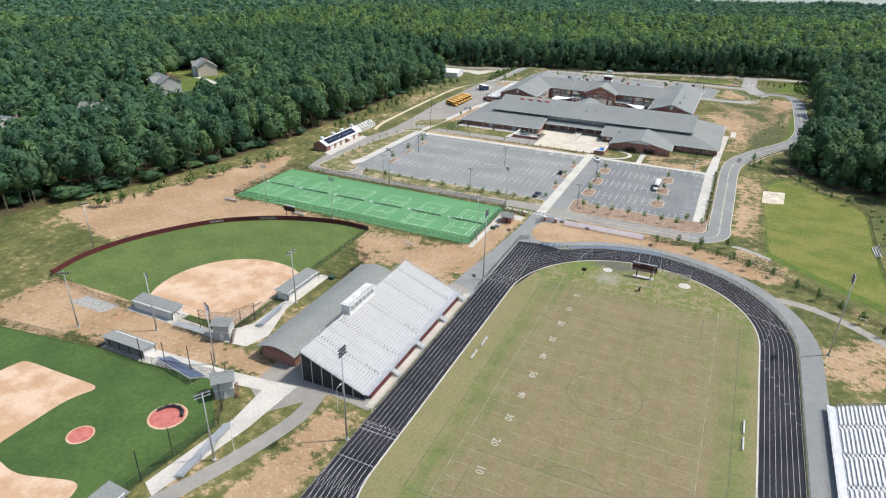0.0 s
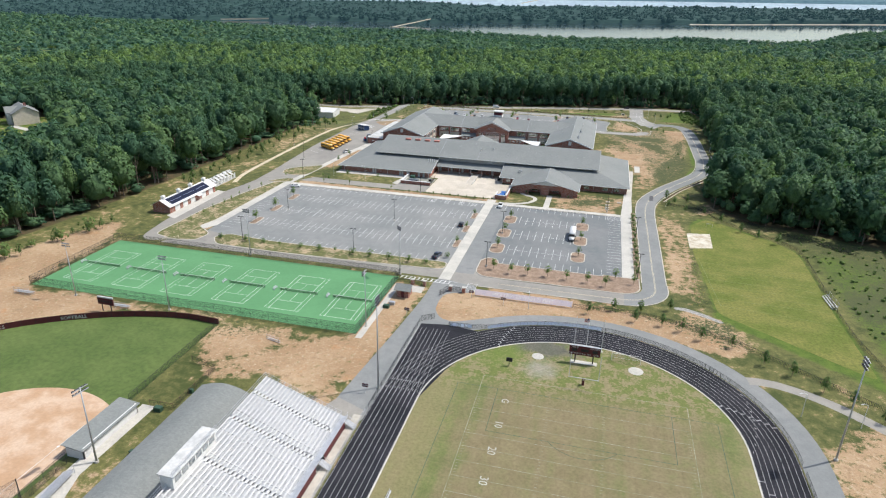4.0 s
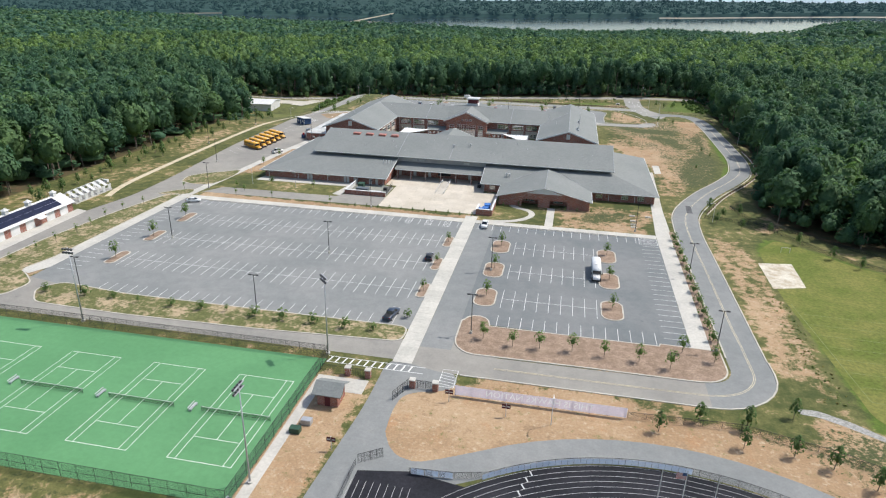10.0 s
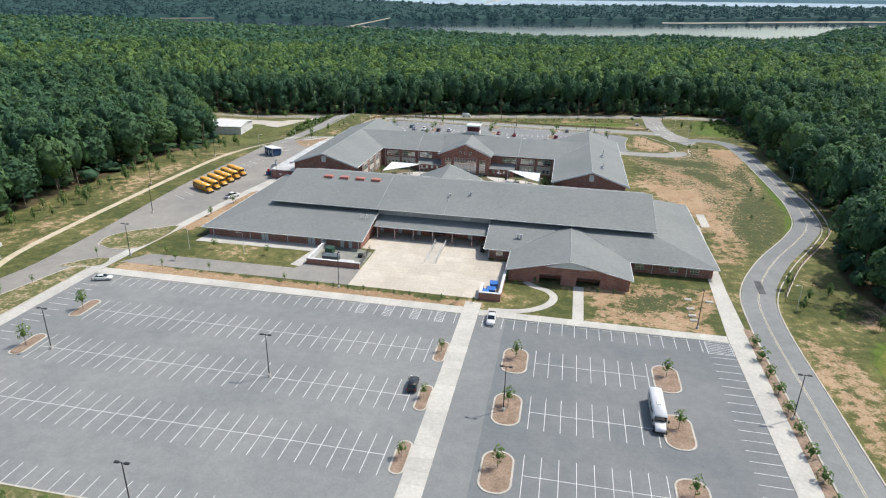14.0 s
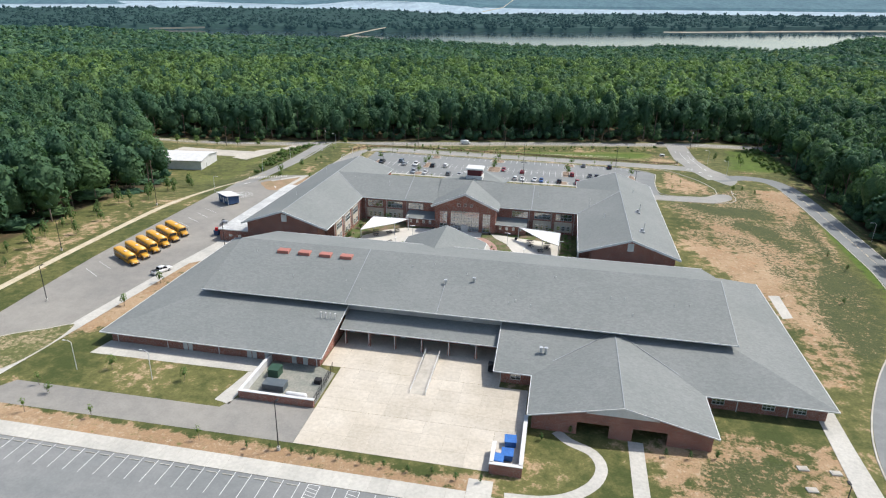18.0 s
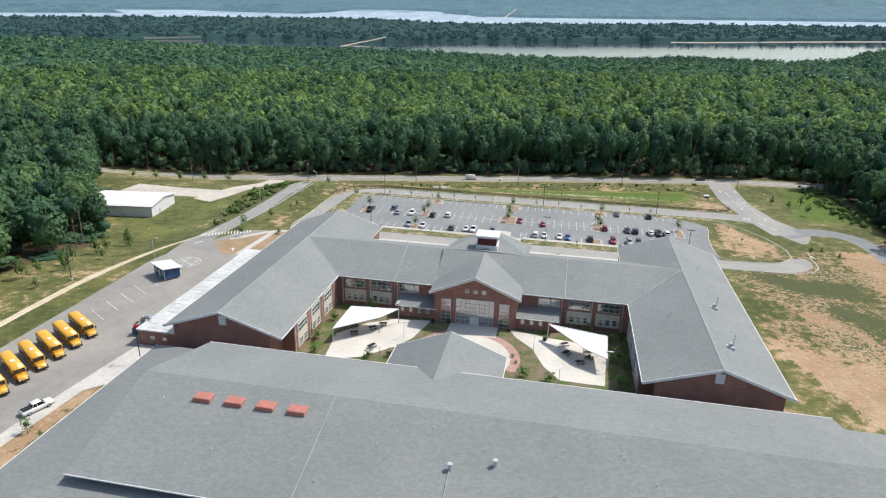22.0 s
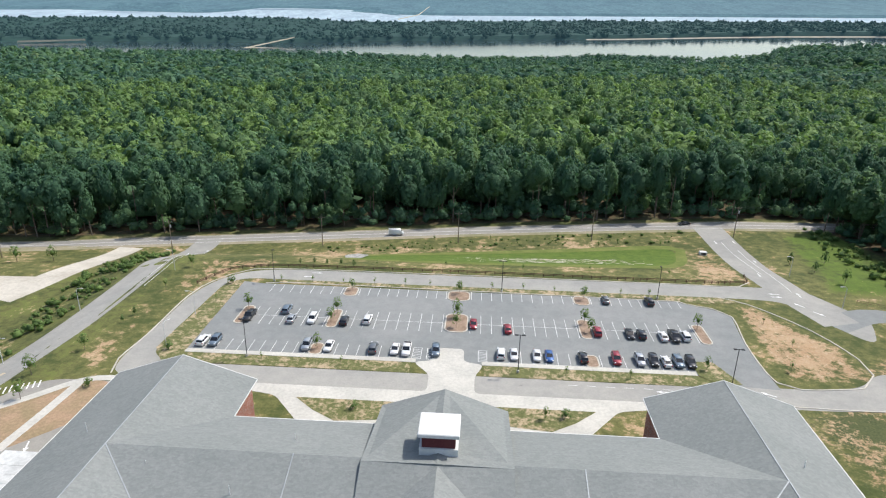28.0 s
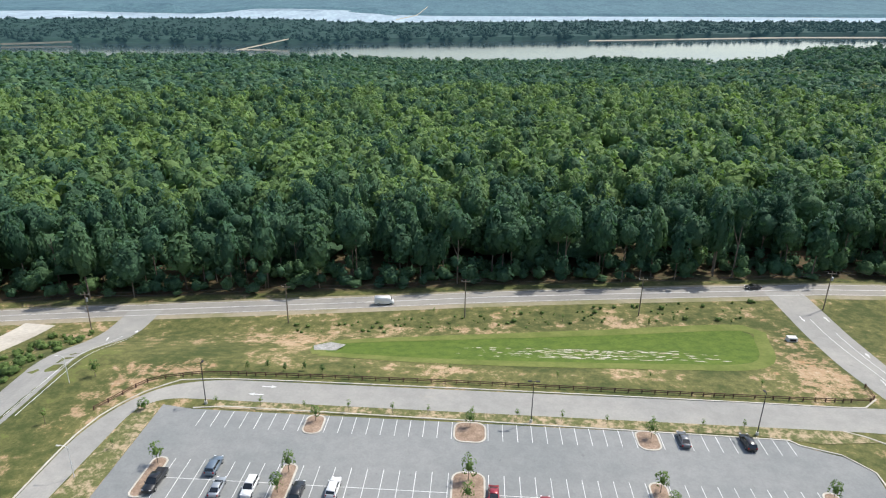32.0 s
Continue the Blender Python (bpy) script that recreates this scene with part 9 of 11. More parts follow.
for poly in ([(-150.8, 509.4), (-146.2, 508.9), (-94.5, 508.9), (-94.5, 513.3), (-147, 513.2), (-147.6, 552.5), (-149.5, 554.5), (-152, 553), (-154.2, 514.5)], [(-78, 508.9), (-26, 508.9), (-31, 513.3), (-78, 513.3)], [(-116.5, 497.6), (-112, 493.5), (-107, 490.3), (-97, 491.5), (-95, 497.6)], [(-77, 497.6), (-75, 491.5), (-65, 490.3), (-60, 493.5), (-55.5, 497.6)], [(-138, 553.6), (-30, 553.2), (-18, 551.5), (-6, 553), (-12, 556), (-136, 556.3)], [(-30.5, 513.3), (-26, 509.2), (-22, 510.5), (-25.5, 519.5), (-30.5, 519.5)]):
    pave("verge", poly, 0.095, M_VERGE, "patchy grass and clay verge", "verge")

# guard rail of timber along the north drive
gr = thing("timber_fence", "long low brown timber rail fence along the drive", "fence")
gpts = curve_points([(-160.2, 551), (-154.5, 561.5), (-148, 564.4), (-138, 566), (-90.7, 566.6), (-29.4, 566.2), (-5, 566.4), (0.5, 568), (1.5, 573)], 2.6)
pm = Mesh().box(-0.1, -0.1, -0.1, 0.1, 0.1, 1.0).data("post")
pm.materials.append(M_BROWN)
for p, q in zip(gpts, gpts[1:] + [gpts[-1]]):
    ob = part("post", pm, None, gr)
    ob.location = (*p, tz(*p))
    if p != q:
        for z in (0.45, 0.85):
            part("rail", Mesh().bar((*p, tz(*p) + z), (*q, tz(*q) + z), 0.06, 0.18), M_BROWN, gr)

# storm basin
pave("basin_gravel", [(-124, 583), (-119, 585), (-117, 588), (-121, 589), (-125, 587)], tz(-121, 585) + 0.05, M_RIPRAP, "grey stone apron of the storm basin", "pavement")
bx = random.Random(4)
bm_ = Mesh()
for k in range(230):
    x, y = bx.triangular(-92, -22, -58), bx.choice((584.5, 586.5, 588.5, 590)) + bx.uniform(-0.8, 0.8)
    r = bx.uniform(0.12, 0.5)
    bm_.sheet([(x + r * 2.6 * math.cos(a) * bx.uniform(0.6, 1.3), y + r * 0.30 * math.sin(a) * bx.uniform(0.6, 1.3)) for a in [6.283 * j / 9 for j in range(9)]], tz(x, y + 0.4) + 0.10 + 0.002 * (k % 19))
tagged(part("basin_silt", face_up(bm_.data("basin_silt")), M_SAND), "dry pale silt patches in the basin", "silt", kind="stuff")
structure("basin_berm", strip(curve_points(BASIN + BASIN[:1], 3), 3.6, 0.06, 3), mottled("berm_grass", (0.105, 0.135, 0.028), (0.15, 0.17, 0.045), 0.15, 1.0, 0.95, grain=0.12), "mown yellow-green berm round the basin", "ground")
ib = thing("drain_inlet", "white concrete drain inlet box", "inlet", at=pose(-2.2, 599, tz(-2.2, 599)))
part("box", Mesh().box(-1.2, -0.8, 0, 1.2, 0.8, 1.2, 0.05), M_WHITE, ib)
# black plate on the closed box stands in for the shaded hole
part("opening", Mesh().box(-0.8, -0.84, 0.3, 0.8, -0.8, 0.9), M_BLACK, ib)

# ---- power line ----
POLES = [(-250, 590), (-193, 602), (-138, 608), (-87.5, 612), (-38, 613.5), (15, 618), (75, 627)]
tops = []
for x, y in POLES:
    z = tz(x, y)
    f = thing("utility_pole", "wooden power pole beside the highway", "utility pole", "power poles", at=pose(x, y, z))
    part("pole", Mesh().tube((0, 0, -0.3), (0, 0, 12), 0.17, 0.11), M_WOODEN, f)
    part("cross_arm", Mesh().box(-1.2, -0.06, 11.2, 1.2, 0.06, 11.35), M_WOODEN, f)
    for s in (-1.1, 0, 1.1):
        part("insulator", Mesh().tube((s, 0, 11.35), (s, 0, 11.6), 0.05, 0.07), M_GALV, f)
    if x in (-193, 15):
        part("transformer", Mesh().tube((0.4, 0, 9.2), (0.4, 0, 10.2), 0.28, n=12), M_GALV, f, "grey pole transformer")
    tops.append((x, y, z))
for s, h in ((-1.1, 11.6), (1.1, 11.6), (0, 9.0)):
    m = Mesh()
    for (xa, ya, za), (xb, yb, zb) in zip(tops, tops[1:]):
        for k in range(8):
            u, v = k / 8, (k + 1) / 8
            sag = lambda t: -1.0 * 4 * t * (1 - t)
            m.tube((xa + (xb - xa) * u + s * 0.1, ya + (yb - ya) * u + s, za + (zb - za) * u + h + sag(u)), (xa + (xb - xa) * v + s * 0.1, ya + (yb - ya) * v + s, za + (zb - za) * v + h + sag(v)), 0.035, n=4)
    tagged(part("power_cable", m, M_BLACK), "sagging power cable between wooden poles", "cable", "power cables")
hm = Mesh()
HW = curve_points(HIGHWAY[1:-1], 8)
for off in (-3.6, -0.12, 0.12, 3.6):
    for a, b in zip(HW, HW[1:]):
        d = Vector((b[0] - a[0], b[1] - a[1])).normalized()
        n_ = Vector((-d.y, d.x)) * off
        s_ = Vector((-d.y, d.x)) * 0.07
        za, zb = tz(*a) + 0.09, tz(*b) + 0.09
        hm.quad((a[0] + n_.x - s_.x, a[1] + n_.y - s_.y, za), (b[0] + n_.x - s_.x, b[1] + n_.y - s_.y, zb), (b[0] + n_.x + s_.x, b[1] + n_.y + s_.y, zb), (a[0] + n_.x + s_.x, a[1] + n_.y + s_.y, za))
for x, pts in ((0, [(-174.5, 548), (-175, 575), (-178, 597)]), (0, [(-177, 548), (-177.4, 575), (-181, 597)]), (0, [(8, 576), (8.6, 612)]), (0, [(11, 562), (10.4, 580), (11.5, 604)])):
    for a, b in zip(curve_points(pts, 4), curve_points(pts, 4)[1:]):
        hm.quad((a[0] - 0.07, a[1], tz(*a) + 0.09), (a[0] + 0.07, a[1], tz(*a) + 0.09), (b[0] + 0.07, b[1], tz(*b) + 0.09), (b[0] - 0.07, b[1], tz(*b) + 0.09))
structure("highway_lines", face_up(hm.data("highway_lines")), M_PAINT, "white and worn lane lines of the highway and exits", "line marking")


def arrow(x, y, turn, name="road_arrow"):
    m = Mesh().sheet([(-0.15, -1.6), (0.15, -1.6), (0.15, 0.4), (-0.15, 0.4)], 0).sheet([(-0.5, 0.4), (0.5, 0.4), (0, 1.6)], 0)
    ob = part(name, face_up(m.data(name)), M_PAINT)
    ob.matrix_world = pose(x, y, tz(x, y) + 0.11, 0, 0, turn)
    tagged(ob, "white painted road arrow", "line marking", "road arrows", "structure")


for x, y, t in ((5, 560, 90), (5, 558, -90), (9, 553, 40), (12, 548, 220), (12, 560, 0), (7, 575, 180), (12, 590, 0), (13, 612, 0), (6.5, 612, 180), (-179, 600, 8), (-182.5, 592, 188), (-130, 559, 90), (-128, 562, -90), (-40, 506, 90), (-18, 507, 60), (-183, 485, 150), (-168, 480, 30), (-160, 478, 200), (16, 520, 20)):
    arrow(x, y, t)

# ---- depot across the swale ----
dz_ = tz(-240, 528)
dp = thing("depot_building", "long low white metal depot building", "building", at=pose(-243, 531, dz_, 0, 0, 8))
part("wall", wall_ring(Mesh(), [(-15, -10), (15, -10), (15, 10), (-15, 10)], -0.8, 4.6, 0.25), M_WHITE, dp)
part("roof", Mesh().slab([(-15.6, -10.6, 4.5), (15.6, -10.6, 4.5), (15.6, 0, 5.9), (-15.6, 0, 5.9)], 0.2).slab([(-15.6, 0, 5.9), (15.6, 0, 5.9), (15.6, 10.6, 4.5), (-15.6, 10.6, 4.5)], 0.2), M_WHITE, dp, "white standing-seam roof")
for s in (-15.1, 15.1):
    part("gable_wall", Mesh().loft([[(s - 0.1, -10, 4.5), (s - 0.1, 10, 4.5), (s - 0.1, 0, 5.7)], [(s + 0.1, -10, 4.5), (s + 0.1, 10, 4.5), (s + 0.1, 0, 5.7)]]), M_WHITE, dp)
part("door", Mesh().box(15, -4, 0, 15.1, -3, 2.1), M_GREY_PANEL, dp)
for k in range(16):
    part("roof_seam", Mesh().bar((-15 + k * 2, -10.6, 4.55), (-15 + k * 2, 0, 5.95), 0.05, 0.05), M_WHITE, dp)

# ---- retaining wall and rail on the winding drive ----
rwp = curve_points([(13.5, 352), (23.5, 374), (36.5, 396), (43.8, 412), (47.2, 436), (47.6, 456)], 3)
rw_ = thing("retaining_wall", "tan block retaining wall with a dark guard rail", "wall")
for p, q in zip(rwp, rwp[1:]):
    part("wall_panel", Mesh().bar((*p, -1.75), (*q, -1.75), 0.5, 3.9), M_TAN, rw_)
    part("guard_rail", Mesh().bar((*p, 0.75), (*q, 0.75), 0.08, 0.35), M_BROWN, rw_)
    part("rail_post", Mesh().box(p[0] - 0.1, p[1] - 0.1, 0, p[0] + 0.1, p[1] + 0.1, 0.95), M_BROWN, rw_)
fence([(47.6, 456), (48, 500), (47, 535), (40, 549), (26, 556)], 1.1, "low brown timber guard fence along the drive", every=2.5, material=M_BROWN, wire="none", rails=(0.5, 0.95))
fence([(12, 348), (22, 346), (34, 342), (48, 330), (62, 318), (80, 304)], 1.2, "low dark wire fence at the edge of the woods")
# ---- practice field ----
pave("practice_field", fillet([(22.5, 240), (57.6, 212), (57.4, 248), (58.6, 275), (59.2, 294), (58.4, 303.4), (52.2, 311.6), (45.4, 316), (38, 325), (30, 332), (22.5, 322), (20.4, 290)], 3), 0.022, mottled("mown_turf", (0.098, 0.128, 0.020), (0.165, 0.166, 0.042), 0.08, 1.2, 0.95, grain=0.25), "mown yellow-green turf of the practice field", "grass field")
pl = Mesh()
line_path(pl, [(21.5, 286), (24, 246), (57, 242)], 0.14, 0.05)
for k in range(7):
    line_quads(pl, (22.5 + k * 0.3, 281 - k * 5), (57, 280 - k * 5), 0.12, 0.05)
structure("practice_lines", face_up(pl.data("practice_lines")), mottled("faint_turf_paint", (0.20, 0.23, 0.10), (0.15, 0.18, 0.06), 0.3, 2.0, 0.9, grain=0.15), "faint white lines on the practice field", "line marking")
pave("sand_pit", [(20.0, 311.4), (29.2, 313.0), (28.2, 297), (19.6, 294.4)], 0.05, M_SAND, "pale sand pit on the practice field", "ground")
pave("drain_swale", fillet([(9.5, 240.6), (13, 240.8), (18, 238.4), (23.5, 234.2), (22.4, 233.3), (17, 236.6), (12.5, 238.8), (9.5, 239)], 1), 0.04, M_RIPRAP, "grey stone drain channel", "ground")
small_stand(57.4, 258, -88, 9, 3, "small aluminium bleacher by the practice field")
fence([(22.5, 361), (27.8, 346.3), (33.5, 335), (40.5, 324.5), (46, 317.5), (53, 313), (59.6, 304.6), (60.4, 295), (59.6, 275), (58.4, 248), (58.6, 234), (62, 205)], 1.2, "black chain-link fence beside the practice field")
gl = thing("soccer_goal", "small portable training goal", "goal", at=pose(30, 322, 0))
part("goal_frame", Mesh().tube((-1.2, 0, 0), (-1.2, 0, 1.5), 0.05).tube((1.2, 0, 0), (1.2, 0, 1.5), 0.05).tube((-1.2, 0, 1.5), (1.2, 0, 1.5), 0.05), M_WHITE, gl)


# ---- houses among the western woods ----
def house(x, y, turn, w_, d_, wallm, label):
    z = tz(x, y)
    h = thing("house", label, "house", "houses in the woods", at=pose(x, y, z, 0, 0, turn) @ Matrix.Scale(1.25, 4))
    part("wall", wall_ring(Mesh(), [(-w_, -d_), (w_, -d_), (w_, d_), (-w_, d_)], -0.5, 6.0, 0.3), wallm, h)
    part("roof", Mesh().slab([(-w_ - 0.6, -d_ - 0.6, 5.9), (w_ + 0.6, -d_ - 0.6, 5.9), (w_ + 0.6, 0, 9.6), (-w_ - 0.6, 0, 9.6)], 0.25).slab([(-w_ - 0.6, 0, 9.6), (w_ + 0.6, 0, 9.6), (w_ + 0.6, d_ + 0.6, 5.9), (-w_ - 0.6, d_ + 0.6, 5.9)], 0.25), M_SHINGLE, h)
    for s in (-1, 1):
        part("gable_wall", Mesh().loft([[(s * w_, -d_, 5.8), (s * w_, d_, 5.8), (s * w_, 0, 9.3)], [(s * (w_ - 0.2), -d_, 5.8), (s * (w_ - 0.2), d_, 5.8), (s * (w_ - 0.2), 0, 9.3)]]), wallm, h)
    g = Mesh().slab([(-2.8, -d_ - 2.2, 6.0), (0.3, -d_ - 2.2, 9.0), (0.3, -1.5, 9.0), (-2.8, -1.5, 6.0)], 0.2).slab([(3.4, -d_ - 2.2, 6.0), (3.4, -1.5, 6.0), (0.3, -1.5, 9.0), (0.3, -d_ - 2.2, 9.0)], 0.2)
    part("front_gable_roof", g, M_SHINGLE, h)
    part("front_gable_wall", Mesh().box(-2.5, -d_ - 1.8, -0.5, 3.1, -d_ + 0.2, 6.0).loft([[(-2.5, -d_ - 1.8, 6.0), (3.1, -d_ - 1.8, 6.0), (0.3, -d_ - 1.8, 8.6)], [(-2.5, -d_ - 1.5, 6.0), (3.1, -d_ - 1.5, 6.0), (0.3, -d_ - 1.5, 8.6)]]), M_WHITE, h)
    for xx in (-w_ + 1.2, w_ - 2.4):
        for zz in (1.0, 3.8):
            window(h, (xx, -d_, zz), (1, 0), 1.2, 1.5, 1, 2)
    window(h, (-0.4, -d_ - 1.8, 3.8), (1, 0), 1.4, 1.5, 2, 2)
    part("chimney", Mesh().box(w_ * 0.4, 0.5, 6, w_ * 0.4 + 1, 1.5, 10.6), M_BRICK, h)


for x, y, t, w_, d_, m_, lab in ((-375, 336, -20, 8.5, 6.0, M_GREY_PANEL, "grey-roofed two-storey house in a clearing"), (-394, 396, -35, 8, 6, M_TAN, "tan two-storey house among trees"), (-346, 256, 20, 6.5, 5, M_WHITE, "white gabled house among trees"), (-360, 213, 10, 6.5, 5, M_GREY_PANEL, "grey gabled house among trees"), (-272, 206, 0, 5, 3.5, M_WHITE, "small white house behind the trees"), (-339, 386, -25, 7, 5, M_GREY_PANEL, "grey gabled house among trees")):
    house(x, y, t, w_, d_, m_, lab)
structure("house_lane", strip([(-392, 384), (-362, 372), (-340, 352), (-335, 335)], 4, 0.05, 4), M_CONCRETE, "pale concrete lane between the houses", "road")
# ---- trees ----
PHI = (1 + 5 ** 0.5) / 2
ICO_V = [Vector(v).normalized() for v in ((-1, PHI, 0), (1, PHI, 0), (-1, -PHI, 0), (1, -PHI, 0), (0, -1, PHI), (0, 1, PHI), (0, -1, -PHI), (0, 1, -PHI), (PHI, 0, -1), (PHI, 0, 1), (-PHI, 0, -1), (-PHI, 0, 1))]
ICO_F = [(0, 11, 5), (0, 5, 1), (0, 1, 7), (0, 7, 10), (0, 10, 11), (1, 5, 9), (5, 11, 4), (11, 10, 2), (10, 7, 6), (7, 1, 8), (3, 9, 4), (3, 4, 2), (3, 2, 6), (3, 6, 8), (3, 8, 9), (4, 9, 5), (2, 4, 11), (6, 2, 10), (8, 6, 7), (9, 8, 1)]


def crown_template(seed, lobes, leaves, size, conic=0.0, core=0.66):
    """A unit crown (radius about 1): leaf sprays heaped into uneven boughs round a shaded core, with a ragged outline."""
    r = random.Random(seed)
    V, F, N = [], [], []
    if core:
        m = Matrix.Rotation(r.uniform(0, 6.28), 3, Vector((r.gauss(0, 1), r.gauss(0, 1), r.gauss(0, 1))).normalized())
        for v in ICO_V:
            p = (m @ v) * core * r.uniform(0.85, 1.12)
            k = 1 - conic * max(0.0, min(1.0, p.z * 0.5 + 0.5))
            V.append(Vector((p.x * k, p.y * k, p.z - 0.1)))
            N.append(p.normalized())
        F += list(ICO_F)
    boughs = []
    for k in range(lobes):
        u = (k + 0.5) / lobes
        z = 0.95 - 1.50 * u
        a = k * 2.399 + r.uniform(-0.5, 0.5)
        rad = math.sqrt(max(0.0, 1 - z * z)) * r.uniform(0.48, 0.72) * (1 - conic * (z * 0.5 + 0.5))
        boughs.append((Vector((rad * math.cos(a), rad * math.sin(a), z * 0.74)), r.uniform(0.30, 0.44) * (1 - 0.4 * conic * max(0, z))))
    for k in range(leaves):
        c, br = boughs[k % len(boughs)]
        d = Vector((r.gauss(0, 1), r.gauss(0, 1), r.gauss(0.45, 0.8))).normalized()
        d = (d + 0.55 * c.normalized()).normalized() if c.length > 0.05 else d
        p = c + d * br * r.uniform(0.75, 1.12)
        nrm = (0.9 * d + Vector((r.gauss(0, 0.22), r.gauss(0, 0.22), r.gauss(0.22, 0.22)))).normalized()
        t = nrm.orthogonal().normalized()
        t.rotate(Matrix.Rotation(r.uniform(0, 6.28), 3, nrm))
        b = nrm.cross(t)
        s = size * r.uniform(0.65, 1.3)
        i = len(V)
        V += [p + t * s, p - t * s * 0.6 + b * s * r.uniform(0.6, 1.0), p - t * s * 0.6 - b * s * r.uniform(0.6, 1.0)]
        F.append((i, i + 1, i + 2))
        N += [(0.55 * d + 0.5 * p.normalized() + 0.25 * nrm).normalized()] * 3
    return np.array([tuple(v) for v in V]), np.array(F), conic > 0.4, np.array([tuple(v) for v in N])


NEAR = [crown_template(k, (11, 14, 9, 15, 10, 13)[k], 270, 0.135, conic=(0.2, 0.5, 0.05, 0.55, 0.0, 0.45)[k], core=0.74) for k in range(6)]
MID = [crown_template(20 + k, (8, 7, 9, 10, 6)[k], 84, 0.185, conic=(0.0, 0.05, 0.2, 0.40, 0.0)[k], core=0.80) for k in range(5)]
FAR = [crown_template(40 + k, 5, 24, 0.28, conic=(0.0, 0.2, 0.0)[k], core=0.82) for k in range(3)]
DISTANT = [crown_template(50 + k, 4, 10, 0.5, core=0.85) for k in range(3)]


UNDER = [crown_template(60 + k, 1, 0, 0.1, core=0.9) for k in range(2)]


def plant(name, spots, templates, label, category="woods", material=None):
    """One mesh of crowns; spots: x, y, z of the ground, radius, height, tint."""
    spots = np.asarray(spots, float)
    which = NPR.integers(0, len(templates), len(spots))
    turn = NPR.uniform(0, 6.283, len(spots))
    VV, FF, TT, NN, base = [], [], [], [], 0
    for k, (tv, tf, tall, tn) in enumerate(templates):
        s = spots[which == k]
        if not len(s):
            continue
        a = turn[which == k]
        c, q = np.cos(a)[:, None], np.sin(a)[:, None]
        x = (tv[None, :, 0] * c - tv[None, :, 1] * q) * s[:, 3:4] + s[:, 0:1]
        y = (tv[None, :, 0] * q + tv[None, :, 1] * c) * s[:, 3:4] + s[:, 1:2]
        ch = s[:, 4:5] * 0.40 if tall else np.minimum(s[:, 3:4] * 1.2, s[:, 4:5] * 0.47)
        z = tv[None, :, 2] * ch + s[:, 2:3] + s[:, 4:5] - ch
        VV.append(np.stack([x, y, z], -1).reshape(-1, 3))
        NN.append(np.stack([tn[None, :, 0] * c - tn[None, :, 1] * q, tn[None, :, 0] * q + tn[None, :, 1] * c, tn[None, :, 2] + 0 * c], -1).reshape(-1, 3))
        off = base + (np.arange(len(s)) * len(tv))[:, None, None]
        FF.append((tf[None] + off).reshape(-1, 3))
        TT.append(np.repeat(s[:, 5], len(tv)))
        base += len(s) * len(tv)
    V, F, T = np.concatenate(VV), np.concatenate(FF), np.concatenate(TT)
    me = bpy.data.meshes.new(name)
    me.vertices.add(len(V))
    me.vertices.foreach_set("co", V.astype(np.float32).ravel())
    me.loops.add(F.size)
    me.loops.foreach_set("vertex_index", F.astype(np.int32).ravel())
    me.polygons.add(len(F))
    me.polygons.foreach_set("loop_start", np.arange(0, F.size, 3, dtype=np.int32))
    at = me.attributes.new("tint", "FLOAT", "POINT")
    at.data.foreach_set("value", T.astype(np.float32))
    me.polygons.foreach_set("use_smooth", np.ones(len(F), bool))
    me.update(calc_edges=True)
    me.normals_split_custom_set_from_vertices(np.concatenate(NN))
    me.materials.append(material or M_LEAF)
    return tagged(new(name, me), label, category, kind="stuff")


def trunks(name, spots, label):
    """Plain tapered trunks with a few limbs, all in one mesh."""
    m = Mesh()
    for x, y, z, r, h, t in spots:
        k = 0.10 + 0.007 * h
        lean = (RNG.uniform(-0.5, 0.5), RNG.uniform(-0.5, 0.5))
        m.tube((x, y, z - 0.3), (x + lean[0], y + lean[1], z + h * 0.62), k, k * 0.45, 5)
        for _ in range(2):
            a = RNG.uniform(0, 6.28)
            m.tube((x + lean[0] * 0.7, y + lean[1] * 0.7, z + h * RNG.uniform(0.36, 0.5)), (x + r * 0.6 * math.cos(a), y + r * 0.6 * math.sin(a), z + h * 0.62), k * 0.4, k * 0.15, 4)
    return tagged(part(name, m, M_BARK), label, "tree trunks", kind="stuff")


def scatter(poly, spacing, seed, keep):
    """Jittered grid of spots inside an outline, kept where keep(x, y) holds."""
    rng = np.random.default_rng(seed)
    P = np.array(poly)
    lo, hi = P.min(0), P.max(0)
    gx, gy = np.arange(lo[0], hi[0], spacing), np.arange(lo[1], hi[1], spacing * 0.87)
    X, Y = np.meshgrid(gx, gy)
    X = X + (np.arange(len(gy)) % 2)[:, None] * spacing / 2
    X, Y = (X + rng.uniform(-0.7, 0.7, X.shape) * spacing).ravel(), (Y + rng.uniform(-0.7, 0.7, Y.shape) * spacing).ravel()
    ok = in_poly(X, Y, poly) & keep(X, Y)
    return X[ok], Y[ok], rng


def in_view(x, y, margin=0):
    """Keeps the sector that lies round the grounds; the rest is far beyond the ridge."""
    ok = (x + 100 < 330 + 0.75 * np.maximum(0, y - 100)) & (-x - 100 < 330 + 1.7 * np.maximum(0, y - 100)) & (y > 100)
    for (cx, cy), r in CLEARINGS:
        ok &= np.hypot(x - cx, y - cy) > r + margin
    return ok


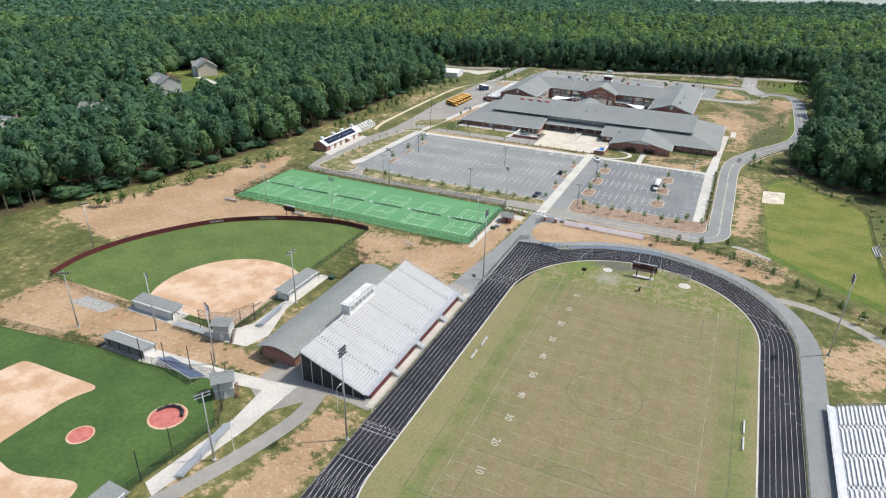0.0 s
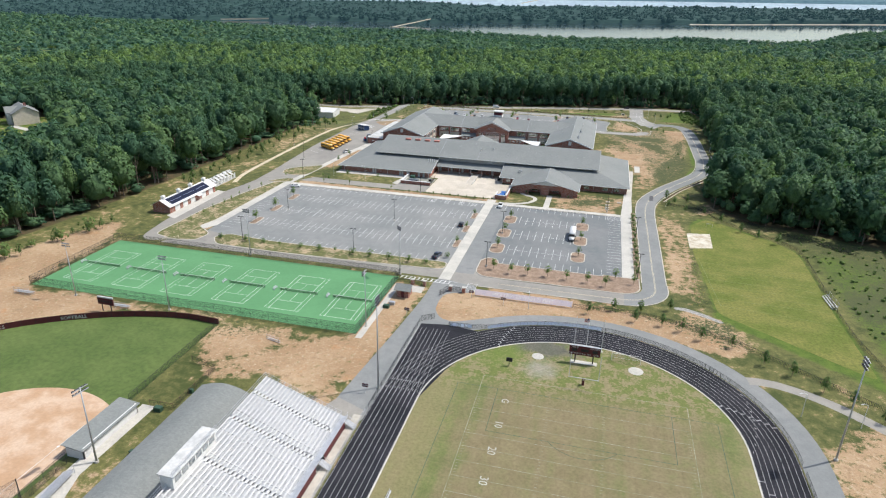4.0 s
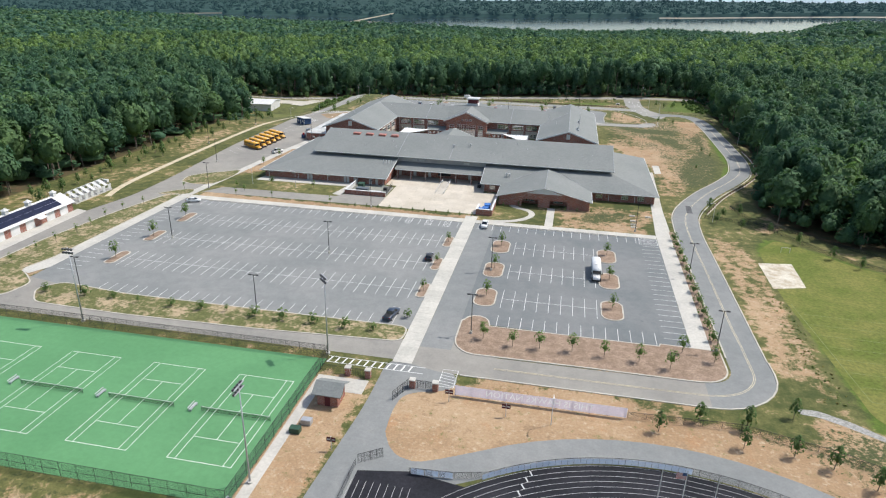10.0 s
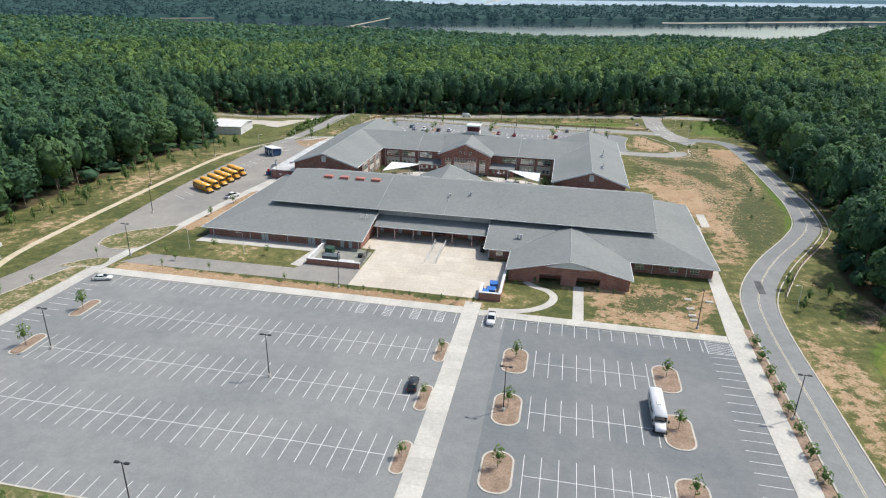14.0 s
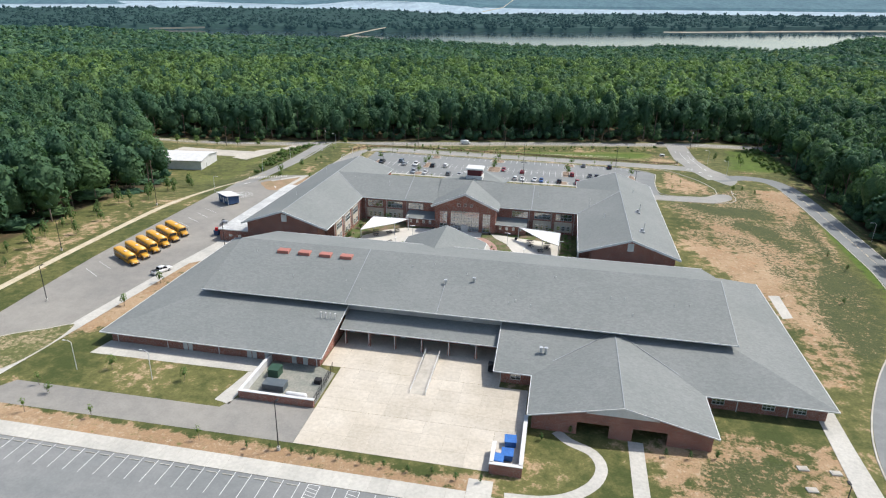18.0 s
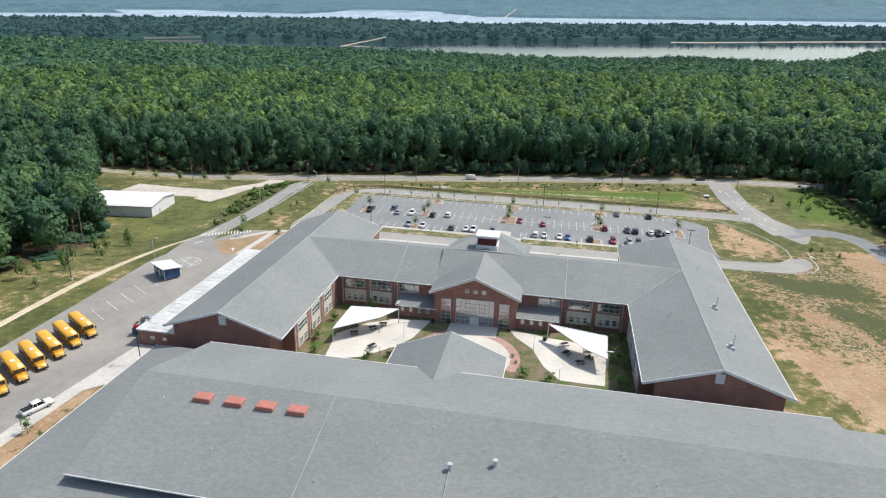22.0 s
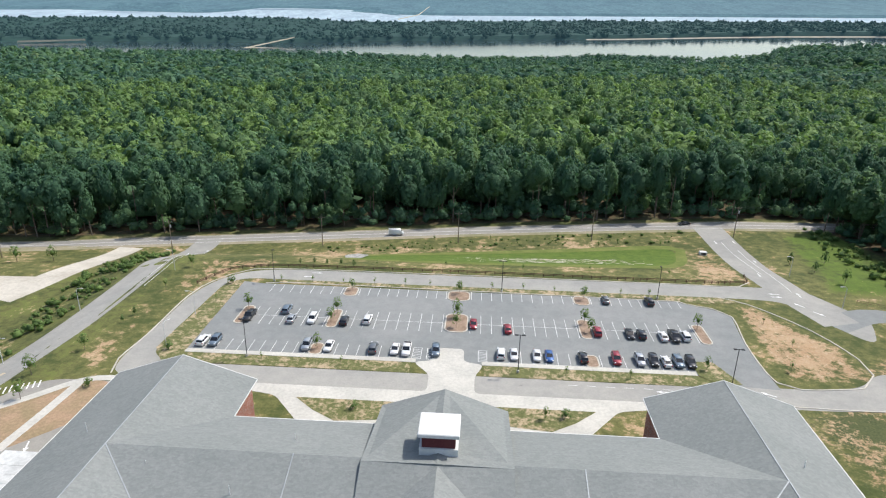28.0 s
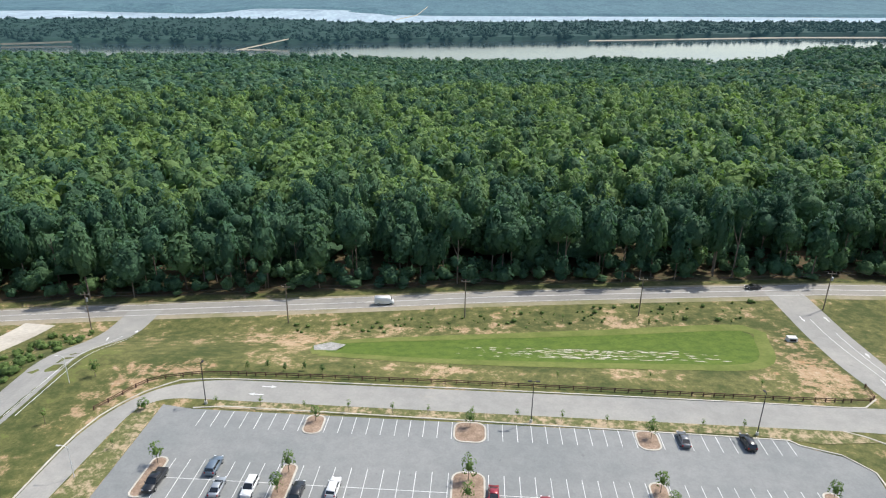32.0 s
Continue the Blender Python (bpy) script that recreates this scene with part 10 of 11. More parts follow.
def spots_for(poly, spacing, seed, keep, h0, h1, fill=1.25):
    X, Y, rng = scatter(poly, spacing, seed, keep)
    n = len(X)
    patch = 0.5 + 0.5 * np.sin(X * 0.021 + 1.3 * np.sin(Y * 0.017)) * np.sin(Y * 0.024 + np.sin(X * 0.013))
    swell = np.sin(X * 0.083 + 2 * np.sin(Y * 0.031)) * np.sin(Y * 0.091 + 2 * np.sin(X * 0.027))
    pine = rng.random(n) < 0.18 + 0.35 * patch
    tint = np.clip(np.where(pine, 0.12, 0.50) + 0.22 * (patch - 0.5) + 0.14 * swell + rng.normal(0, 0.17, n), 0.0, 0.85)
    tint = np.where(rng.random(n) > 0.975, rng.uniform(0.88, 1.0, n), tint)
    h = rng.uniform(h0 - 2.2, h1 + 1.8, n) + 1.6 * patch + 1.8 * swell + 1.2 * pine
    r = spacing * 0.5 * fill * np.where(pine, rng.uniform(0.6, 0.95, n), rng.uniform(0.7, 1.4, n))
    return np.stack([X, Y, terrain(X, Y), r, h, tint], -1)


def woods():
    for name, poly, label in (("woods_west", WOODS_WEST, "dense mixed hardwood and pine woods west of the grounds"), ("woods_north", WOODS_NORTH, "unbroken dark green woods between highway and lake"), ("woods_east", WOODS_EAST, "dense green woods beyond the winding drive")):
        sd = len(name) * 7
        near = lambda x, y: in_view(x, y) & (poly_dist(x, y, poly) < 60) & (np.hypot(x + 80, y - 420) < 480)
        mid = lambda x, y: in_view(x, y) & ~near(x, y) & (np.hypot(x + 80, y - 500) < 620)
        far = lambda x, y: in_view(x, y) & ~near(x, y) & ~mid(x, y)
        a = spots_for(poly, 7.8, sd, near, 16.0, 22.0, 1.50)
        rim = lambda x, y: in_view(x, y) & (poly_dist(x, y, poly) < 16) & (np.hypot(x + 80, y - 420) < 480)
        low = spots_for(poly, 10.0 if "west" in name else 4.4, sd + 5, rim, 2.0 if "west" in name else 3.0, 6.0 if "west" in name else 8.5, 1.1)
        low[:, 4] -= 2.0 * (low[:, 4] > 6)
        low[:, 3] *= 1.1
        low[:, 5] *= 0.45
        # west and east crowns: shade put into the colour by halving the tint
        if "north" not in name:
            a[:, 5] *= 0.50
        else:
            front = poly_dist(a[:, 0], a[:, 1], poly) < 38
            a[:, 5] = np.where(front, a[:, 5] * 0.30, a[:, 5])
            a[:, 3] = np.where(front, a[:, 3] * 0.86, a[:, 3])
            a[:, 4] = np.where(front, a[:, 4] + 1.5, a[:, 4])
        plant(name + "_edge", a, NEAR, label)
        plant(name + "_brush", low, MID, "low green brush along the edge of the woods")
        trunks(name + "_trunks", a[poly_dist(a[:, 0], a[:, 1], poly) < (26 if "west" in name else 14)], "grey-brown trunks along the wood's edge")
        b = spots_for(poly, 9.8, sd + 1, mid, 15.5, 20.5, 1.62)
        # inner west and east woods get the same shade through their tint
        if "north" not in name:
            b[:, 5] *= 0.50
        else:
            b[:, 5] = np.where(b[:, 5] < 0.86, np.minimum(b[:, 5] * 1.12 + 0.03, 0.82), 0.84)
        if len(b):
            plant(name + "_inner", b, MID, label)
        c = spots_for(poly, 12.6, sd + 2, far, 15.5, 19.5, 1.70)
        if len(c):
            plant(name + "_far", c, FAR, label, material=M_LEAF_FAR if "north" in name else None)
        # added filler closes gaps between crowns; its shade is a lowered tint
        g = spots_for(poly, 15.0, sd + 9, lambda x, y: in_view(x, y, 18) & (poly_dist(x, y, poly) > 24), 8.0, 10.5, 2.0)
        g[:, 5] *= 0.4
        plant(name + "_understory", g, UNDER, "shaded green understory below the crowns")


woods()
# ---- planted trees and shrubs, each a thing of its own ----
def young_tree(kind, seed, conic, lobes, per, size):
    """A planted tree: tapered trunk with limbs and a crown of small leaves; unit size about 1 m of height."""
    r = random.Random(seed)
    tv, tf, _, tn = crown_template(seed, lobes, per, size, conic, 0.42)
    crown = bpy.data.meshes.new("crown")
    rad, top = (0.32, 1.0) if kind != "conifer" else (0.35, 1.0)
    if kind == "shrub":
        rad = 0.55
    if kind == "sapling":
        rad = 0.24
    base = {"tree": 0.20, "conifer": 0.06, "shrub": 0.0, "sapling": 0.35}[kind]
    ch = (top - base) / 2
    V = [(p[0] * rad, p[1] * rad, base + ch + p[2] * ch * 1.05) for p in tv]
    crown.from_pydata(V, [], [tuple(int(i) for i in f) for f in tf])
    a = crown.attributes.new("tint", "FLOAT", "POINT")
    a.data.foreach_set("value", np.full(len(V), {"tree": 0.45, "conifer": 0.22, "shrub": 0.35, "sapling": 0.8}[kind] + r.uniform(-0.15, 0.15), dtype=np.float32))
    crown.polygons.foreach_set("use_smooth", np.ones(len(crown.polygons), bool))
    crown.normals_split_custom_set_from_vertices(tn)
    crown.materials.append(M_LEAF_YOUNG)
    t = Mesh()
    t.tube((0, 0, -0.02), (0, 0, 0.75), 0.016 if kind != "shrub" else 0.03, 0.006, 6)
    for k in range(5):
        an, z = k * 2.4, 0.3 + 0.08 * k
        t.tube((0, 0, z), (0.14 * math.cos(an), 0.14 * math.sin(an), z + 0.14), 0.006, 0.003, 5)
    trunk = t.data("trunk")
    trunk.materials.append(M_BARK)
    return trunk, crown


KITS = {k: [young_tree(k, 100 + i * 7 + len(k), c + 0.1 * i, lo, pe, si) for i in range(3)] for k, c, lo, pe, si in (("tree", 0.1, 13, 170, 0.12), ("conifer", 0.75, 13, 150, 0.13), ("shrub", 0.0, 10, 110, 0.15), ("sapling", 0.2, 7, 60, 0.14))}
NAMES = {"tree": ("tree", "small planted shade tree with a full green crown", "tree"), "conifer": ("conifer", "young dark green cone-shaped evergreen", "tree"), "shrub": ("shrub", "low rounded green shrub", "shrub"), "sapling": ("sapling", "thin planted sapling with sparse leaves", "tree")}
TREES = random.Random(5)


def tree(kind, x, y, h, label="", group="", lift=0.0):
    trunk, crown = KITS[kind][TREES.randrange(3)]
    n, l, c = NAMES[kind]
    f = thing(n, label or l, c, group or "planted " + ("shrubs" if kind == "shrub" else "trees"), at=pose(x, y, tz(x, y) + lift, 0, 0, TREES.uniform(0, 360)) @ Matrix.Scale(h, 4))
    part("trunk", trunk, None, f)
    part("crown", crown, None, f)
    return f


for yc in ROWS_Y:
    tree("tree", -51.6, yc + 1, 4.2, "shade tree in a kerbed mulch island", "trees in lot islands", 0.13)
    tree("tree", -21.6, yc + 1, 4.0, "shade tree in a kerbed mulch island", "trees in lot islands", 0.13)
    tree("tree", -67.2, yc, 3.2, "small shade tree in a narrow island", "trees in lot islands", 0.13)
    tree("tree", -152, yc - 0.5, 5.0, "broad shade tree in a narrow island", "trees in lot islands", 0.13)
tree("shrub", -67.5, 257.5, 2.2)
for x, y in ((-49.5, 252), (-43.1, 250.3), (-37.5, 250.7), (-30.8, 251.2), (-24.3, 250.7), (-17.4, 250.4), (-11.5, 248.9), (-8.3, 255.8), (-2.3, 253.5)):
    tree("tree", x, y, 3.6 + 0.7 * TREES.random(), "round-headed small tree in a mulch bed", "trees along the south bed", 0.13)
for k in range(11):
    tree("shrub", -1.0, 262.5 + k * 6.1, 2.6 + 0.4 * TREES.random(), "round evergreen bush in a row along the walk", "bushes along the east walk", 0.1)
for x in (-154.5, -144.3, -137, -130, -121.6, -114.2, -108.1, -94.4, -87.1, -79.7, -101, -73.5):
    tree("shrub" if x not in (-108.1, -130) else "tree", x, 249.9 + TREES.uniform(-0.6, 0.6), 1.9 + 1.0 * TREES.random(), "", "plants along the lot's south verge")
for x, y in ((-16, 228.3), (-8.7, 232.6), (-1, 232.2), (-2.6, 226.9), (8.1, 237.5), (5.1, 226.6), (10.4, 224.7), (15.3, 221.1), (23.2, 219.2), (30, 212), (36, 208.5), (42, 203), (47, 198.5), (52, 193), (58, 190), (64, 182)):
    tree("conifer", x, y, 3.8 + 1.3 * TREES.random(), "", "evergreens on the track bank")
for y in (262, 270, 277, 284, 291, 298, 306, 313):
    tree("sapling", -176.4 + 0.06 * (y - 262) + TREES.uniform(-1.5, 1.5), y, 2.8 + TREES.random(), "thin reddish sapling on a bare verge", "saplings on the verge")
for k in range(11):
    tree("conifer", -104 + k * 4.0, 329.4 + TREES.uniform(-0.3, 0.3), 1.5 + 0.3 * TREES.random(), "", "small evergreens along the front walk")
for x, y in ((-148, 330), (-135, 331), (-113, 329.5), (-152, 338), (-170, 333)):
    tree("sapling", x, y, 3.2)
for x, y, h in ((-142, 346, 3.5), (-125.5, 345.5, 3.2), (-158, 372, 3.4), (-148, 336, 2.6), (-157.5, 386, 3.6)):
    tree("tree", x, y, h, "", "young trees beside the classrooms")
for x, y in ((-55, 342.2), (-30, 342.5), (-25.5, 343.5), (-50, 345), (-34, 342.4)):
    tree("conifer", x, y, 1.8, "", "evergreens at the side entrance")
rw = random.Random(21)
for k in range(42):      # the planted edge below the western woods
    y = 305 + k * 4.5
    tree("conifer", -206 - 5 * rw.random() - (3 if k % 3 else -2), y, 3.0 + 4.0 * rw.random(), "", "evergreens below the western woods")
for k in range(24):
    t = k / 23
    tree("conifer" if k % 3 else "shrub", -230 + 26 * t + rw.uniform(-3, 4), 160 + 92 * t + rw.uniform(-4, 4), 3.0 + 3.5 * rw.random(), "", "evergreens above the ball field")
# rear lot and banks
for x, y, k, h in ((-140, 536.5, "tree", 4.6), (-116.3, 536, "tree", 4.6), (-116.8, 531, "tree", 4.2), (-115.3, 551, "tree", 3.6), (-85, 551.6, "tree", 3.8), (-85, 536.5, "tree", 5.2), (-85, 531, "tree", 4.4), (-50.3, 551, "tree", 4.0), (-52.4, 536, "tree", 4.6), (-51.5, 531.5, "tree", 4.2), (-24, 536, "tree", 4.4), (-117, 517.5, "tree", 4.0), (-28, 516, "tree", 3.4)):
    tree(k, x, y, h, "shade tree in a rear lot island", "trees in the rear lot", 0.12)
for k in range(13):
    tree("sapling", -136 + k * 8.7 + rw.uniform(-1, 1), 554.7, 2.2 + 0.8 * rw.random(), "", "saplings along the north verge")
for k in range(14):
    tree("sapling", -112 + k * 7.5 + rw.uniform(-1, 1), (571, 608, 612)[k % 3] + rw.uniform(-2, 2), 2.4, "", "saplings round the basin")
for k in range(5):
    tree("conifer", -135 + k * 4.2, 568.5 + (k % 2), 2.4, "", "small evergreens behind the guard rail")
for x, y, k, h in ((-167, 546, "sapling", 3.6), (-167, 563, "tree", 4.2), (-167.5, 530, "conifer", 2.6), (-168.5, 526, "conifer", 2.2), (-169.8, 512, "tree", 4.4), (-175, 501, "tree", 5.0), (-171, 492, "tree", 4.4), (-160.2, 497.4, "shrub", 2.4), (-150.2, 540, "sapling", 2.4), (-150.5, 552, "shrub", 2.6), (-151, 514, "shrub", 2.2), (-104, 494.5, "shrub", 2.0), (-66, 494.3, "tree", 3.0), (-62, 495, "shrub", 2.2), (-110, 511, "sapling", 2.4), (-128, 511, "sapling", 2.4), (-60, 510.8, "sapling", 2.6), (-46, 510.8, "sapling", 2.6), (16, 522, "tree", 3.4), (20, 524, "conifer", 2.6), (24, 520, "conifer", 2.6), (22, 588, "conifer", 4.5), (26, 580, "conifer", 4.0), (34, 590, "conifer", 5.0), (30, 570, "tree", 5.0), (-6, 540, "sapling", 2.6), (-4, 528, "sapling", 2.6), (-9, 517, "sapling", 3.0), (28, 450, "conifer", 2.4), (30, 440, "conifer", 2.4), (20, 415, "conifer", 2.2), (15, 357, "conifer", 5.0), (18, 350, "conifer", 4.0), (24, 354, "conifer", 4.5), (15, 344, "conifer", 4.0), (22, 340, "conifer", 3.6), (29.5, 337.4, "conifer", 4.0), (35.5, 329.1, "conifer", 4.4), (41.9, 319.5, "conifer", 4.4), (47.2, 313.7, "conifer", 4.2), (53.5, 308.8, "conifer", 5.0)):
    tree(k, x, y, h)
for x, y in ((-272, 575), (-261, 577), (-250, 580), (-239, 583), (-228, 586)):
    tree("tree", x, y, 6.0, "round shade tree on a mown lawn", "lawn trees by the depot")


def rough(name, poly, spacing, seed, h0, h1, tint0, tint1, label):
    """Low wild growth scattered over a piece of ground."""
    X, Y, rng = scatter(poly, spacing, seed, lambda x, y: np.sin(x * 0.35) * np.sin(y * 0.31) > -0.45)
    n = len(X)
    h = rng.uniform(h0, h1, n) * rng.uniform(0.6, 1.0, n)
    plant(name, np.stack([X, Y, terrain(X, Y) - 0.15, h * rng.uniform(0.5, 0.9, n), h, rng.uniform(tint0, tint1, n)], -1), MID, label, "brush", M_LEAF_YOUNG)


rough("swale_brush", [(-190, 505), (-187.5, 545), (-188, 575), (-191, 600), (-203, 598), (-206, 560), (-200, 525)], 2.6, 3, 0.8, 2.6, 0.3, 0.85, "wild green brush in the swale beside the exit road")
rough("bank_brush", [(42, 560), (53, 556), (55, 620), (46, 630), (41, 600)], 3.0, 4, 0.8, 2.8, 0.3, 0.8, "wild green brush on the bank below the woods")
rough("rough_grass", [(15, 244), (20, 242), (20.5, 288), (16, 290)], 1.3, 5, 0.25, 0.55, 0.85, 1.0, "tall yellowing rough grass beside the practice field")
rough("fence_brush", [(61, 306), (53, 316), (58, 327), (72, 321), (100, 310), (104, 240), (63, 236)], 3.4, 9, 0.4, 1.3, 0.55, 0.85, "wild green brush beyond the field fence")
rough("basin_brush", [(-150, 604), (-60, 618), (0, 624), (0, 612), (-60, 607), (-120, 599)], 3.4, 6, 0.4, 1.4, 0.4, 0.95, "low brush and weeds above the basin")
rough("wall_brush", [(46, 398), (52, 420), (52, 456), (60, 456), (60, 400), (44, 380), (38, 372), (36, 380)], 2.8, 7, 1.0, 3.0, 0.35, 0.85, "bright green brush below the retaining wall")
# concrete boxes in the front lawn
for x, y in ((-11.7, 344.1), (-6.6, 344.0), (-11.9, 338.9), (-12.0, 335.3), (-12.1, 332.8)):
    bx = thing("drain_box", "low white concrete drain box sunk in the lawn", "drain box", "drain boxes", at=pose(x, y, 0, 0, 0, 8))
    part("rim", Mesh().box(-0.85, -0.55, 0, 0.85, 0.55, 0.22), M_CONCRETE, bx)
    part("lid", Mesh().box(-0.6, -0.35, 0.222, 0.6, 0.35, 0.30), M_CONCRETE_APRON, bx)
# courtyard planting
for x, y, h in ((-120, 431, 3.0), (-119.5, 441, 2.6), (-112.5, 448.5, 3.6), (-106, 425.5, 2.2), (-101.5, 427, 2.0), (-118.5, 425, 2.4), (-71.5, 425.5, 2.4), (-65.8, 424.6, 2.4), (-51.5, 436.5, 3.4), (-51.3, 426, 3.0), (-52, 445, 2.4), (-57, 449, 2.6), (-98, 433.5, 1.2), (-74.5, 433, 1.0), (-73.5, 430.5, 1.0), (-71.8, 427.5, 1.0), (-98.5, 430.5, 1.2), (-62, 449.5, 1.8), (-100, 449.3, 1.6)):
    tree("shrub", x, y, h, "rounded courtyard shrub in a planting bed", "courtyard shrubs")
# ---- lake and distance: a backdrop in belts, laid out by bearing from a point above the rear lot ----
CX, CY, CZ = -85.0, 448.0, 76.3
# haze over distance is painted here: bluish base colours plus emission
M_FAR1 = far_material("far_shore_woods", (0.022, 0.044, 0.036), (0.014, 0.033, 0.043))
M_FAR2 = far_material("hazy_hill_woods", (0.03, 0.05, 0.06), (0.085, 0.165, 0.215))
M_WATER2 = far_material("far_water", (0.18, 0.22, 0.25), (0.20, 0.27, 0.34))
M_LITTER = mottled("woodland_floor", (0.05, 0.055, 0.025), (0.035, 0.055, 0.022), 0.02, 0.5, 0.95)
M_SHORE = mottled("pale_shore_sand", (0.60, 0.52, 0.40), (0.50, 0.44, 0.34), 0.05, 1.0, 0.95)


def far_point(az, slope, d):
    """A point d metres off on the bearing az (degrees, left positive), on a sight line of that slope."""
    a = radians(az)
    return (CX - d * math.sin(a), CY + d * math.cos(a), CZ + slope * d)


def by_bearing(table):
    az, v = [t[0] for t in table], [t[1] for t in table]
    return lambda a: float(np.interp(a, az, v))


SHORE = by_bearing([(-60, -0.012), (-30, -0.0235), (-24.2, -0.0269), (-11.7, -0.037), (2.5, -0.0447), (11.2, -0.0475), (16.4, -0.0512), (24, -0.050), (33, -0.0485), (80, -0.058)])
CROWN = by_bearing([(-60, 0.004), (-27.7, -0.0071), (-11.5, -0.0116), (7.4, -0.0188), (12, -0.0195), (15, -0.0165), (21, -0.0160), (33, -0.0184), (80, -0.030)])
FAR_W = by_bearing([(-60, 0.010), (-29.6, -0.0008), (-11.5, -0.0050), (3, -0.0085), (7, -0.0085), (9, -0.0045), (12, -0.0028), (16, -0.0020), (19, -0.0030), (21, -0.0075), (23.3, -0.0105), (29, -0.0098), (33, -0.0085), (80, -0.024)])
HILL = by_bearing([(-60, 0.045), (-27, 0.036), (3, 0.030), (33, 0.022), (80, 0.012)])


def belt(name, rows, material, label, step=0.5, bump=0.0, seed=1, a0=-60, a1=80):
    """A sheet through rows of (distance, slope by bearing)."""
    r = random.Random(seed)
    n = int((a1 - a0) / step)
    m, prev = Mesh(), None
    for i in range(n + 1):
        az = a0 + (a1 - a0) * i / n
        line = []
        for d, s in rows:
            p = far_point(az, s(az), d)
            line.append((p[0], p[1], p[2] + r.uniform(-bump, bump)))
        if prev:
            for j in range(len(line) - 1):
                m.quad(prev[j], line[j], line[j + 1], prev[j + 1])
        prev = line
    return structure(name, face_up(m.data(name)), material, label, "backdrop")


belt("lake_water", [(940, lambda a: SHORE(a) - 0.068), (2050, SHORE)], M_WATER, "pale still lake water", 1.0)
belt("backdrop_shore", [(2030, lambda a: SHORE(a) - 0.001), (2034, lambda a: SHORE(a) + 0.0004)], M_SHORE, "thin pale sandy shore line", 0.5, a1=-9.0)
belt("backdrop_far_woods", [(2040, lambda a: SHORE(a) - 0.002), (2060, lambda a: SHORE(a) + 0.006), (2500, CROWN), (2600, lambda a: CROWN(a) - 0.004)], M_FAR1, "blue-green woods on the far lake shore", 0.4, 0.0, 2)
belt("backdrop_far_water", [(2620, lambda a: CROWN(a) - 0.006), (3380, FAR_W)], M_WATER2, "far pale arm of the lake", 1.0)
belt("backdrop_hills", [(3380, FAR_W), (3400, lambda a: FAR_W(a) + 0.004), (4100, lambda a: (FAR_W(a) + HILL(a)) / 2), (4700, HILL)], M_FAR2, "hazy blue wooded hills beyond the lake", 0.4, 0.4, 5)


NEAR_SHORE = by_bearing([(-60, -0.020), (-30, -0.0275), (-24.8, -0.036), (-22.7, -0.0505), (-18.4, -0.056), (-11.8, -0.0545), (-7, -0.060), (-2.4, -0.0635), (7.4, -0.0640), (12.2, -0.0600), (17, -0.0590), (22, -0.0585), (25.7, -0.058), (37, -0.053), (80, -0.060)])
belt("backdrop_near_shore", [(850, lambda a: -0.108), (1000, lambda a: NEAR_SHORE(a) - 0.036), (1350, lambda a: NEAR_SHORE(a) - 0.012), (1360, lambda a: NEAR_SHORE(a) - 0.05)], M_LITTER, "wooded rise before the lake", 0.8, 2.0, 8)


def shore_trees():
    rng = np.random.default_rng(77)
    spots = []
    for a, t in zip(rng.uniform(-42, 64, 4200), rng.random(4200)):
        d = 960 + 380 * t
        g = np.interp(d, (850, 1000, 1350), (-0.108, NEAR_SHORE(a) - 0.036, NEAR_SHORE(a) - 0.012))
        x, y, z = far_point(a, g, d)
        patch = 0.5 + 0.5 * math.sin(x * 0.011) * math.sin(y * 0.014)
        spots.append((x, y, z - 3, 8.5 * rng.uniform(0.75, 1.3), 17 * rng.uniform(0.85, 1.15), min(0.85, max(0, 0.12 + 0.3 * patch + rng.normal(0, 0.2)))))
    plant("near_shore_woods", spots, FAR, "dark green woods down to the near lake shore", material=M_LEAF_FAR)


shore_trees()


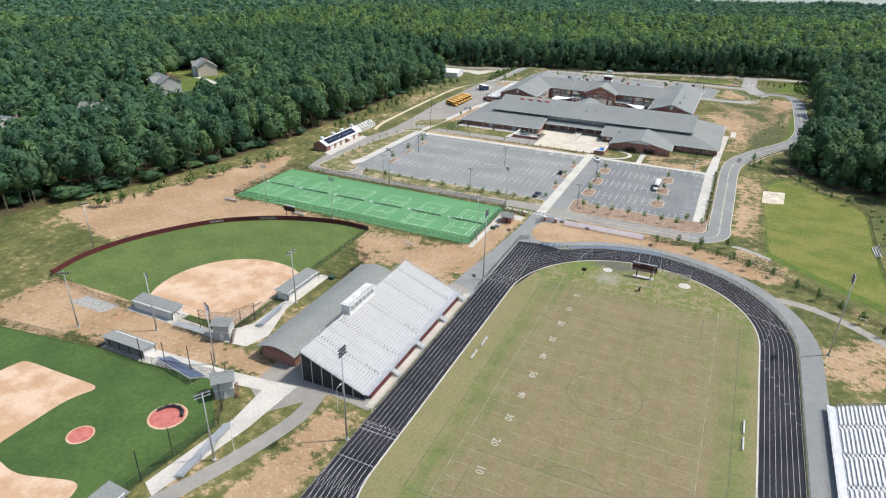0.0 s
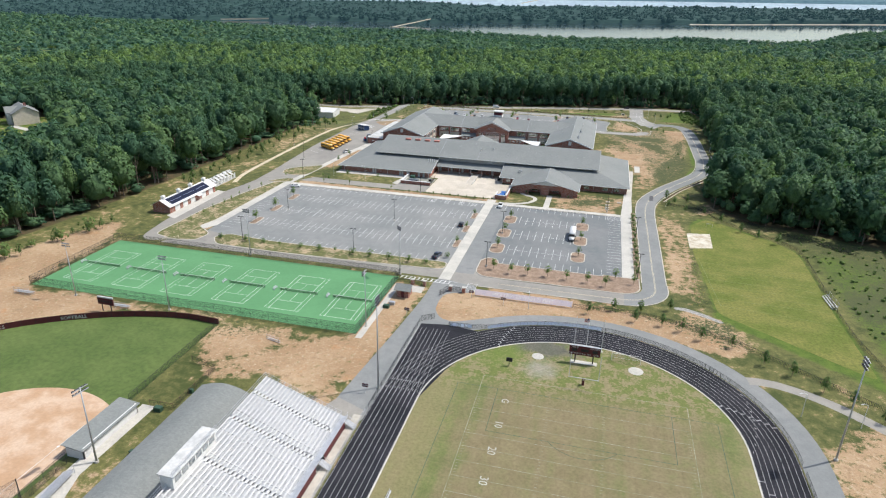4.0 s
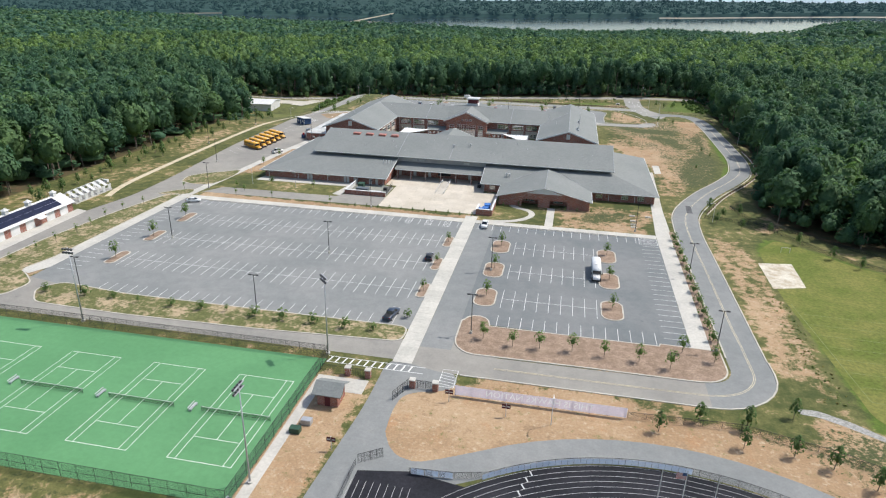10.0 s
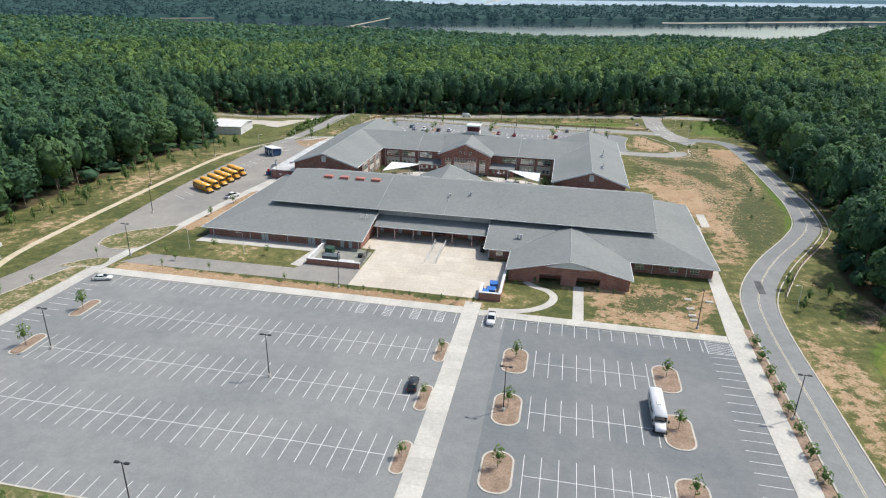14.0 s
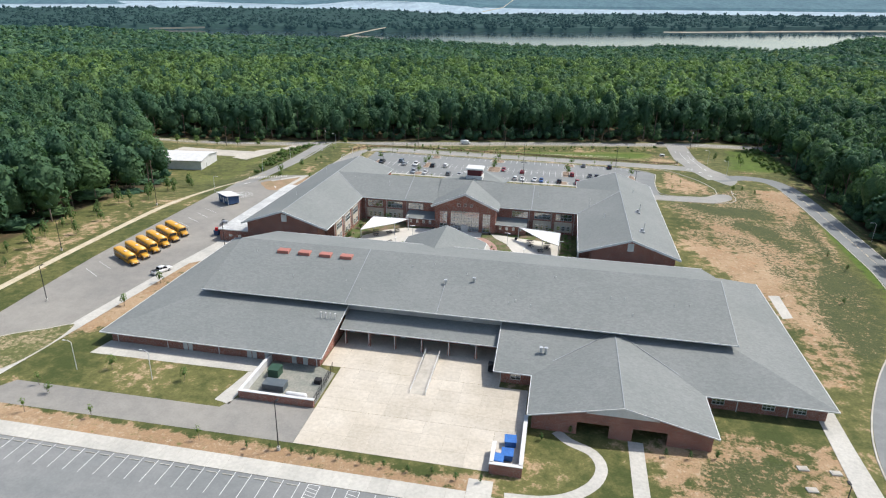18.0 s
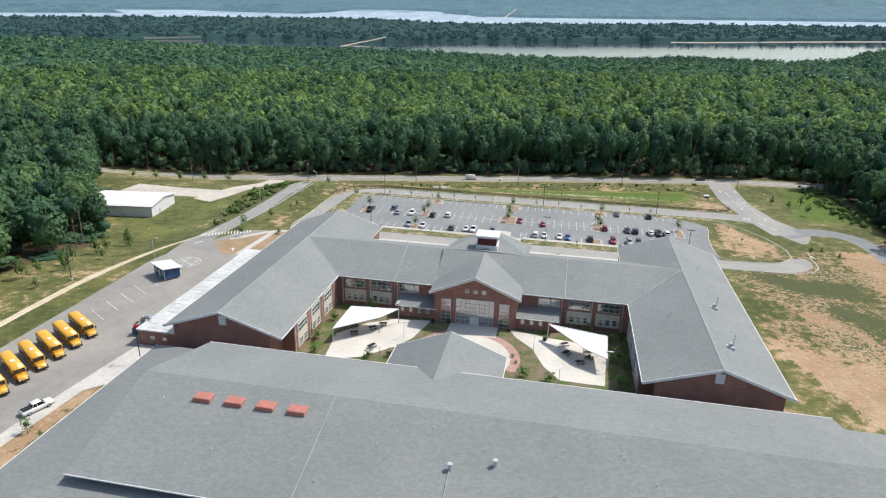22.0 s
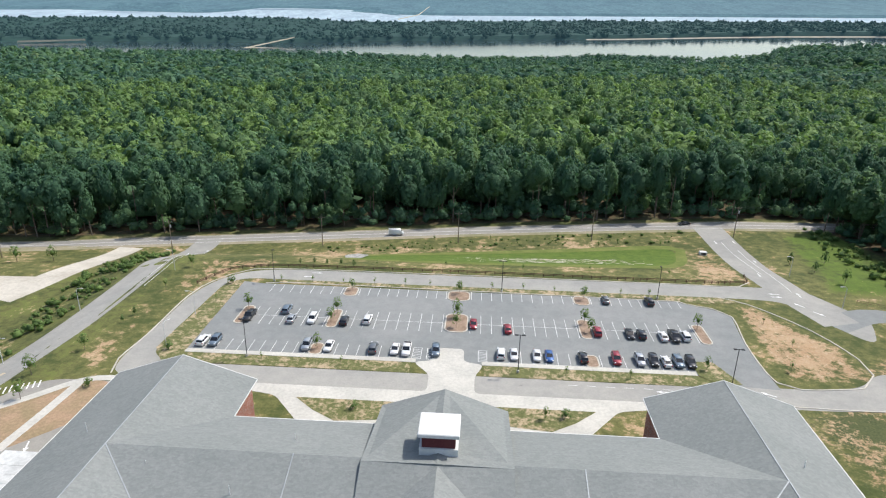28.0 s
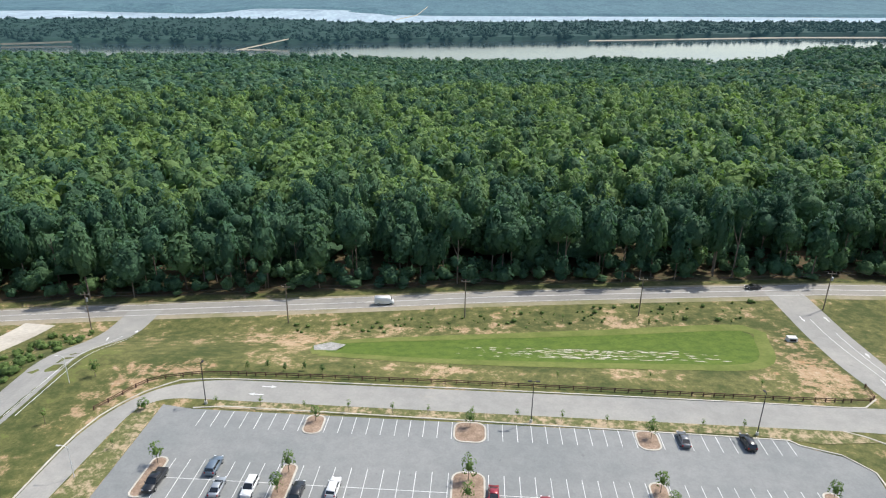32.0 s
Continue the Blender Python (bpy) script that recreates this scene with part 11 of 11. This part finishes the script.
def far_trees():
    rng = np.random.default_rng(31)
    spots = []
    for d0, d1, n, lo, hi, r0, h0 in ((2040, 2520, 5200, None, None, 8.0, 19),):
        az, u = rng.uniform(-42, 66, n), rng.random(n) ** 0.8
        for a, t in zip(az, u):
            s = SHORE(a) + 0.004 + (CROWN(a) - SHORE(a) - 0.006) * t
            x, y, z = far_point(a, s, d0 + (d1 - d0) * t)
            spots.append((x, y, z - h0 * 0.42, r0 * rng.uniform(0.7, 1.4), h0 * rng.uniform(0.85, 1.2), rng.uniform(0, 0.8)))
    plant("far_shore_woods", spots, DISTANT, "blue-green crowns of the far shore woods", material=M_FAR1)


far_trees()
# islands of haze-blue woods that break the far water, a causeway and a beach
for a0, a1, d, s0, s1 in ((37.5, 60, 3100, -0.0130, -0.002), (23.4, 31, 3250, -0.0085, 0.002), (7.2, 12.2, 3250, -0.0090, 0.001), (13.6, 19.2, 3280, 0.0008, 0.0034)):
    off = by_bearing([(-60, 0.014), (-27, 0.0095), (3, 0.0), (33, 0.0), (80, -0.012)])
    n = int((a1 - a0) / 0.3)
    m, r, prev = Mesh(), random.Random(int(a0 * 10)), None
    for i in range(n + 1):
        az = a0 + (a1 - a0) * i / n
        e = max(0.05, min(1, min(i, n - i) / 6))
        p, q = far_point(az, s0 + off(az), d), far_point(az, s0 + off(az) + (s1 - s0) * e + r.uniform(-0.0004, 0.0004), d + 60)
        if prev:
            m.quad(prev[0], p, q, prev[1])
        prev = (p, q)
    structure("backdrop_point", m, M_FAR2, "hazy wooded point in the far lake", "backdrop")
for pts, w_, label in (([(21.4, -0.0620, 1750), (18.7, -0.0522, 1900), (16.4, -0.0434, 2010)], 0.0016, "pale causeway across the lake arm"), ([(37.0, -0.0490, 1990), (34.4, -0.0480, 1990), (32.5, -0.0470, 1990)], 0.0022, "pale sandy beach on the far shore"), ([(7.4, -0.0150, 2900), (5.6, -0.0080, 3050), (4.7, 0.0038, 3200)], 0.0012, "thin pale bridge over the far water")):
    m = Mesh()
    for p, q in zip(pts, pts[1:]):
        m.quad(far_point(p[0], p[1] - w_ / 2, p[2]), far_point(q[0], q[1] - w_ / 2, q[2]), far_point(q[0], q[1] + w_ / 2, q[2]), far_point(p[0], p[1] + w_ / 2, p[2]))
    structure("backdrop_causeway", m, M_SHORE, label, "backdrop")
